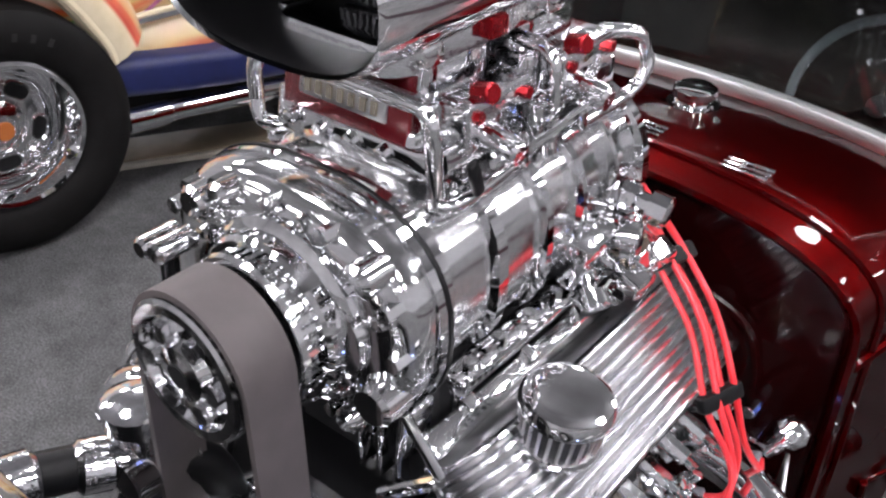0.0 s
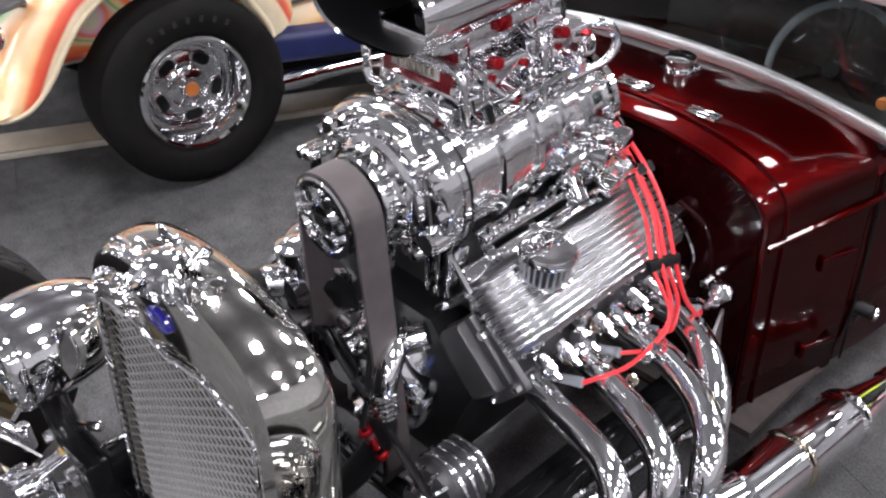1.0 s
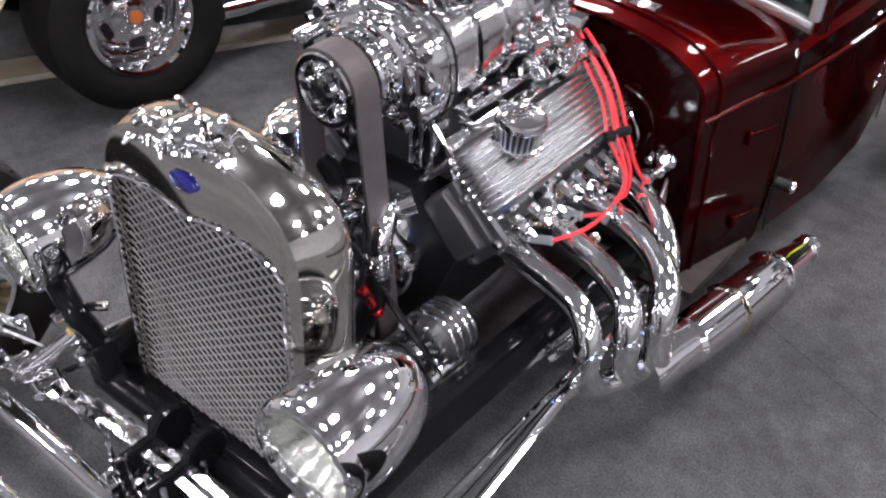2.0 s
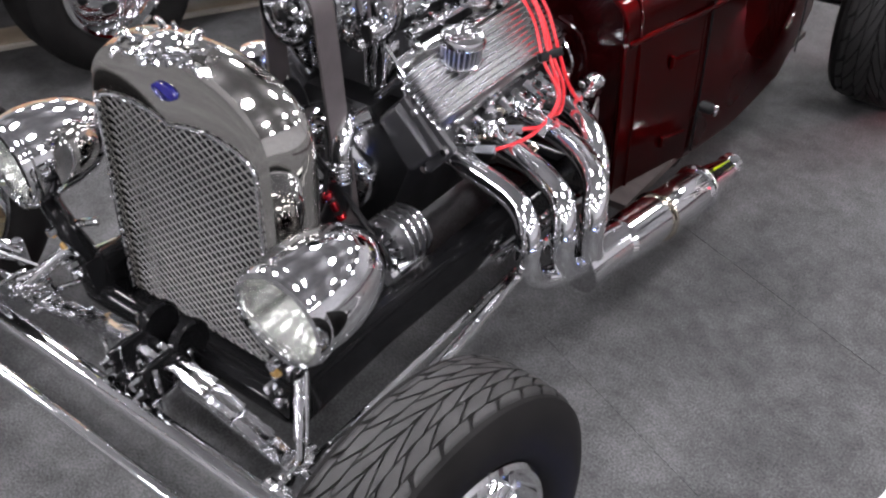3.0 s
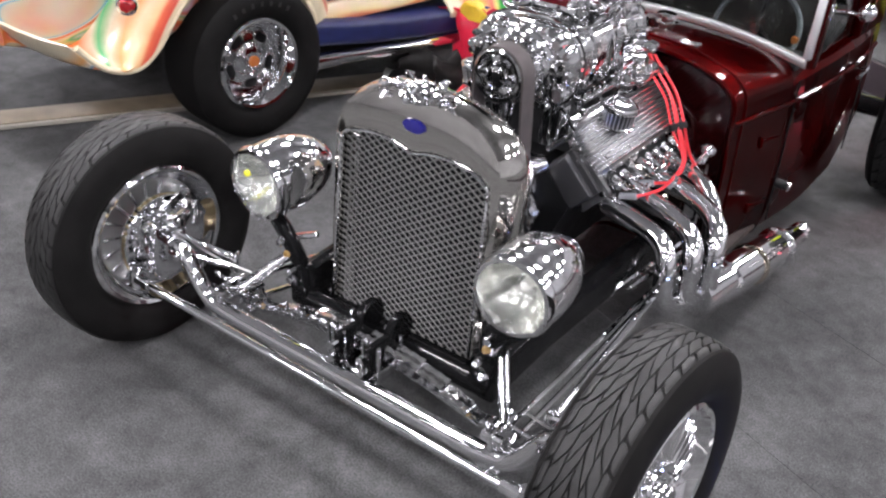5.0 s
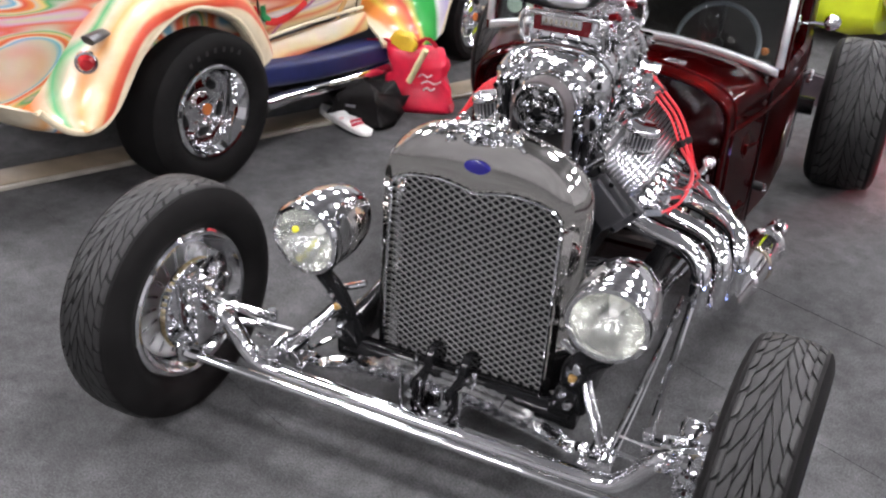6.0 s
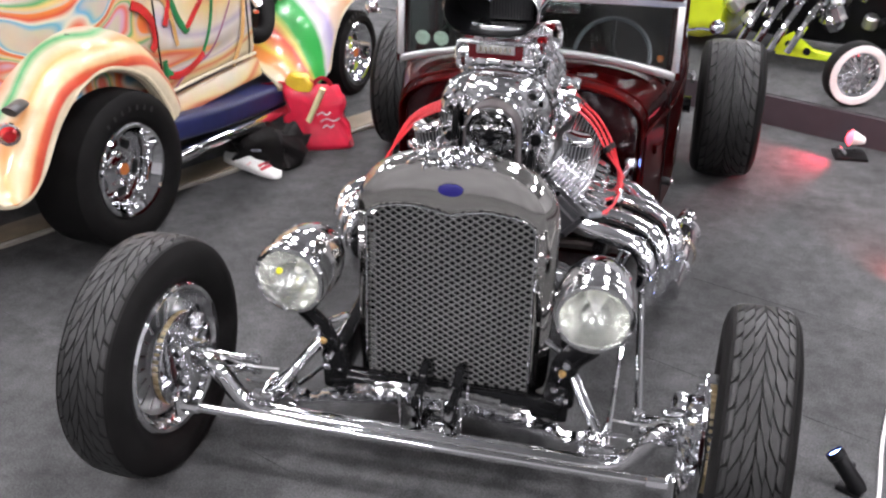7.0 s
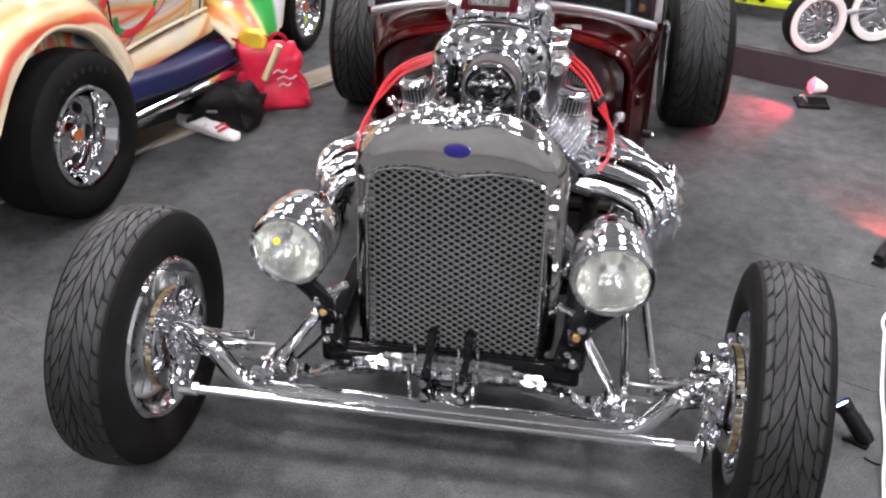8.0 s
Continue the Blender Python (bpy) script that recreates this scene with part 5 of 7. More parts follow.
def ignition():
    # distributor behind the case
    bm = bmesh.new()
    lathe(bm, [(0, 0), (0.035, 0.0), (0.038, 0.05), (0.05, 0.06), (0.05, 0.1), (0.035, 0.12), (0, 0.122)], Matrix.Translation((EX + 0.1, 1.01, 0.72)), 24)
    dist = part("distributor", bm, CHROME, rod, "chrome distributor with a dark cap")
    for k in range(8):
        a = 2 * math.pi * k / 8
        bm = bmesh.new()
        cyl(bm, (EX + 0.1 + 0.032 * math.cos(a), 1.01 + 0.032 * math.sin(a), 0.83), (EX + 0.1 + 0.034 * math.cos(a), 1.01 + 0.034 * math.sin(a), 0.86), 0.009, n=8)
        part("tower", bm, SATIN, dist)
    for k, (y, z) in enumerate(((0.95, 0.78), (0.93, 0.81), (0.97, 0.74), (0.955, 0.7))):
        bm = bmesh.new()
        cyl(bm, (EX + 0.16, y, z), (EX + 0.2, y - 0.01, z), 0.017, n=10, bevel=0.004)
        part("side_fitting", bm, CAST if k != 1 else BRONZE, rod, "chrome fitting beside the blower case")
    for sx in (-1, 1):
        ends = ((0.36, 0.70, 0.497), (0.36, 0.81, 0.497), (0.365, 0.92, 0.485), (0.4, 1.01, 0.503))
        for k, e in enumerate(ends):
            o = 0.012 * (k - 1.5)
            dz = 0.014 * (k % 2)
            low = (0.4 - 0.004 * k, 0.9 + 0.012 * k, 0.55) if k < 2 else (0.385, 0.945 + 0.02 * (k - 2), 0.56)
            pts = [(EX + 0.11, 1.0, 0.85), (0.17, 0.99, 0.84 + dz), (0.23 + o * 0.3, 0.995 + o, 0.757 + dz), (0.3 + o * 0.4, 0.968 + o, 0.7 + dz), (0.35 + o * 0.4, 0.937 + o * 1.2, 0.63 + dz), low, ((low[0] + e[0]) / 2 + 0.014, (low[1] + e[1]) / 2, (low[2] + e[2]) / 2 - 0.024), e]
            if sx < 0:
                e = (0.47, 0.74 + 0.1 * k, 0.44)
                pts = [(EX + 0.08, 1.0, 0.83), (0.17, 0.985, 0.79), (0.26 + o * 0.4, 0.965 + o, 0.735 + dz), (0.36 + o * 0.4, 0.95 + o, 0.69 + dz), (0.42 + o * 0.4, 0.945 + o * 1.2, 0.63 + dz), (0.475, 0.93 + o, 0.55), (0.495 - 0.003 * k, (0.93 + e[1]) / 2, 0.485), e]
            bm = bmesh.new()
            tube(bm, [(mx(x, sx), y, z) for x, y, z in pts], 0.0044, 8)
            lead = part("spark_lead", bm, WIRE, rod, "bright red spark plug lead")
            bm = bmesh.new()
            cyl(bm, (mx(e[0], sx), e[1], e[2]), (mx(e[0] - 0.055, sx), e[1] - 0.012, e[2] - 0.012), 0.0105, 0.009, n=10, bevel=0.002)
            part("plug_boot", bm, BOOT, lead, "grey spark plug boot")
        for c, tilt in (((0.234, 0.997, 0.76), 40), ((0.35, 0.937, 0.635), 65)):
            bm = bmesh.new()
            box(bm, (mx(c[0], sx), c[1], c[2]), (0.022, 0.068, 0.018), (0, sx * tilt, -sx * 18), 0.004)
            part("wire_loom", bm, SATIN, rod, "black spark lead separator")


def exhaust():
    runs = (
        ((0.215, 0.655, 0.495), (0.27, 0.65, 0.482), (0.34, 0.645, 0.462), (0.44, 0.635, 0.442), (0.497, 0.617, 0.418), (0.522, 0.6, 0.372), (0.522, 0.602, 0.3), (0.525, 0.65, 0.23), (0.555, 0.74, 0.215)),
        ((0.22, 0.775, 0.495), (0.28, 0.77, 0.485), (0.37, 0.758, 0.468), (0.47, 0.732, 0.453), (0.54, 0.702, 0.428), (0.565, 0.675, 0.375), (0.563, 0.68, 0.3), (0.562, 0.72, 0.24), (0.575, 0.78, 0.22)),
        ((0.22, 0.885, 0.495), (0.29, 0.885, 0.485), (0.4, 0.883, 0.473), (0.5, 0.85, 0.46), (0.575, 0.79, 0.442), (0.6, 0.745, 0.39), (0.6, 0.745, 0.3), (0.595, 0.78, 0.245), (0.6, 0.83, 0.23)),
        ((0.22, 0.99, 0.495), (0.29, 0.99, 0.49), (0.38, 0.985, 0.485), (0.46, 0.945, 0.47), (0.52, 0.89, 0.435), (0.55, 0.84, 0.38), (0.56, 0.82, 0.3), (0.57, 0.83, 0.25), (0.59, 0.86, 0.235)))
    for sx in (-1, 1):
        head = new("exhaust_header")
        head.parent = rod
        tagged(head, "chrome four-into-one exhaust header")
        for k, pts in enumerate(runs):
            pts = [(mx(x, sx), y, z) for x, y, z in pts]
            bm = bmesh.new()
            tube(bm, pts, 0.0295, 18, sub=8)
            part("primary_pipe", bm, CHROME, head)
            bm = bmesh.new()
            box(bm, (mx(0.262, sx), pts[0][1], 0.487), (0.014, 0.085, 0.075), (0, sx * 20, 0), 0.006)
            part("port_flange", bm, CAST, head)
            for dy in (-0.036, 0.036):
                bm = bmesh.new()
                cyl(bm, (mx(0.262, sx), pts[0][1] + dy, 0.49), (mx(0.29, sx), pts[0][1] + dy, 0.48), 0.009, n=6)
                part("flange_bolt", bm, CHROME, head)
            m, l = axis(pts[5], pts[6])
            bm = bmesh.new()
            lathe(bm, [(0.029, 0.008), (0.0325, 0.008), (0.0335, 0.011), (0.0325, 0.014), (0.029, 0.014)], m, 24, close=True)
            part("weld_band", bm, CHROME, head)
        bm = bmesh.new()
        cyl(bm, (mx(0.567, sx), 0.74, 0.226), (mx(0.603, sx), 0.88, 0.236), 0.07, 0.053, n=24)
        part("collector", bm, CHROME, head)
        bm = bmesh.new()
        m, l = axis((mx(0.603, sx), 0.86, 0.232), (mx(0.648, sx), 1.46, 0.16))
        lathe(bm, [(0, 0), (0.045, 0.0), (0.06, 0.02), (0.061, 0.18), (0.061, 0.4), (0.055, 0.42), (0.036, 0.54), (0.03, l - 0.02), (0.036, l - 0.016), (0.037, l + 0.004), (0.03, l + 0.008), (0.026, l), (0.026, l - 0.1), (0, l - 0.1)], m, 36)
        muf = part("muffler", bm, CHROME, rod, "chrome lake pipe muffler with tapered tip")
        for o, mat in ((0.186, BRONZE), (0.398, CHROME)):
            bm = bmesh.new()
            lathe(bm, [(0.0595, o), (0.0675, o + 0.003), (0.0685, o + 0.007), (0.0675, o + 0.012), (0.0595, o + 0.015)], m, 36, close=True)
            part("muffler_band", bm, mat, muf, "raised band round the muffler")
        bm = bmesh.new()
        tube(bm, [(mx(0.525, sx), 0.7, 0.175), (mx(0.56, sx), 0.85, 0.165), (mx(0.6, sx), 1.0, 0.16), (mx(0.635, sx), 1.2, 0.16)], 0.014, 12)
        part("drain_pipe", bm, CHROME, muf)
        # frame horn, steady bracket and the bent steel shield behind the pipes
        bm = bmesh.new()
        box(bm, (mx(0.43, sx), 1.03, 0.4), (0.006, 0.1, 0.16), (12, 0, sx * 18), 0.002)
        box(bm, (mx(0.415, sx), 0.99, 0.4), (0.03, 0.006, 0.16), (12, 0, sx * 18), 0.002)
        part("heat_shield", bm, STEEL, rod, "bent bare steel heat shield")


def dressing():
    """Small chrome and black fittings round the front and the sides of the block."""
    for sx in (-1, 1):
        # head's flat front plate and its studs
        bm = bmesh.new()
        slab(bm, pose(mx(0.24, sx), 0.598, 0.54, 90, sx * 42, 0), 0.14, 0.12, 0.014, 0.012, 0.004)
        plate = part("head_front", bm, MACHINED, rod, "flat grey machined head front")
        for u, v in ((-0.055, 0.045), (0.055, 0.045), (-0.055, -0.045), (0.055, -0.045)):
            p = pose(mx(0.24, sx), 0.588, 0.54, 90, sx * 42, 0) @ Vector((u, v, 0))
            bm = bmesh.new()
            cyl(bm, p[:], (p.x, p.y - 0.018, p.z), 0.009, n=6)
            part("stud", bm, CHROME, plate)
        # spark plugs, bolts and brackets between cover and pipes
        for k in range(8):
            y = 0.65 + 0.052 * k
            bm = bmesh.new()
            cyl(bm, (mx(0.3, sx), y, 0.555), (mx(0.335, sx), y, 0.54), 0.012, n=6)
            cyl(bm, (mx(0.335, sx), y, 0.54), (mx(0.35, sx), y, 0.533), 0.007, n=8)
            part("head_bolt", bm, CAST, rod)
        for k, y in enumerate((0.70, 0.81, 0.92, 1.01)):
            bm = bmesh.new()
            cyl(bm, (mx(0.25, sx), y - 0.02, 0.48), (mx(0.315, sx), y - 0.012, 0.487), 0.012, n=6, bevel=0.002)
            part("spark_plug", bm, BRONZE if k % 2 else CHROME, rod)
            bm = bmesh.new()
            box(bm, (mx(0.318, sx), y + 0.045, 0.525), (0.03, 0.03, 0.036), (20, sx * 30, 15 * k), 0.008)
            part("lead_bracket", bm, CAST, rod)
        rnd = random.Random(11)
        for k in range(22):
            x, y, z = 0.27 + 0.13 * rnd.random(), 0.63 + 0.42 * rnd.random(), 0.5 + 0.05 * rnd.random()
            r = 0.007 + 0.009 * rnd.random()
            bm = bmesh.new()
            lathe(bm, [(0, 0), (r, 0), (r, r * 1.5), (r * 0.6, r * 1.8), (r * 0.6, r * 3), (0, r * 3.1)], pose(mx(x, sx), y, z - (x - 0.27) * 0.35, rnd.uniform(-50, 50), sx * rnd.uniform(10, 80), 0), 8)
            part("small_fitting", bm, (CAST, CHROME, CAST, GUNMETAL, BRONZE)[k % 5], rod)
        # cover hold-down wing bolts
        for y in (0.64, 0.77, 0.91, 1.04):
            p = pose(mx(0.25, sx), 0.85, 0.648, 0, sx * 42, 0) @ Vector((sx * 0.078, y - 0.85, -0.03))
            bm = bmesh.new()
            cyl(bm, p[:], (p.x + sx * 0.012, p.y, p.z + 0.014), 0.009, n=8, bevel=0.002)
            part("cover_bolt", bm, CHROME, rod)
        # polished rail with a dark channel between case and cover
        bm = bmesh.new()
        box(bm, (mx(0.175, sx), 0.83, 0.7), (0.03, 0.48, 0.016), (0, sx * 42, 0), 0.004)
        part("valley_rail", bm, ALLOY, rod)
        # knobbed filler at the back of the head
        bm = bmesh.new()
        lathe(bm, [(0, 0), (0.012, 0), (0.012, 0.05), (0.03, 0.056), (0.034, 0.075), (0.026, 0.092), (0.01, 0.098), (0, 0.1)], pose(mx(0.4, sx), 1.03, 0.5, -10, sx * 25, 0) @ Matrix.Diagonal((0.7, 0.7, 0.7, 1)), 18)
        part("dipstick_knob", bm, CAST, rod, "chrome dipstick knob")
        bm = bmesh.new()
        tube(bm, [(mx(0.3, sx), 1.05, 0.4), (mx(0.35, sx), 1.05, 0.48), (mx(0.4, sx), 1.03, 0.505)], 0.007, 8)
        part("dipstick_tube", bm, CHROME, rod)
    # cylinders on the blower's flank
    for k, (y, z, l) in enumerate(((0.9, 0.82, 0.05), (0.95, 0.85, 0.06), (0.925, 0.775, 0.065), (0.985, 0.8, 0.07), (0.87, 0.78, 0.05))):
        bm = bmesh.new()
        m = pose(EX + 0.15, y, z, 0, 90 + 9 * k, 20 - 12 * k)
        lathe(bm, [(0, 0), (0.02, 0), (0.02, 0.02), (0.014, 0.024), (0.014, l * 0.6), (0.021, l * 0.62), (0.021, l), (0.015, l + 0.004), (0, l + 0.005)], m, 8 if k % 2 else 14)
        part("hose_union", bm, CAST if k % 2 else CHROME, rod)
    # fittings and lines on the firewall
    rnd = random.Random(5)
    for sx in (-1, 1):
        for k in range(7):
            x, z = 0.2 + 0.17 * rnd.random(), 0.34 + 0.27 * rnd.random()
            bm = bmesh.new()
            cyl(bm, (sx * x, 1.15, z), (sx * x, 1.125 - 0.02 * rnd.random(), z), 0.007 + 0.008 * rnd.random(), n=8, bevel=0.002)
            part("firewall_bolt", bm, CAST, rod)
        bm = bmesh.new()
        tube(bm, [(sx * 0.24, 1.14, 0.6), (sx * 0.3, 1.13, 0.52), (sx * 0.29, 1.13, 0.42), (sx * 0.36, 1.12, 0.3)], 0.004, 6)
        part("firewall_line", bm, CHROME, rod)
    # chrome water neck with a ribbed coupling and black hose on the far side of the belt
    bm = bmesh.new()
    tube(bm, [(0.09, 0.5, 0.6), (0.13, 0.46, 0.6), (0.15, 0.42, 0.57), (0.15, 0.4, 0.5)], 0.024, 14)
    neck = part("water_neck", bm, CHROME, rod, "bent chrome water pipe with ribbed coupling")
    for k in range(5):
        bm = bmesh.new()
        m, l = axis((0.15, 0.402 + 0.0005 * k, 0.545 - 0.012 * k), (0.15, 0.4, 0.5 - 0.02 * k))
        lathe(bm, [(0.022, -0.004), (0.029, -0.003), (0.03, 0.0), (0.029, 0.003), (0.022, 0.004)], m, 18, close=True)
        part("rib", bm, CHROME, neck)
    bm = bmesh.new()
    tube(bm, [(0.15, 0.4, 0.5), (0.15, 0.395, 0.44), (0.12, 0.36, 0.36), (0.08, 0.28, 0.28), (0.1, 0.2, 0.24)], 0.027, 12)
    part("lower_hose", bm, SATIN, rod, "black lower radiator hose")
    # clear filter with red caps
    f = new("fuel_filter")
    f.parent = rod
    tagged(f, "clear fuel filter with red anodised caps")
    bm = bmesh.new()
    cyl(bm, (0.155, 0.36, 0.475), (0.168, 0.375, 0.425), 0.011, n=16, bevel=0.002)
    part("filter_glass", bm, GLASS, f).visible_shadow = False
    for p, q in (((0.152, 0.357, 0.486), (0.155, 0.36, 0.472)), ((0.168, 0.375, 0.427), (0.172, 0.379, 0.412)), ((0.159, 0.364, 0.462), (0.165, 0.371, 0.436))):
        bm = bmesh.new()
        cyl(bm, p, q, 0.0125 if p[2] != 0.462 else 0.006, n=12, bevel=0.003)
        part("filter_cap", bm, REDANOD, f, "red cap")
    bm = bmesh.new()
    tube(bm, [(0.15, 0.355, 0.49), (0.14, 0.38, 0.54), (0.1, 0.43, 0.6)], 0.006, 8)
    part("filter_hose", bm, SATIN, f)
    # thin black steady rod and a chrome steering box with bolts
    bm = bmesh.new()
    cyl(bm, (0.12, 0.37, 0.57), (0.27, 0.43, 0.3), 0.006, n=8)
    part("steady_rod", bm, SATIN, rod)
    bm = bmesh.new()
    slab(bm, pose(0.24, 0.5, 0.27, 90, 25, 0), 0.11, 0.14, 0.09, 0.03, 0.008)
    box_ = part("steering_box", bm, CAST, rod, "chrome steering box below the head")
    for u, v in ((-0.03, 0.05), (0.035, 0.045), (-0.035, -0.04), (0.03, -0.05), (0.0, 0.0)):
        p = pose(0.24, 0.41, 0.27, 90, 25, 0) @ Vector((u, v, 0))
        bm = bmesh.new()
        cyl(bm, p[:], (p.x, p.y - 0.02, p.z), 0.011, n=6)
        part("box_bolt", bm, CHROME, box_)
    for k, (x0, x1) in enumerate(((0.36, 0.43), (0.39, 0.46))):
        bm = bmesh.new()
        cyl(bm, (x0, 0.62 + 0.05 * k, 0.2), (x1, 0.95, 0.26), 0.009, n=8)
        part("clutch_rod", bm, CHROME, rod)


engine_block()
valve_cover(-1)
valve_cover(1)
supercharger()
induction()
ignition()
exhaust()
dressing()


# ---- the body ----
def body_width(y):
    ys, ws = (1.1, 1.2, 1.3, 1.45, 1.7, 2.0, 2.3, 2.5), (0.438, 0.461, 0.486, 0.525, 0.562, 0.58, 0.56, 0.5)
    return float(np.interp(y, ys, ws))


def body_bottom(y):
    return float(np.interp(y, (1.05, 1.6, 1.9, 2.15, 2.35, 2.5), (0.13, 0.12, 0.14, 0.24, 0.42, 0.5)))


def body_ring(y, shoulder, crown, shrink=0.0, n=24):
    w = body_width(y) - shrink
    lo = body_bottom(y)
    pts = [Vector((w * 0.97, y, lo)), Vector((w, y, lo + 0.04)), Vector((w * 1.005, y, (lo + shoulder) / 2)), Vector((w, y, shoulder - 0.05))]
    for k in range(n + 1):
        a = math.pi * k / n
        c, s = math.cos(a), math.sin(a)
        pts.append(Vector((math.copysign(abs(c) ** (2 / 2.7), c) * w, y, shoulder - 0.03 + (crown - shoulder + 0.03) * abs(s) ** (2 / 2.3))))
    pts += [Vector((-w, y, shoulder - 0.05)), Vector((-w * 1.005, y, (lo + shoulder) / 2)), Vector((-w, y, lo + 0.04)), Vector((-w * 0.97, y, lo))]
    return pts


def cab():
    # cowl
    rows = [(1.145, 0.662, 0.775, 0.02), (1.13, 0.668, 0.783, 0.008), (1.138, 0.674, 0.792, 0.0), (1.16, 0.678, 0.797, 0.0), (1.22, 0.684, 0.801, 0.0), (1.32, 0.69, 0.8, 0.0), (1.4, 0.695, 0.797, 0.0), (1.425, 0.697, 0.794, 0.0)]
    bm = bmesh.new()
    loft(bm, [body_ring(*r) for r in rows], (False, False))
    solid(bm, 0.006)
    cowl = part("cowl", bm, MAROON, rod, "glossy candy maroon cowl")
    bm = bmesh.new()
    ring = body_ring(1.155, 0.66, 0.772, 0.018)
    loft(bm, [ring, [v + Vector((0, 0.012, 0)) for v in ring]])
    fire = part("firewall", bm, MAROON_SHADED, rod, "maroon firewall with pressed panels, recess shade in its colour")
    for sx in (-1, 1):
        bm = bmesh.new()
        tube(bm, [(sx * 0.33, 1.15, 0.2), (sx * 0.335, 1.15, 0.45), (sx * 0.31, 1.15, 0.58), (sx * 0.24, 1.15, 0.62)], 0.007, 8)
        part("panel_bead", bm, MAROON_SHADED, fire)
    # beading that follows the cowl's front and rear edges
    for y, sh, cr, r in ((1.132, 0.67, 0.786, 0.008), (1.185, 0.681, 0.8, 0.006)):
        bm = bmesh.new()
        tube(bm, body_ring(y, sh, cr, -0.001), r, 6, sub=1)
        part("cowl_bead", bm, MAROON, cowl)
    for sx in (-1, 1):
        # belt line moulding and hinges
        bm = bmesh.new()
        tube(bm, [(sx * (body_width(y) + 0.002), y, 0.6 + 0.03 * (y - 1.06)) for y in (1.14, 1.22, 1.32, 1.45, 1.7, 1.95, 2.2)], 0.008, 8)
        part("belt_moulding", bm, MAROON, rod)
        for z in (0.5, 0.26):
            bm = bmesh.new()
            cyl(bm, (sx * (body_width(1.31) + 0.006), 1.31, z - 0.018), (sx * (body_width(1.31) + 0.006), 1.31, z + 0.018), 0.007, n=10, bevel=0.002)
            box(bm, (sx * (body_width(1.36) + 0.004), 1.36, z), (0.006, 0.09, 0.012), (0, 0, -sx * 22), 0.002)
            part("door_hinge", bm, MAROON, rod, "body-coloured door hinge")
        bm = bmesh.new()
        cyl(bm, (sx * 0.51, 1.47, 0.31), (sx * 0.56, 1.49, 0.297), 0.017, n=14, bevel=0.004)
        peg = part("step_peg", bm, SATIN, rod, "black peg with a chrome end")
        bm = bmesh.new()
        cyl(bm, (sx * 0.558, 1.489, 0.297), (sx * 0.57, 1.494, 0.294), 0.018, n=14, bevel=0.004)
        part("peg_end", bm, CHROME, peg)
    # doors and quarters
    rows = [(1.428, 0.69, 0.0), (1.5, 0.7, 0.0), (1.7, 0.715, 0.0), (1.95, 0.72, 0.0), (2.2, 0.72, 0.0), (2.4, 0.71, 0.02)]
    for sx in (-1, 1):
        bm = bmesh.new()
        rings = []
        for y, sh, shr in rows:
            w = body_width(y) - shr
            lo = body_bottom(y)
            prof = [(w - 0.03, lo), (w, lo + 0.05), (w + 0.003, (lo + sh) / 2), (w, sh - 0.02), (w - 0.015, sh), (w - 0.05, sh), (w - 0.05, lo + 0.02)]
            rings.append([Vector((sx * a, y, b)) for a, b in prof])
        loft(bm, rings)
        part("body_side", bm, MAROON, rod, "glossy candy maroon door and quarter panel")
        w0, w1 = body_width(1.45) + 0.004, body_width(2.08) + 0.003
        bm = bmesh.new()
        tube(bm, [(sx * w0, 1.45, 0.68), (sx * w0, 1.45, 0.4), (sx * w0, 1.45, 0.17)], 0.003, 6)
        part("door_gap", bm, SATIN, rod)
        bm = bmesh.new()
        tube(bm, [(sx * w1, 2.08, 0.7), (sx * (w1 + 0.002), 2.08, 0.4), (sx * w1, 2.08, 0.24)], 0.003, 6)
        part("door_gap", bm, SATIN, rod)
        bm = bmesh.new()
        cyl(bm, (sx * (w1 - 0.02), 1.97, 0.6), (sx * (w1 + 0.03), 1.97, 0.6), 0.009, n=10)
        tube(bm, [(sx * (w1 + 0.03), 1.99, 0.6), (sx * (w1 + 0.034), 1.94, 0.6), (sx * (w1 + 0.03), 1.88, 0.595)], 0.009, 8)
        part("door_handle", bm, CHROME, rod, "chrome door handle")
        bm = bmesh.new()
        tube(bm, [(sx * 0.555, 1.5, 0.905), (sx * 0.6, 1.495, 0.915), (sx * 0.65, 1.49, 0.915)], 0.006, 8)
        mir = part("door_mirror", bm, CHROME, rod, "small round chrome door mirror")
        bm = bmesh.new()
        lathe(bm, [(0, -0.03), (0.014, -0.027), (0.024, -0.014), (0.028, 0.0), (0.027, 0.005), (0, 0.006)], pose(sx * 0.665, 1.49, 0.925, 90, 0, sx * 15 + 180), 20)
        part("mirror_head", bm, CAST, mir)
        bm = bmesh.new()
        box(bm, (sx * 0.558, 1.5, 0.905), (0.012, 0.03, 0.05), (0, 0, 0), 0.004)
        part("mirror_foot", bm, CHROME, mir)
    # floor and rear panel
    bm = bmesh.new()
    box(bm, (0, 1.75, 0.16), (1.02, 1.3, 0.02))
    part("cab_floor", bm, FABRIC, rod)
    bm = bmesh.new()
    box(bm, (0, 2.28, 0.72), (1.04, 0.03, 0.62), (0, 0, 0), 0.01)
    part("cab_back", bm, MAROON, rod)
    # windscreen: chrome frame, glass, posts, visor and roof
    half, zb, zt, yb, yt = 0.535, 0.757, 1.008, 1.445, 1.478
    bm = bmesh.new()
    def sill(x):
        return 0.803 - 0.062 * (abs(x) / half) ** 2.2
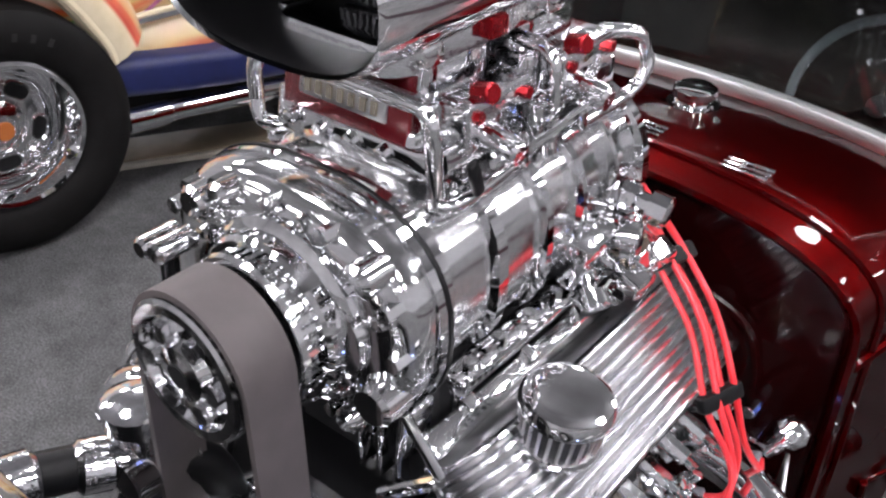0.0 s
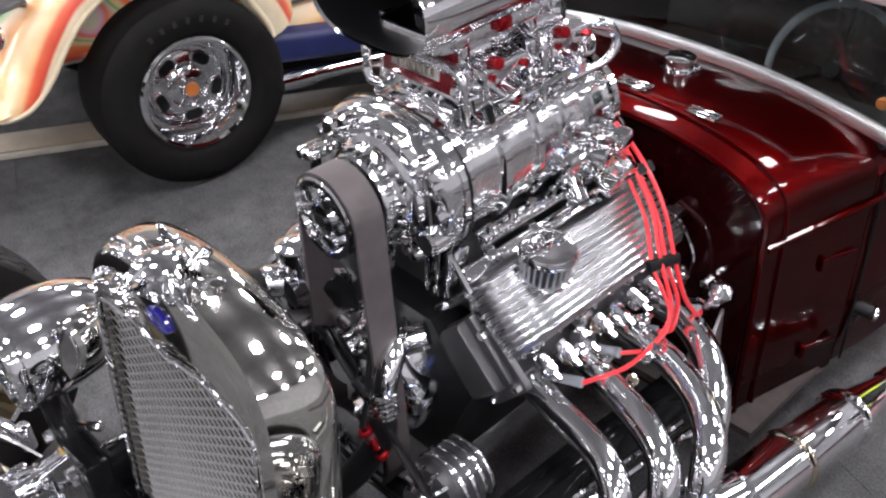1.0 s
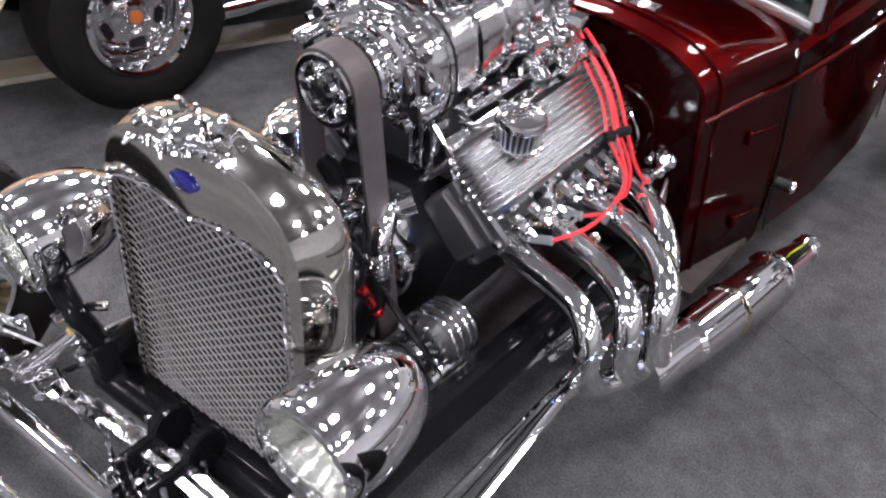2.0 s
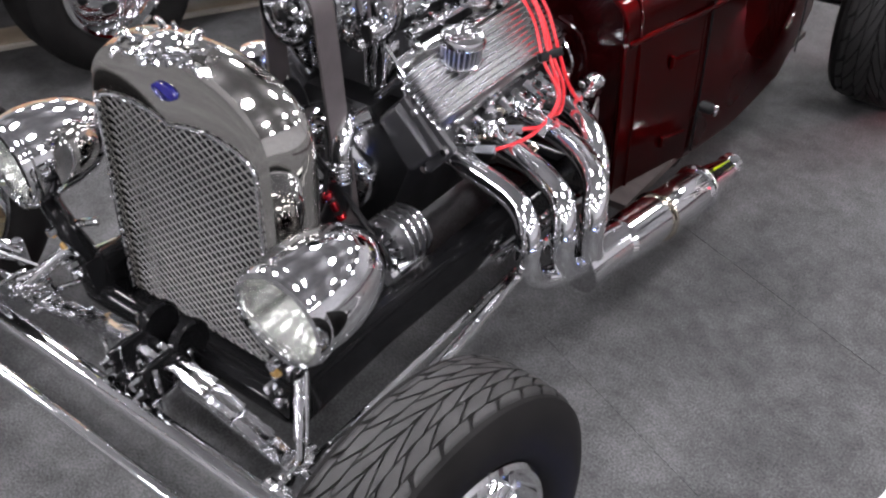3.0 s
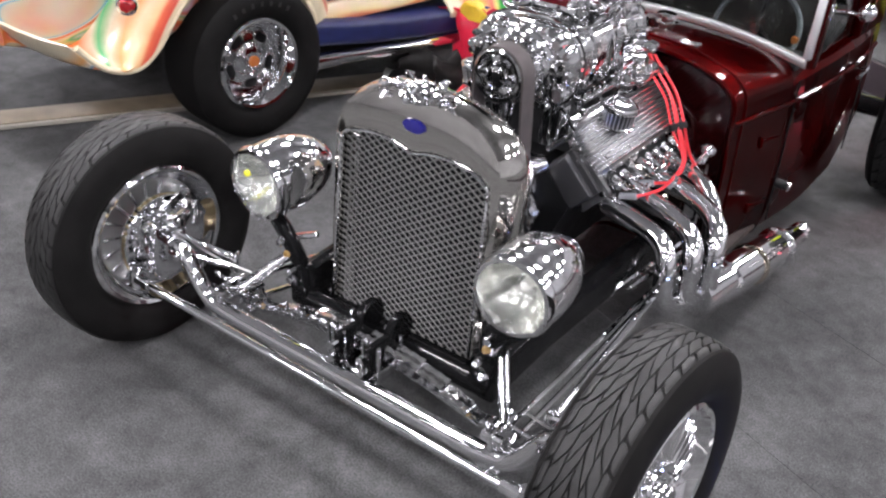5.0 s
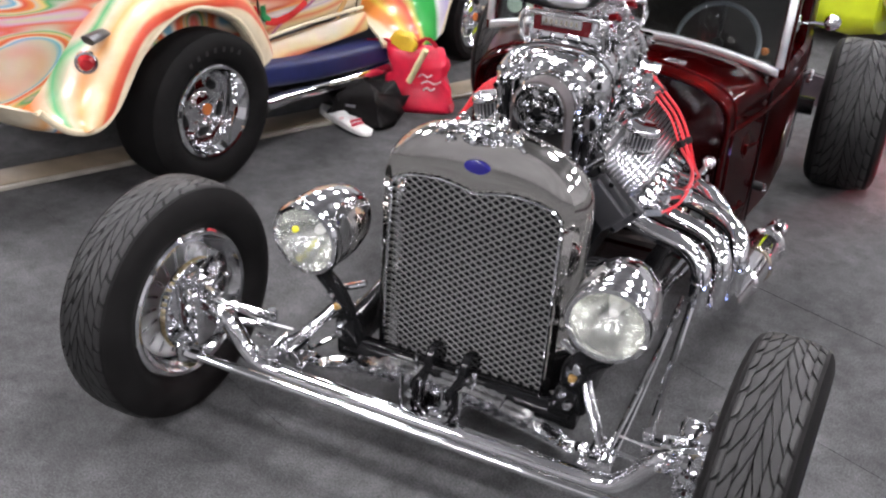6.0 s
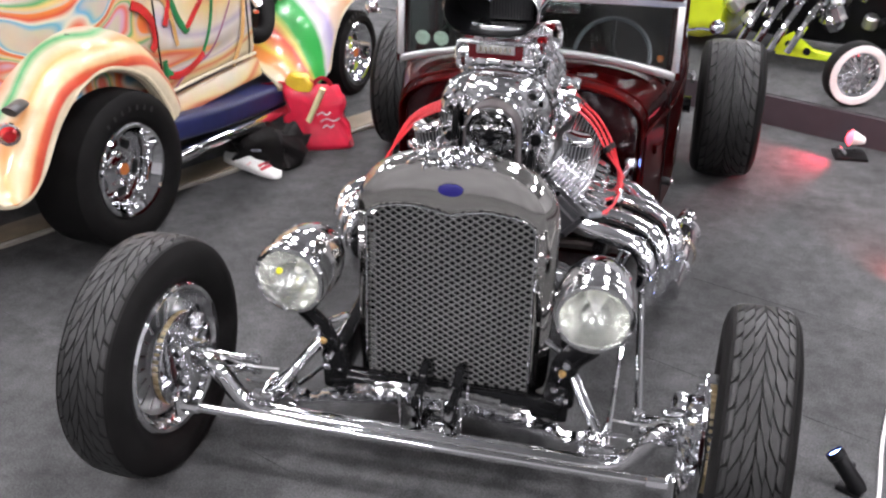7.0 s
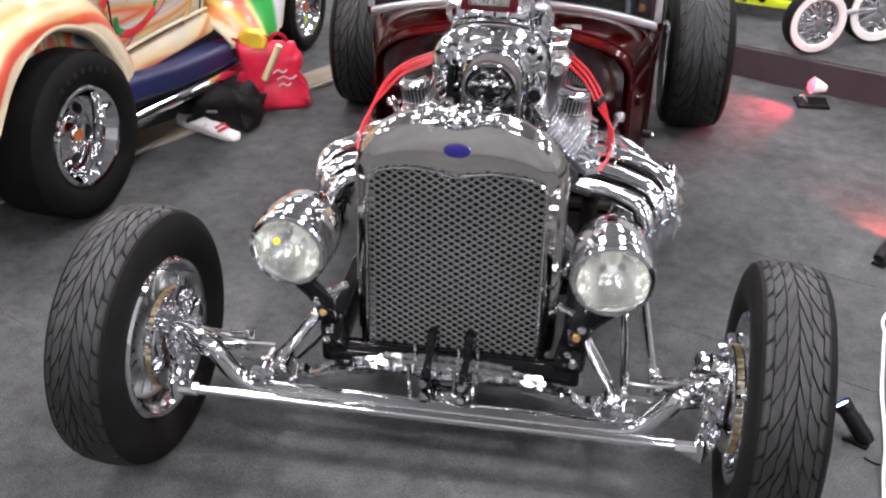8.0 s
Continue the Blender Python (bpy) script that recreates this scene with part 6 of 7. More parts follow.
    loft(bm, [[Vector((x, yb + a, sill(x) + b)) for a, b in rounded(0.024, 0.03, 0.006, 2)] for x in [half * (k - 12) / 12 for k in range(25)]])
    for a, b in (((-half, yt, zt), (half, yt, zt)), ((-half, yb, zb), (-half, yt, zt)), ((half, yb, zb), (half, yt, zt))):
        va, vb = Vector(a), Vector(b)
        m, l = axis(a, b)
        box(bm, ((va + vb) / 2)[:], (abs(vb.x - va.x) + 0.026, 0.022, 0.032) if abs(vb.x - va.x) > 0.1 else (0.026, 0.022, l), (0, 0, 0) if abs(vb.x - va.x) > 0.1 else (-8.1, 0, 0), 0.005)
    ws = part("windscreen_frame", bm, BRIGHTFRAME, rod, "polished windscreen frame")
    bm = bmesh.new()
    box(bm, (0, (yb + yt) / 2, (zb + zt) / 2), (2 * half, 0.004, zt - zb + 0.01), (-8.1, 0, 0))
    gl = part("windscreen_glass", bm, TINTED, ws, "dark-looking windscreen glass")
    gl.visible_shadow = False
    # cowl saddle that closes the gap below the frame
    bm = bmesh.new()
    loft(bm, [body_ring(1.424, 0.697, 0.794, 0.0)[5:-5], [Vector((v.x, 1.45, min(v.z, sill(v.x) - 0.014))) for v in body_ring(1.43, 0.697, 0.794, 0.0)[5:-5]]], (False, False), wrap=False)
    solid(bm, 0.005)
    part("cowl_saddle", bm, MAROON, cowl)
    for sx in (-1, 1):
        bm = bmesh.new()
        rings = []
        for t in (0, 0.5, 1):
            y, z = yb + 0.03 + (yt - yb) * t, zb - 0.03 + (zt - zb + 0.06) * t
            rings.append([Vector((sx * (half + 0.0 + a), y + b, z)) for a, b in rounded(0.045, 0.06, 0.014, 3)])
        loft(bm, rings)
        part("windscreen_post", bm, MAROON, rod, "candy maroon windscreen post")
        bm = bmesh.new()
        box(bm, (sx * 0.54, 2.1, 0.88), (0.045, 0.3, 0.36), (0, 0, 0), 0.015)
        part("rear_post", bm, MAROON, rod)
    bm = bmesh.new()
    rings = []
    for y, z, w, cr in ((1.45, 1.024, 0.535, 0.004), (1.455, 1.07, 0.55, 0.03), (1.5, 1.12, 0.55, 0.055), (1.7, 1.15, 0.55, 0.06), (2.0, 1.15, 0.55, 0.06), (2.25, 1.12, 0.53, 0.05), (2.32, 1.05, 0.51, 0.04)):
        ring = []
        for k in range(19):
            u = -1 + 2 * k / 18
            ring.append(Vector((w * u, y, z + cr * (1 - abs(u) ** 4) - cr)))
        rings.append(ring)
    rings.insert(0, [Vector((v.x, 1.462, v.z - 0.005)) for v in rings[0]])
    loft(bm, rings, (False, False), wrap=False)
    solid(bm, 0.02)
    part("roof", bm, MAROON, rod, "glossy candy maroon roof and visor")
    for sx in (-1, 1):
        bm = bmesh.new()
        box(bm, (sx * 0.543, 1.85, 1.055), (0.03, 0.75, 0.06), (0, 0, 0), 0.012)
        part("roof_rail", bm, MAROON, rod)
        bm = bmesh.new()
        box(bm, (sx * 0.53, 1.72, 0.88), (0.005, 0.48, 0.29))
        sg = part("side_glass", bm, TINTED, rod, "smoked side glass")
        sg.visible_shadow = False
    bm = bmesh.new()
    box(bm, (0, 2.26, 0.95), (0.6, 0.01, 0.16), (0, 0, 0), 0.004)
    part("rear_window", bm, TINTED, rod)
    # cabin: dashboard, steering wheel, seat, mirror, driving licence stickers as plain discs
    bm = bmesh.new()
    box(bm, (0, 1.53, 0.68), (1.0, 0.1, 0.12), (12, 0, 0), 0.02)
    part("dashboard", bm, DASH, rod)
    bm = bmesh.new()
    box(bm, (0, 2.05, 0.42), (0.98, 0.4, 0.2), (0, 0, 0), 0.05)
    box(bm, (0, 2.21, 0.66), (0.98, 0.12, 0.4), (-8, 0, 0), 0.04)
    part("bench_seat", bm, FABRIC, rod, "dark upholstered bench seat")
    sw = new("steering_wheel")
    sw.parent = rod
    sw.matrix_local = pose(0.28, 1.66, 0.745, 62, 0, 0)
    bm = bmesh.new()
    tube(bm, [(0.15 * math.cos(2 * math.pi * k / 24), 0.15 * math.sin(2 * math.pi * k / 24), 0) for k in range(24)], 0.009, 10, sub=2, closed=True)
    part("wheel_rim", bm, BOOT, sw, "grey steering wheel rim")
    for k in range(3):
        a = radians(90 + 120 * k)
        bm = bmesh.new()
        cyl(bm, (0, 0, -0.01), (0.147 * math.cos(a), 0.147 * math.sin(a), 0), 0.007, n=8)
        part("wheel_spoke", bm, SATIN, sw)
    bm = bmesh.new()
    lathe(bm, [(0, 0.016), (0.02, 0.012), (0.024, -0.01), (0.016, -0.03), (0.016, -0.25), (0, -0.25)], Matrix(), 20)
    part("column", bm, SATIN, sw)
    bm = bmesh.new()
    box(bm, (0.08, 1.5, 0.965), (0.16, 0.02, 0.045), (0, 0, 0), 0.012)
    part("rear_view_mirror", bm, CHROME, rod)
    for x in (-0.45, -0.375):
        bm = bmesh.new()
        lathe(bm, [(0, 0.0), (0.03, 0.0), (0.03, 0.003), (0, 0.003)], pose(x, 1.468, 0.822, 98, 0, 0), 20)
        part("screen_sticker", bm, STICKER, rod, "pale green round sticker")
    bm = bmesh.new()
    lathe(bm, [(0, 0.0), (0.014, 0.0), (0.012, 0.008), (0, 0.011)], pose(0.475, 1.475, 0.8, 98, 0, 0), 14)
    part("amber_lamp", bm, AMBER, rod, "small amber lamp behind the screen")
    # fuel filler and vents on the cowl top
    bm = bmesh.new()
    lathe(bm, [(0, 0.03), (0.028, 0.03), (0.034, 0.026), (0.035, 0.016), (0.03, 0.014), (0.03, 0.004), (0.042, 0.002), (0.042, -0.01), (0, -0.01)], Matrix.Translation((0.08, 1.35, 0.8)), 28)
    part("fuel_filler_cap", bm, CHROME, rod, "chrome fuel filler cap")
    for x, w in ((0.06, 0.08), (0.23, 0.07)):
        for k in range(3):
            bm = bmesh.new()
            box(bm, (x, 1.2 + 0.014 * k, 0.806 - 0.25 * abs(x) ** 2), (w, 0.007, 0.008), (0, 0, 0), 0.002)
            part("cowl_louvre", bm, CHROME, cowl, "small chrome louvre")


cab()


# ---- the painted car beside it ----
def painted_car():
    car = thing("airbrushed_car", "cream street rod airbrushed with orange, red and green ribbons", "car")
    ang = math.atan2(0.26, 1.95)
    car.matrix_basis = pose(-1.6, 1.115, 0, 0, 0, -math.degrees(ang)) @ Matrix.Scale(1.02, 4)
    # local axes: y runs along the car, +x is the side that faces the hot rod
    def ow(y, r, w, rim, x=0.02, side=1):
        h = new("wheel")
        h.parent = car
        h.matrix_local = Matrix.Translation((-0.65 + side * (0.65 - w / 2 + x), y, r)) @ Matrix.Rotation(radians(90 * side), 4, "Y")
        tagged(h, "fat black tyre on a deep chrome slotted wheel")
        part("tyre", tyre_mesh(r, w, rim), RUBBER, h)
        for k in range(7):
            a = radians(148 + 10 * k)
            bm = bmesh.new()
            box(bm, ((rim + 0.075) * math.cos(a), (rim + 0.075) * math.sin(a), w / 2 - 0.001), (0.02, 0.013, 0.003), (0, 0, math.degrees(a)))
            part("sidewall_bar", bm, TREAD, h, "faint raised bar on the sidewall")
        spoked_rim(h, rim, w * 0.9, 5, 0.03, "slot")
        bm = bmesh.new()
        lathe(bm, [(0, 0.072), (0.024, 0.07), (0.028, 0.05), (0, 0.05)], Matrix(), 16)
        part("hub_badge", bm, AMBER, h, "orange hub badge")
        bm = bmesh.new()
        lathe(bm, [(0.13, -0.02), (0.132, 0.0), (0.14, 0.012), (0.15, 0.0), (0.15, -0.02)], Matrix(), 48, close=True)
        part("inner_step", bm, CHROME, h)
        return h
    ow(-0.05, 0.33, 0.265, 0.183, 0.05)
    ow(2.05, 0.25, 0.19, 0.165, 0.0)
    ow(0.0, 0.315, 0.265, 0.19, 0.02, -1)
    ow(2.05, 0.25, 0.19, 0.165, 0.0, -1)

    def flipped(bm, on):
        if on:
            for v in bm.verts:
                v.co.x = -1.3 - v.co.x
        return bm

    def sheet(lip, centre, section, thick):
        bm = bmesh.new()
        rings = []
        for y, z in lip:
            d = Vector((y - centre[0], z - centre[1])).normalized()
            rings.append([Vector((x, y + d.x * o, z + d.y * o)) for x, o in section])
        loft(bm, rings, (False, False), wrap=False)
        solid(bm, thick)
        return bm
    # rear fender: the lip sweeps over the tyre and flares out to a tail
    lip = [(p.x, p.y) for p in curve_points([(0.255, 0.44, 0), (0.235, 0.51, 0), (0.125, 0.67, 0), (-0.06, 0.757, 0), (-0.21, 0.745, 0), (-0.368, 0.648, 0), (-0.5, 0.49, 0), (-0.6, 0.43, 0), (-0.72, 0.46, 0), (-0.82, 0.56, 0)], 4)]
    bm = sheet(lip, (-0.12, 0.3), ((-0.02, -0.012), (0.0, -0.008), (0.012, 0.006), (0.014, 0.03), (0.0, 0.07), (-0.05, 0.115), (-0.12, 0.145), (-0.22, 0.165), (-0.36, 0.17)), 0.01)
    part("rear_fender", flipped(bm.copy(), True), FENDER_ART, car, "cream fender with airbrushed red and orange ribbons")
    fen = part("rear_fender", bm, FENDER_ART, car, "cream fender with airbrushed red and orange ribbons")
    bm = bmesh.new()
    tube(bm, [(0.012, y, z) for y, z in lip], 0.013, 8, sub=1)
    part("fender_bead", bm, CREAM_PAINT, fen)
    # front fender, trailing down to the running board
    arch = [(p.x, p.y) for p in curve_points([(1.1, 0.31, 0), (1.3, 0.27, 0), (1.5, 0.235, 0), (1.62, 0.26, 0), (1.68, 0.38, 0), (1.76, 0.49, 0), (1.88, 0.565, 0), (2.04, 0.59, 0), (2.18, 0.55, 0), (2.3, 0.44, 0)], 4)]
    bm = bmesh.new()
    rings = []
    for y, z in arch:
        up = 0.16 + 0.1 * max(0.0, 1 - abs(y - 1.65) / 0.5)
        back = 0.3 * max(0.0, min(1.0, (2.05 - y) / 0.5)) * (1 if y > 1.45 else max(0.0, (y - 1.1) / 0.35))
        rings.append([Vector((x, y - back * f, z + up * g)) for x, f, g in ((0.0, 0, -0.06), (0.02, 0.0, 0.0), (0.02, 0.1, 0.1), (-0.01, 0.35, 0.35), (-0.08, 0.7, 0.7), (-0.2, 1.0, 0.95), (-0.36, 1.15, 1.05))])
    loft(bm, rings, (False, False), wrap=False)
    solid(bm, 0.01)
    part("front_fender", flipped(bm.copy(), True), RAINBOW, car, "front fender with rainbow stripes")
    ff = part("front_fender", bm, RAINBOW, car, "front fender with rainbow stripes")
    bm = bmesh.new()
    tube(bm, [(0.016, y, z) for y, z in arch[12:]], 0.01, 8, sub=1)
    part("fender_bead", bm, CREAM_PAINT, ff)
    # body tub
    bm = bmesh.new()
    rings = []
    for y, w, lo, hi in ((-0.95, 0.36, 0.5, 0.74), (-0.8, 0.43, 0.47, 0.9), (-0.55, 0.49, 0.45, 1.04), (-0.3, 0.53, 0.45, 1.13), (0.1, 0.565, 0.47, 1.18), (0.6, 0.58, 0.48, 1.2), (1.06, 0.57, 0.47, 1.18)):
        rings.append([Vector((-0.65 + x * w / 0.5, y, (lo + hi) / 2 + z * (hi - lo))) for x, z in rounded(1.0, 1.0, 0.1, 4)])
    loft(bm, rings)
    tub = part("body_tub", bm, AIRBRUSH, car, "cream body airbrushed with flowing ribbons")
    # painted ribbons on the door, a hair proud of the panel
    def ribbon(pts, mat, width=0.017):
        bm = bmesh.new()
        tube(bm, [(-0.065, y, z) for y, z in pts], width, 8, sub=6, flat=1.0)
        for v in bm.verts:
            v.co.x = -0.068 + (v.co.x + 0.065) * 0.12
        part("painted_ribbon", bm, mat, tub, "painted ribbon on the door")
    ribbon(((0.39, 0.8), (0.42, 0.86), (0.44, 0.95), (0.43, 1.05)), RIB_RED)
    ribbon(((0.44, 0.92), (0.48, 0.82), (0.525, 0.752), (0.55, 0.76)), RIB_GREEN)
    ribbon(((0.535, 0.755), (0.6, 0.81), (0.67, 0.87), (0.7, 0.96), (0.69, 1.05)), RIB_RED)
    ribbon(((0.36, 0.66), (0.365, 0.61), (0.4, 0.585)), RIB_GREEN)
    ribbon(((0.375, 0.59), (0.45, 0.572), (0.55, 0.585), (0.64, 0.62)), RIB_RED)
    ribbon(((0.63, 0.62), (0.69, 0.7), (0.73, 0.8), (0.745, 0.92)), RIB_GREEN, 0.011)
    ribbon(((0.2, 0.93), (0.26, 0.9), (0.31, 0.84), (0.32, 0.76), (0.29, 0.72)), RIB_RED, 0.02)
    ribbon(((0.3, 0.66), (0.32, 0.62), (0.3, 0.57), (0.33, 0.54)), RIB_RED, 0.016)
    ribbon(((0.36, 0.5), (0.5, 0.57), (0.7, 0.62), (0.86, 0.78), (0.94, 0.92)), RIB_PLUM, 0.006)
    ribbon(((0.16, 1.0), (0.3, 0.98), (0.42, 0.88), (0.46, 0.7)), RIB_TAN, 0.012)
    ribbon(((0.85, 0.5), (0.95, 0.62), (0.99, 0.8), (1.0, 1.0)), RIB_TAN, 0.016)
    for y in (0.33, 1.01):
        bm = bmesh.new()
        tube(bm, [(-0.083, y, 0.49), (-0.068, y, 0.6), (-0.068, y, 0.95)], 0.004, 6)
        part("door_gap", bm, SATIN, tub)
    bm = bmesh.new()
    tube(bm, [(-0.07, 0.28, 0.515), (-0.066, 0.65, 0.52), (-0.07, 1.05, 0.51)], 0.009, 8)
    part("body_bead", bm, CREAM_PAINT, tub)
    bm = bmesh.new()
    box(bm, (-0.105, 0.68, 0.425), (0.06, 0.86, 0.1), (0, -14, 0), 0.02)
    part("splash_apron", bm, AIRBRUSH, car, "airbrushed cream splash apron")
    # open bay with a dark engine, black pipes and bright fittings
    bm = bmesh.new()
    box(bm, (-0.5, 1.5, 0.62), (0.5, 0.8, 0.4), (0, 0, 0), 0.05)
    part("engine", bm, SATIN, car, "dark engine in an open bay")
    for k in range(5):
        bm = bmesh.new()
        cyl(bm, (-0.26, 1.18 + 0.12 * k, 0.74 + 0.02 * (k % 2)), (-0.17, 1.16 + 0.12 * k, 0.66), 0.04, n=14, bevel=0.008)
        part("bay_pipe", bm, SATIN if k % 2 == 0 else CAST, car)
    bm = bmesh.new()
    tube(bm, [(-0.15, 1.08, 0.6), (-0.1, 1.14, 0.57), (-0.1, 1.22, 0.6), (-0.16, 1.34, 0.68)], 0.04, 12)
    part("bay_hose", bm, RUBBER, car, "black flexible pipe")
    for k in range(6):
        bm = bmesh.new()
        box(bm, (-0.2, 1.12 + 0.1 * k, 0.84 + 0.03 * (k % 3)), (0.06, 0.05, 0.05), (20 * k, 15, 30 * k), 0.012)
        part("bay_fitting", bm, CAST, car)
    bm = bmesh.new()
    box(bm, (-0.55, 2.1, 0.66), (0.62, 0.7, 0.3), (0, 0, 0), 0.1)
    part("nose", bm, AIRBRUSH, car)
    # navy running board with a chrome side pipe below
    bm = bmesh.new()
    rings = []
    for y, z, xo in ((0.24, 0.44, 0.0), (0.4, 0.415, 0.01), (0.6, 0.385, 0.015), (0.9, 0.35, 0.015), (1.2, 0.325, 0.01), (1.5, 0.31, 0.0)):
        rings.append([Vector((xo - 0.13 + a, y, z - 0.055 + b)) for a, b in rounded(0.26, 0.11, 0.03, 4)])
    loft(bm, rings)
    part("running_board", flipped(bm.copy(), True), NAVY, car, "navy blue padded running board")
    rb = part("running_board", bm, NAVY, car, "navy blue padded running board")
    bm = bmesh.new()
    tube(bm, [(-0.02, 0.29, 0.255), (-0.01, 0.6, 0.23), (-0.005, 0.95, 0.2), (-0.01, 1.5, 0.18)], 0.03, 12)
    sp = part("side_pipe", bm, CHROME, rb, "chrome side pipe")
    bm = bmesh.new()
    cyl(bm, (-0.012, 0.26, 0.257), (-0.012, 0.4, 0.247), 0.036, n=16, bevel=0.006)
    part("pipe_tip", bm, CHROME, sp)
    bm = bmesh.new()
    box(bm, (-0.35, 1.0, 0.22), (0.4, 2.0, 0.08), (0, 0, 0), 0.01)
    part("chassis", bm, SATIN, car)
    # tail lamp
    bm = bmesh.new()
    lathe(bm, [(0, 0.035), (0.02, 0.031), (0.03, 0.014), (0.032, 0.0), (0, -0.06)], pose(0.005, -0.6, 0.675, 0, 90, -40), 24)
    tl = part("tail_lamp", bm, REDLENS, car, "red glass tail lamp in a chrome ring")
    bm = bmesh.new()
    lathe(bm, [(0.03, -0.012), (0.04, -0.01), (0.039, 0.008), (0.032, 0.01)], pose(0.005, -0.6, 0.675, 0, 90, -40), 24, close=True)
    part("lamp_ring", bm, CHROME, tl)
    bm = bmesh.new()
    tube(bm, [(-0.06, -0.49, 0.73), (-0.01, -0.5, 0.755), (0.02, -0.55, 0.76), (0.03, -0.6, 0.757)], (0.022, 0.03), 10, flat=0.5)
    part("fender_lamp", bm, GUNMETAL, car, "dark teardrop lamp on the fender")
    bm = bmesh.new()
    lathe(bm, [(0, 0.012), (0.04, 0.01), (0.055, 0.0), (0, -0.01)], Matrix.Translation((-0.09, -0.12, 0.892)) @ Matrix.Rotation(radians(18), 4, "Y") @ Matrix.Diagonal((0.45, 1.1, 1, 1)), 24)
    part("fender_badge", bm, GUNMETAL, car, "dark oval marker on the fender")
    return car


def rainbow_material():
    m = bpy.data.materials.new("rainbow_stripe_paint")
    m.use_nodes = True
    nt = m.node_tree
    b = nt.nodes["Principled BSDF"]
    b.inputs["Roughness"].default_value = 0.35
    b.inputs["Coat Weight"].default_value = 0.5
    b.inputs["Coat Roughness"].default_value = 0.12
    tc = nt.nodes.new("ShaderNodeTexCoord")
    sp = nt.nodes.new("ShaderNodeSeparateXYZ")
    nz = nt.nodes.new("ShaderNodeTexNoise")
    nz.inputs["Scale"].default_value = 2.0
    ad = nt.nodes.new("ShaderNodeMath")
    ad.operation = "MULTIPLY_ADD"
    ad.inputs[1].default_value = 0.16
    mr = nt.nodes.new("ShaderNodeMapRange")
    mr.inputs["From Min"].default_value, mr.inputs["From Max"].default_value = 1.15, 2.15
    r = nt.nodes.new("ShaderNodeValToRGB")
    el = r.color_ramp.elements
    el[0].position, el[0].color = 0.0, (0.6, 0.55, 0.42, 1)
    el[1].position, el[1].color = 1.0, (0.72, 0.6, 0.42, 1)
    for p, c in ((0.1, (0.62, 0.5, 0.3, 1)), (0.14, (0.65, 0.2, 0.02, 1)), (0.2, (0.68, 0.22, 0.02, 1)), (0.24, (0.7, 0.5, 0.05, 1)), (0.29, (0.65, 0.2, 0.03, 1)), (0.34, (0.6, 0.07, 0.03, 1)), (0.37, (0.6, 0.55, 0.1, 1)), (0.4, (0.02, 0.34, 0.05, 1)), (0.5, (0.03, 0.38, 0.07, 1)), (0.53, (0.68, 0.66, 0.68, 1)), (0.6, (0.42, 0.36, 0.6, 1)), (0.65, (0.66, 0.55, 0.45, 1)), (0.85, (0.6, 0.3, 0.16, 1))):
        e = el.new(p)
        e.color = c
    nt.links.new(tc.outputs["Object"], sp.inputs[0])
    nt.links.new(tc.outputs["Object"], nz.inputs["Vector"])
    nt.links.new(nz.outputs["Fac"], ad.inputs[0])
    nt.links.new(sp.outputs["Y"], ad.inputs[2])
    nt.links.new(ad.outputs[0], mr.inputs["Value"])
    nt.links.new(mr.outputs["Result"], r.inputs["Fac"])
    nt.links.new(r.outputs["Color"], b.inputs["Base Color"])
    return m


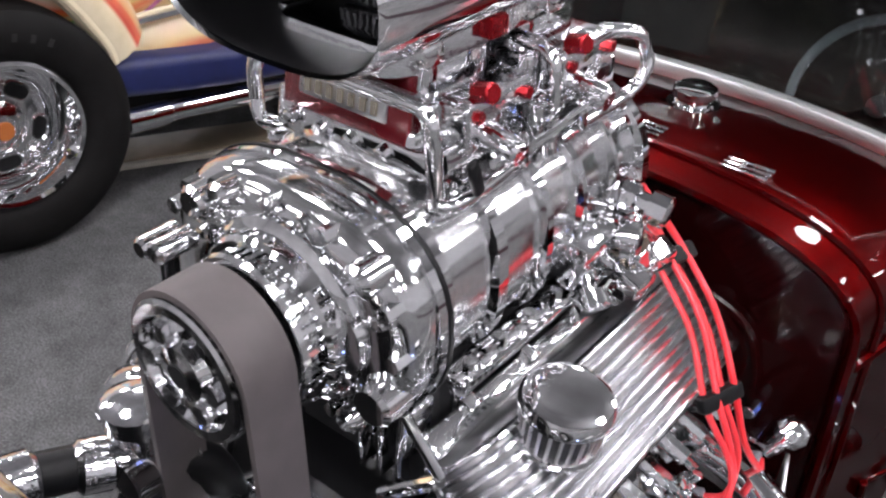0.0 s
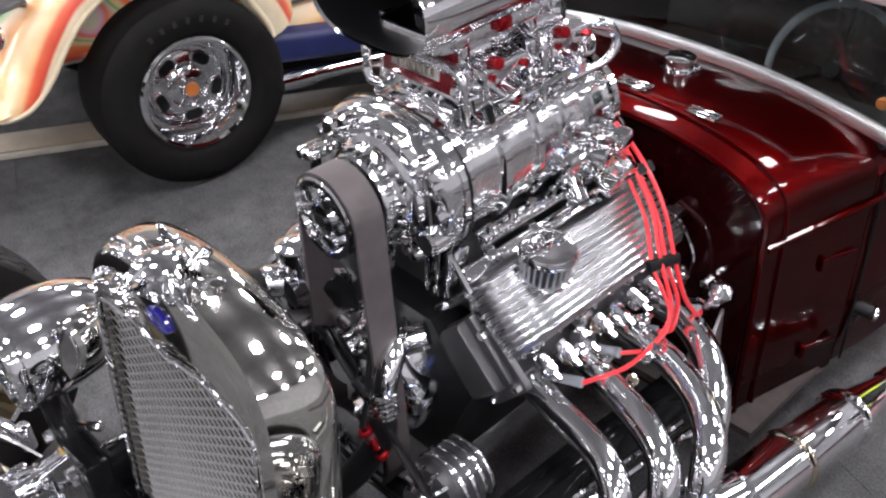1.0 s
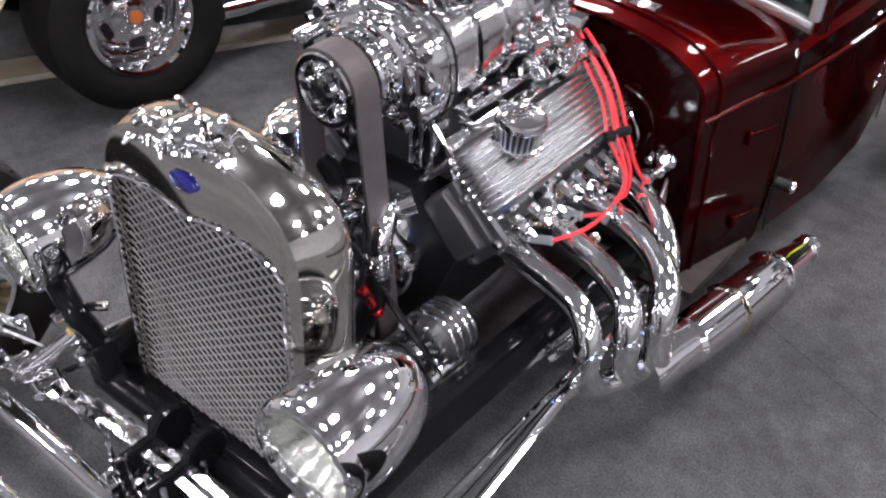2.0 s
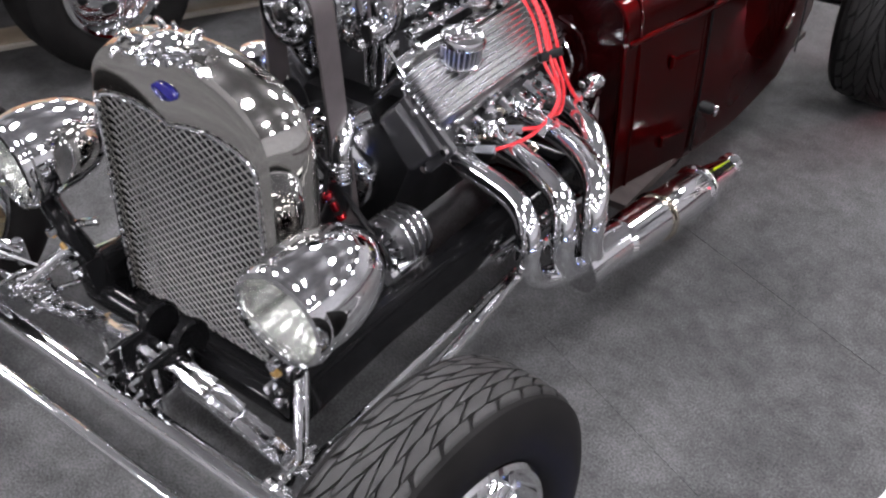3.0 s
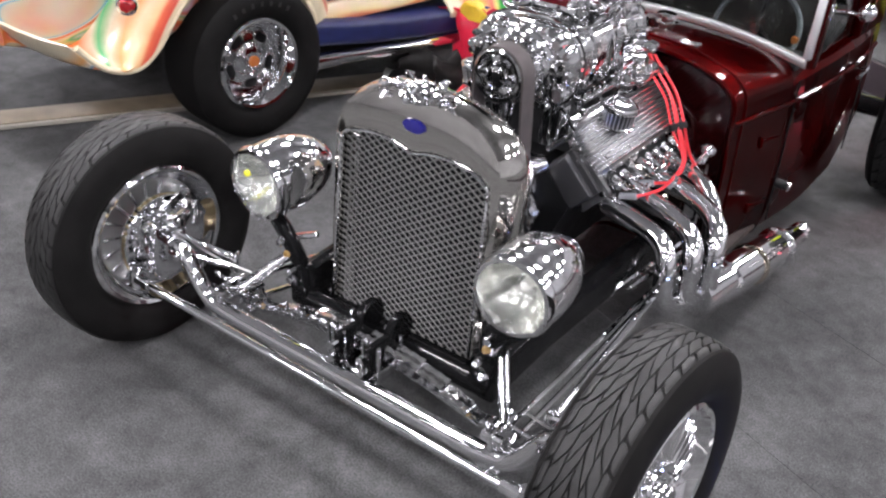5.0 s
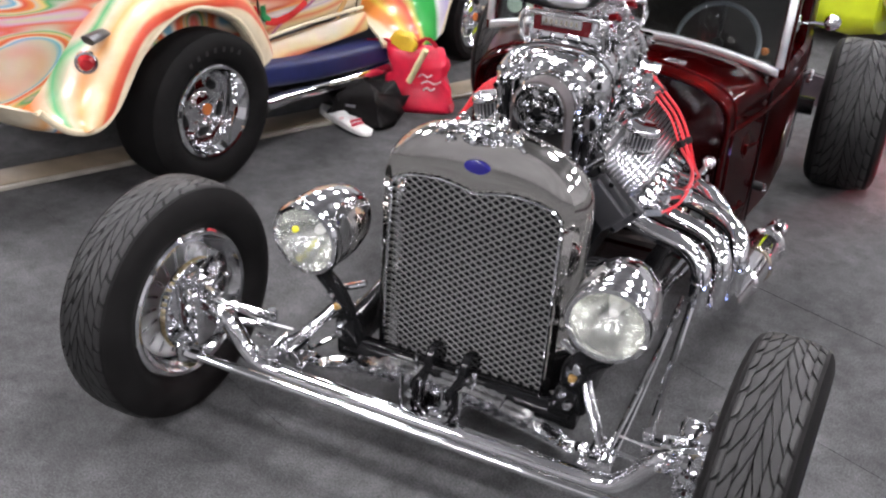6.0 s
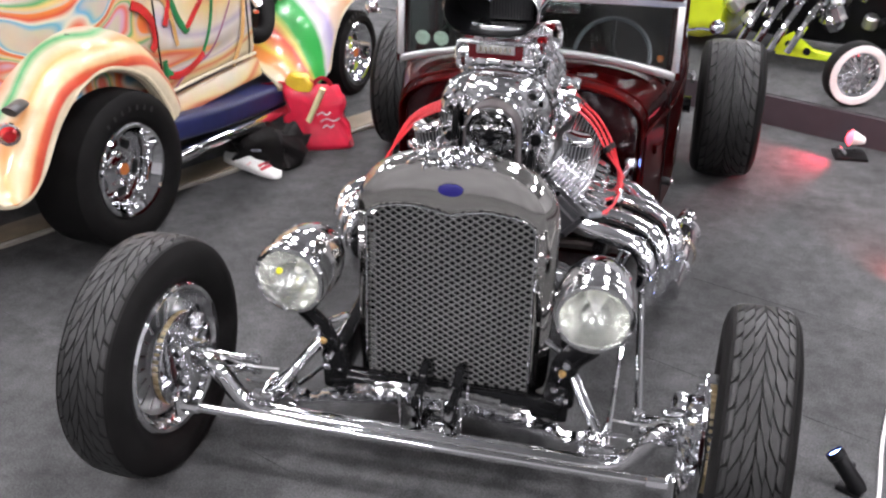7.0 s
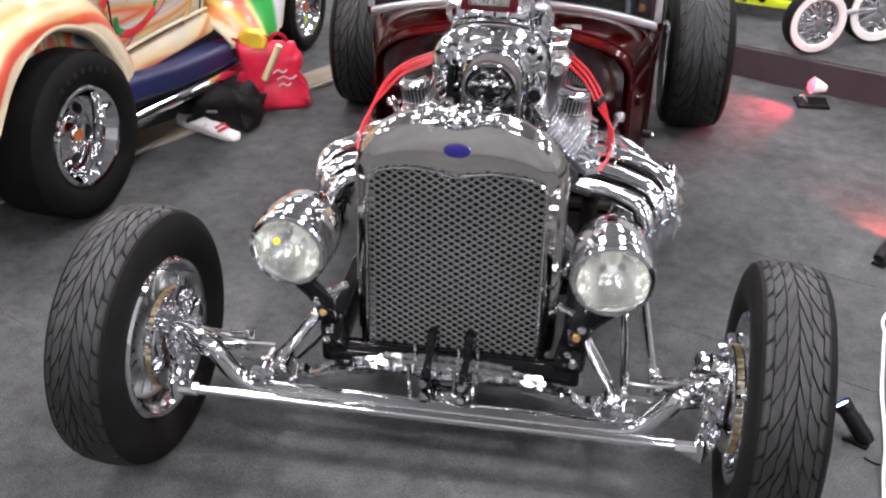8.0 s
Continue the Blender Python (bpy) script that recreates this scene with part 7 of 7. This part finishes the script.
def fender_art():
    """Ribbons that run round the wheel arch, bent by a slow noise."""
    m = bpy.data.materials.new("airbrushed_fender_paint")
    m.use_nodes = True
    nt = m.node_tree
    b = nt.nodes["Principled BSDF"]
    b.inputs["Roughness"].default_value = 0.35
    b.inputs["Coat Weight"].default_value = 0.5
    b.inputs["Coat Roughness"].default_value = 0.12
    tc = nt.nodes.new("ShaderNodeTexCoord")
    mp = nt.nodes.new("ShaderNodeVectorMath")
    mp.operation = "SUBTRACT"
    mp.inputs[1].default_value = (0, -0.12, 0.3)
    fl = nt.nodes.new("ShaderNodeVectorMath")
    fl.operation = "MULTIPLY"
    fl.inputs[1].default_value = (0.9, 1.0, 1.0)
    ln = nt.nodes.new("ShaderNodeVectorMath")
    ln.operation = "LENGTH"
    nz = nt.nodes.new("ShaderNodeTexNoise")
    nz.inputs["Scale"].default_value, nz.inputs["Detail"].default_value = 2.6, 0.5
    ad = nt.nodes.new("ShaderNodeMath")
    ad.operation = "MULTIPLY_ADD"
    ad.inputs[1].default_value = 0.14
    mr = nt.nodes.new("ShaderNodeMapRange")
    mr.inputs["From Min"].default_value, mr.inputs["From Max"].default_value = 0.48, 0.86
    r = nt.nodes.new("ShaderNodeValToRGB")
    el = r.color_ramp.elements
    cream = (0.52, 0.45, 0.32, 1)
    el[0].position, el[0].color = 0.0, cream
    el[1].position, el[1].color = 1.0, cream
    for p, c in ((0.1, (0.6, 0.5, 0.34, 1)), (0.13, (0.5, 0.05, 0.03, 1)), (0.2, (0.58, 0.1, 0.04, 1)), (0.24, (0.64, 0.38, 0.18, 1)), (0.33, (0.64, 0.5, 0.3, 1)), (0.4, (0.64, 0.3, 0.1, 1)), (0.47, cream),
                 (0.52, (0.06, 0.33, 0.12, 1)), (0.55, cream), (0.62, (0.66, 0.14, 0.03, 1)), (0.7, (0.7, 0.2, 0.04, 1)), (0.73, (0.08, 0.3, 0.5, 1)), (0.76, (0.7, 0.66, 0.55, 1)), (0.85, (0.7, 0.35, 0.12, 1))):
        e = el.new(p)
        e.color = c
    n2 = nt.nodes.new("ShaderNodeTexNoise")
    n2.inputs["Scale"].default_value, n2.inputs["Detail"].default_value = 14, 4
    mix = nt.nodes.new("ShaderNodeMix")
    mix.data_type, mix.blend_type = "RGBA", "SOFT_LIGHT"
    mix.inputs[0].default_value = 0.5
    nt.links.new(tc.outputs["Object"], mp.inputs[0])
    nt.links.new(mp.outputs[0], fl.inputs[0])
    nt.links.new(fl.outputs[0], ln.inputs[0])
    for n in (nz, n2):
        nt.links.new(tc.outputs["Object"], n.inputs["Vector"])
    nt.links.new(nz.outputs["Fac"], ad.inputs[0])
    nt.links.new(ln.outputs["Value"], ad.inputs[2])
    nt.links.new(ad.outputs[0], mr.inputs["Value"])
    nt.links.new(mr.outputs["Result"], r.inputs["Fac"])
    nt.links.new(r.outputs["Color"], mix.inputs[6])
    nt.links.new(n2.outputs["Fac"], mix.inputs[7])
    nt.links.new(mix.outputs[2], b.inputs["Base Color"])
    return m


RAINBOW = rainbow_material()
FENDER_ART = fender_art()
CREAM_PAINT = material("cream_paint", (0.62, 0.54, 0.38), 0.3, coat=0.8, var=0.08)
RIB_RED = material("red_ribbon_paint", (0.5, 0.03, 0.03), 0.25, coat=0.8, var=0.25, scale=12)
RIB_GREEN = material("green_ribbon_paint", (0.03, 0.2, 0.07), 0.25, coat=0.8, var=0.3, scale=12)
RIB_PLUM = material("plum_ribbon_paint", (0.3, 0.1, 0.2), 0.25, coat=0.8, var=0.3, scale=12)
RIB_TAN = material("tan_ribbon_paint", (0.62, 0.36, 0.14), 0.25, coat=0.8, var=0.3, scale=12)
painted_car()


# ---- things on the carpet ----
def crumple(bm, amount, freq, seed):
    """Pushes the points about by a smooth noise; the lowest ones stay down."""
    for v in bm.verts:
        d = noise.noise_vector(v.co * freq + Vector((seed, 2 * seed, 0))) * amount + noise.noise_vector(v.co * freq * 2.7 + Vector((0, seed, seed))) * amount * 0.4
        lift = min(1.0, v.co.z / 0.05)
        v.co += Vector((d.x * (0.4 + 0.6 * lift), d.y * (0.4 + 0.6 * lift), d.z * lift))
        v.co.z = max(v.co.z, 0.0)


def shopping_bag():
    t = thing("shopping_bag", "bright red plastic carrier bag with pale writing, standing on the carpet", "bag", (-1.268, 2.328, 0))
    t.rotation_euler = (0, 0, radians(22))
    bm = bmesh.new()
    rings = []
    for k in range(15):
        u = k / 14
        z = 0.33 * u
        w = 0.33 - 0.02 * u - 0.05 * u ** 3
        d = 0.17 - 0.12 * u ** 1.5
        o = 0.02 - 0.05 * u
        rings.append([Vector((x + o, y, z - (0.035 * math.cos(9 * x) if u > 0.9 else 0))) for x, y in rounded(w, d, d * 0.35, 10)])
    loft(bm, rings)
    crumple(bm, 0.05, 11, 3.1)
    body = part("bag_body", bm, BAGRED, t, sharp=70)
    for x, z, w in ((0.03, 0.2, 0.07), (0.06, 0.165, 0.1), (0.05, 0.13, 0.06)):
        bm = bmesh.new()
        tube(bm, [(x - w / 2, -0.082, z - 0.008), (x - w / 6, -0.088, z + 0.008), (x + w / 6, -0.088, z - 0.006), (x + w / 2, -0.084, z + 0.008)], 0.006, 6, flat=0.6)
        part("print_bar", bm, WHITE, body, "pale unreadable print")
    for x in (-0.06, 0.03):
        bm = bmesh.new()
        tube(bm, [(x - 0.05, 0.0, 0.3), (x - 0.035, -0.02, 0.35), (x, -0.03, 0.375), (x + 0.035, -0.02, 0.35), (x + 0.05, 0.0, 0.3)], 0.012, 8, flat=0.35)
        part("carry_handle", bm, BAGRED, t)
    bm = bmesh.new()
    tube(bm, [(-0.1, 0.0, 0.3), (-0.17, 0.02, 0.34), (-0.25, 0.03, 0.335), (-0.31, 0.05, 0.32)], (0.03, 0.018), 10, flat=0.3)
    part("bag_flap", bm, BAGRED, t, "loose flap of the bag over the running board")
    y = thing("yellow_packet", "crumpled yellow packet sticking out of the carrier bag", "packet", (-1.35, 2.287, 0.31))
    bm = bmesh.new()
    loft(bm, [[Vector((a, b, z)) for a, b in rounded(w, 0.05, 0.02, 4)] for z, w in ((-0.03, 0.11), (0.0, 0.14), (0.04, 0.15), (0.08, 0.11))])
    crumple(bm, 0.02, 20, 1.7)
    part("wrapper", bm, YELLOW_PACK, y, sharp=70)
    s = thing("rolled_leaflet", "pale yellow rolled leaflet poking out of the carrier bag", "leaflet", (-1.238, 2.216, 0.25))
    bm = bmesh.new()
    cyl(bm, (-0.04, 0.0, -0.08), (0.05, 0.0, 0.1), 0.016, n=14)
    part("roll", bm, CREAM, s)


YELLOW_PACK = material("yellow_wrapper", (0.75, 0.5, 0.04), 0.4, var=0.1, bump=0.4, bump_scale=20)
CREAM = material("cream_leaflet", (0.72, 0.66, 0.36), 0.6, var=0.1)
shopping_bag()


def cloth_bag():
    t = thing("black_bag", "small black nylon bag slumped on the carpet", "bag", (-1.44, 2.032, 0))
    t.rotation_euler = (0, 0, radians(10))
    bm = bmesh.new()
    rings = []
    for z, w, d in ((0.0, 0.3, 0.22), (0.02, 0.33, 0.25), (0.05, 0.335, 0.25), (0.09, 0.33, 0.24), (0.125, 0.3, 0.2), (0.155, 0.24, 0.15), (0.175, 0.16, 0.09), (0.18, 0.06, 0.03)):
        rings.append([Vector((x, y, z)) for x, y in rounded(w, d, d * 0.3, 9)])
    loft(bm, rings)
    crumple(bm, 0.07, 12, 5.3)
    b = part("bag_body", bm, BAGBLACK, t, sharp=75)
    bm = bmesh.new()
    box(bm, (-0.02, -0.122, 0.11), (0.05, 0.008, 0.012), (-20, 0, 0), 0.002)
    part("label_patch", bm, BOOT, b, "pale label patch")
    p = thing("plastic_sack", "white and red plastic sack lying on the carpet", "bag", (-1.479, 1.92, 0))
    p.rotation_euler = (0, 0, radians(-24))
    bm = bmesh.new()
    rings = []
    for x, w, h in ((-0.18, 0.03, 0.02), (-0.15, 0.09, 0.05), (-0.1, 0.12, 0.06), (-0.05, 0.12, 0.06), (0.0, 0.11, 0.06), (0.06, 0.1, 0.055), (0.12, 0.09, 0.05), (0.17, 0.075, 0.04), (0.2, 0.03, 0.015)):
        rings.append([Vector((x, a * w * 2, max(0.0, h / 2 + b * h * 2))) for a, b in rounded(0.5, 0.5, 0.2, 6)])
    loft(bm, rings)
    crumple(bm, 0.03, 18, 8.2)
    s = part("sack", bm, WHITE, p, sharp=75)
    for x, y in ((0.03, -0.02), (0.09, 0.0), (0.13, -0.02)):
        bm = bmesh.new()
        tube(bm, [(x, y - 0.03, 0.05), (x + 0.01, y, 0.058), (x, y + 0.03, 0.052)], 0.012, 8, flat=0.5)
        part("red_print", bm, BAGRED, s, "smudged red print")


cloth_bag()


def floor_spot(at, turn):
    """Lit red spotlight: pale reflector head on a yoke and a black plate."""
    t = thing("floor_spotlight", "lit red floor spotlight on a black base plate", "lamp", at, group="floor spotlights")
    t.rotation_euler = (0, 0, radians(turn))
    bm = bmesh.new()
    box(bm, (0, -0.03, 0.008), (0.14, 0.16, 0.016), (0, 0, 0), 0.004)
    part("base_plate", bm, SATIN, t)
    bm = bmesh.new()
    tube(bm, [(-0.05, 0, 0.014), (-0.05, 0, 0.1), (-0.03, 0, 0.1)], 0.006, 6, sub=1)
    part("yoke", bm, CHROME, t)
    bm = bmesh.new()
    lathe(bm, [(0, -0.03), (0.016, -0.028), (0.02, -0.02), (0.026, -0.005), (0.04, 0.035), (0.044, 0.042), (0.038, 0.042), (0.022, 0.0), (0, -0.005)], pose(0, 0, 0.095, 80, 0, 0), 24)
    head = part("lamp_head", bm, WHITE, t)
    bm = bmesh.new()
    lathe(bm, [(0, 0.025), (0.037, 0.034), (0.042, 0.044), (0.024, 0.06), (0, 0.064)], pose(0, 0, 0.095, 80, 0, 0), 24)
    part("lamp_glass", bm, REDGLOW, head, "glowing red lens")
    bm = bmesh.new()
    cyl(bm, (0.03, -0.06, 0.02), (0.03, -0.1, 0.06), 0.012, n=10, bevel=0.003)
    part("cable_gland", bm, CHROME, t)
    return t


def pencil_spot(at, turn, tilt, lens):
    t = thing("pencil_spotlight", "slim black floor spotlight with a small lit end", "lamp", at, group="slim floor spotlights")
    t.rotation_euler = (0, 0, radians(turn))
    bm = bmesh.new()
    box(bm, (0, -0.02, 0.006), (0.05, 0.07, 0.012), (0, 0, 0), 0.003)
    part("foot", bm, SATIN, t)
    bm = bmesh.new()
    cyl(bm, (0, -0.02, 0.01), (0, -0.01, 0.05), 0.009, n=8)
    part("bracket", bm, SATIN, t)
    m = pose(0, 0, 0.06, tilt, 0, 0)
    bm = bmesh.new()
    lathe(bm, [(0, -0.07), (0.02, -0.068), (0.024, -0.05), (0.024, 0.04), (0.027, 0.044), (0.027, 0.065), (0.022, 0.065), (0.02, 0.05), (0, 0.05)], m, 20)
    body = part("barrel", bm, SATIN, t)
    bm = bmesh.new()
    lathe(bm, [(0, 0.051), (0.019, 0.052), (0.02, 0.058), (0, 0.062)], m, 16)
    part("lens", bm, lens, body, "small lit lens")
    bm = bmesh.new()
    cyl(bm, (0.02, 0.0, 0.06), (0.04, 0.0, 0.06), 0.01, n=8, bevel=0.002)
    part("knob", bm, SATIN, body)
    return t


floor_spot((1.481, 2.839, 0), -88)
pencil_spot((1.139, 0.185, 0), 60, -46, BLUEGLOW)
pencil_spot((1.461, 1.236, 0), -37, -70, REDGLOW)


def beam(name, at, to, watts, color, cone):
    data = bpy.data.lights.new(name, "SPOT")
    data.energy, data.color, data.spot_size, data.spot_blend, data.shadow_soft_size = watts, color, radians(cone), 0.6, 0.02
    ob = new(name, data)
    ob.matrix_world = look(at, to)


beam("red_beam", (1.4, 2.8, 0.12), (1.01, 2.655, 0.01), 34, (1.0, 0.06, 0.12), 96)
beam("small_red_beam", (1.521, 1.348, 0.12), (1.62, 1.8, 0.0), 26, (1.0, 0.1, 0.08), 95)
beam("small_blue_beam", (1.073, 0.287, 0.13), (0.3, 0.8, 0.79), 3, (0.15, 0.25, 1.0), 60)

bm = bmesh.new()
tube(bm, [(x, y, 0.006) for x, y in ((1.05, -1.0), (1.12, -0.45), (1.183, -0.03), (1.232, 0.17), (1.272, 0.4), (1.312, 0.57), (1.352, 0.73), (1.396, 0.875), (1.7, 1.3), (2.4, 1.75))], 0.0055, 8)
tagged(part("white_cable", bm, WHITE, None), "white extension cable lying on the carpet", "cable")
bm = bmesh.new()
tube(bm, [(1.16, 0.1, 0.006), (1.2, 0.08, 0.006), (1.26, 0.14, 0.006), (1.34, 0.16, 0.006)], 0.003, 6)
tagged(part("lamp_cable", bm, SATIN, None), "thin black lamp cable on the carpet", "cable")


def flat_case():
    """Low black case with a glossy ribbed edge and a pale top sheet."""
    t = thing("flat_case", "low black case with a glossy edge lying on the carpet", "case", (1.585, 0.57, 0))
    t.rotation_euler = (0, 0, radians(66))
    bm = bmesh.new()
    slab(bm, pose(0, 0, 0), 0.4, 0.24, 0.05, 0.02, 0.008)
    body = part("case_body", bm, BLACK, t)
    for k in (-1, 1):
        bm = bmesh.new()
        tube(bm, [(-0.19, 0.113 + 0.006 * k, 0.03 + 0.012 * k), (0.19, 0.113 + 0.006 * k, 0.03 + 0.012 * k)], 0.005, 8, sub=1)
        part("edge_rib", bm, BLACK, body)
    bm = bmesh.new()
    box(bm, (0, -0.03, 0.052), (0.34, 0.14, 0.004), (0, 0, 0), 0.001)
    part("top_sheet", bm, WHITE, body, "pale sheet on the lid")


flat_case()


# ---- the plinth and cars beyond ----
SKIRT = material("plum_skirt_cloth", (0.035, 0.024, 0.03), 0.8, var=0.2, scale=6, bump=0.2, bump_scale=30)
PL = Matrix.Translation((1.0625, 3.2265, 0)) @ Matrix.Rotation(radians(-26), 4, "Z")


def plinth_box(c, s, mat, name, label, category, bevel=0.0):
    bm = bmesh.new()
    box(bm, c, s, (0, 0, 0), bevel)
    bm.transform(PL)
    structure(name, bm, mat, label, category)


plinth_box((1.5, 2.03, 0.085), (7.0, 4.0, 0.17), CARPET, "display_plinth", "low display plinth carpeted in grey", "platform", 0.004)
plinth_box((1.5, 0.012, 0.081), (7.0, 0.024, 0.162), SKIRT, "plinth_skirt", "dark plum cloth skirt round the plinth", "trim")
bm = bmesh.new()
va, vb = Vector((-2.663, 0.195, 0.01)), Vector((-0.775, 3.359, 0.01))
box(bm, ((va + vb) / 2)[:], ((vb - va).length, 0.16, 0.02), (0, 0, math.degrees(math.atan2(3.1, 1.85))), 0.004)
structure("threshold_strip", bm, WOODEDGE, "tan strip along the stand's edge", "trim")
bm = bmesh.new()
box(bm, ((va + vb) / 2 + Vector((0.09, -0.054, 0.002)))[:], ((vb - va).length, 0.018, 0.02), (0, 0, math.degrees(math.atan2(3.1, 1.85))), 0.004)
structure("strip_edging", bm, PALE_EDGE, "pale edging of the tan strip", "trim")


def wire_wheel(parent, at, turn, r, w):
    h = new("wheel")
    h.parent = parent
    h.matrix_local = Matrix.Translation(at) @ Matrix.Rotation(radians(turn), 4, "Z") @ Matrix.Rotation(radians(90), 4, "X")
    tagged(h, "wire wheel with a white sidewall tyre")
    rim = r * 0.66
    part("tyre", tyre_mesh(r, w, rim), RUBBER, h)
    for s in (-1, 1):
        bm = bmesh.new()
        lathe(bm, [(rim + 0.002, s * w * 0.42), (rim + 0.008, s * w * 0.515), (r * 0.88, s * w * 0.515), (r * 0.9, s * w * 0.48), (rim + 0.002, s * w * 0.35)], Matrix(), 44, close=True)
        part("white_sidewall", bm, WHITEWALL, h, "white sidewall")
    bm = bmesh.new()
    lathe(bm, [(rim + 0.003, -w * 0.42), (rim - 0.012, -w * 0.3), (rim - 0.016, 0), (rim - 0.012, w * 0.3), (rim + 0.003, w * 0.42), (rim + 0.001, w * 0.42), (rim - 0.004, 0), (rim + 0.001, -w * 0.42)], Matrix(), 44, close=True)
    part("rim", bm, CHROME, h)
    bm = bmesh.new()
    lathe(bm, [(0, -0.05), (0.022, -0.046), (0.026, 0.0), (0.022, 0.046), (0, 0.05)], Matrix(), 16)
    part("hub", bm, CHROME, h)
    bm = bmesh.new()
    lathe(bm, [(0, -0.01), (rim - 0.02, -0.01), (rim - 0.02, 0.01), (0, 0.01)], Matrix(), 32)
    part("brake_drum", bm, CAST, h)
    for k in range(20):
        a = 2 * math.pi * k / 20
        e = a + 0.3 * (-1) ** k
        for s in (-1, 1):
            bm = bmesh.new()
            cyl(bm, (0.022 * math.cos(a), 0.022 * math.sin(a), s * 0.04), ((rim - 0.012) * math.cos(e), (rim - 0.012) * math.sin(e), s * 0.02), 0.0048, n=5)
            part("wire_spoke", bm, CHROME, h)
    return h


def lime_car():
    """Seen between the rear wheel and the far whitewall tyre: tub, bare chrome engine and frame."""
    car = thing("lime_roadster", "lime green roadster with exposed chrome engine and whitewall tyres", "car", (1.1135, 3.87, 0.17))
    car.rotation_euler = (0, 0, radians(-18))
    bm = bmesh.new()
    rings = []
    for x, w, lo, hi in ((-1.7, 0.3, 0.28, 0.62), (-1.3, 0.42, 0.14, 0.74), (-0.8, 0.45, 0.07, 0.78), (-0.5, 0.44, 0.06, 0.74), (-0.36, 0.4, 0.1, 0.64)):
        rings.append([Vector((x, 0.35 + a * 2 * w, (lo + hi) / 2 + b * (hi - lo))) for a, b in rounded(1.0, 1.0, 0.25, 4)])
    loft(bm, rings)
    part("body", bm, LIME, car, "lime green body tub")
    bm = bmesh.new()
    rings = []
    for x, z, h in ((-0.02, 0.12, 0.05), (0.1, 0.12, 0.055), (0.3, 0.1, 0.05), (0.62, 0.09, 0.04), (0.75, 0.09, 0.03)):
        rings.append([Vector((x, -0.05 + a, z + b)) for a, b in rounded(0.05, h, 0.012, 3)])
    loft(bm, rings)
    rail = part("frame_rail", bm, LIME, car, "lime green frame rail")
    bm = bmesh.new()
    loft(bm, [[Vector((x, -0.075 + d, z)) for x, z in ((0.0, 0.08), (0.28, 0.08), (0.2, 0.14), (0.08, 0.22), (0.02, 0.18))] for d in (0, 0.03)])
    part("gusset", bm, LIME, rail)
    for x, z in ((0.07, 0.15), (0.18, 0.12)):
        bm = bmesh.new()
        cyl(bm, (x, -0.082, z), (x, -0.06, z), 0.022, n=14)
        part("lightening_hole", bm, SATIN, rail)
    bm = bmesh.new()
    box(bm, (0.25, 0.38, 0.36), (1.1, 0.4, 0.5), (0, 0, 0), 0.05)
    eng = part("engine", bm, SATIN, car, "dark engine dressed with chrome")
    for k in range(4):
        bm = bmesh.new()
        tube(bm, [(-0.1 + 0.1 * k, 0.12, 0.38), (-0.12 + 0.1 * k, 0.02, 0.36), (-0.17 + 0.1 * k, -0.06, 0.24), (-0.23 + 0.1 * k, -0.09, 0.1)], 0.024, 10)
        part("header_pipe", bm, CHROME, eng)
    bm = bmesh.new()
    slab(bm, pose(0.2, 0.14, 0.52, 55, 0, 0), 0.5, 0.12, 0.06, 0.02, 0.01)
    part("rocker_cover", bm, CHROME, eng)
    rnd = random.Random(4)
    for k in range(64):
        x, z = rnd.uniform(-0.36, 0.95), rnd.uniform(0.2, 0.75)
        r = rnd.uniform(0.025, 0.07)
        bm = bmesh.new()
        lathe(bm, [(0, 0), (r, 0), (r, r * 1.4), (r * 0.7, r * 1.7), (0, r * 1.8)], pose(x, 0.04 + 0.14 * rnd.random(), z, rnd.uniform(0, 90), rnd.uniform(-40, 40), 0), 10)
        part("engine_fitting", bm, (CAST, BRIGHTFRAME, CAST, SATIN, BRIGHTFRAME)[k % 5], eng)
    for k in range(4):
        bm = bmesh.new()
        lathe(bm, [(0, 0), (0.035, 0), (0.03, 0.12), (0.05, 0.2), (0.046, 0.2), (0.026, 0.12), (0, 0.1)], pose(0.05 + 0.14 * k, 0.3, 0.5), 16)
        part("intake_stack", bm, CHROME, eng)
    bm = bmesh.new()
    cyl(bm, (0.72, 0.0, 0.0), (0.72, 0.0, 0.75), 0.045, n=14)
    part("steering_post", bm, SATIN, car)
    # the pair of front wheels
    inv = car.rotation_euler.to_matrix().inverted()
    p = inv @ Vector((0.337, -0.715, 0.0))
    wire_wheel(car, (p.x, p.y, 0.178), 18 + 22, 0.178, 0.085)
    wire_wheel(car, (p.x + 0.26, p.y + 0.36, 0.2), 18 + 22, 0.2, 0.1)
    bm = bmesh.new()
    cyl(bm, (p.x + 0.03, p.y + 0.04, 0.178), (p.x + 0.24, p.y + 0.34, 0.2), 0.02, n=10)
    part("front_axle", bm, CHROME, car)
    return car


lime_car()
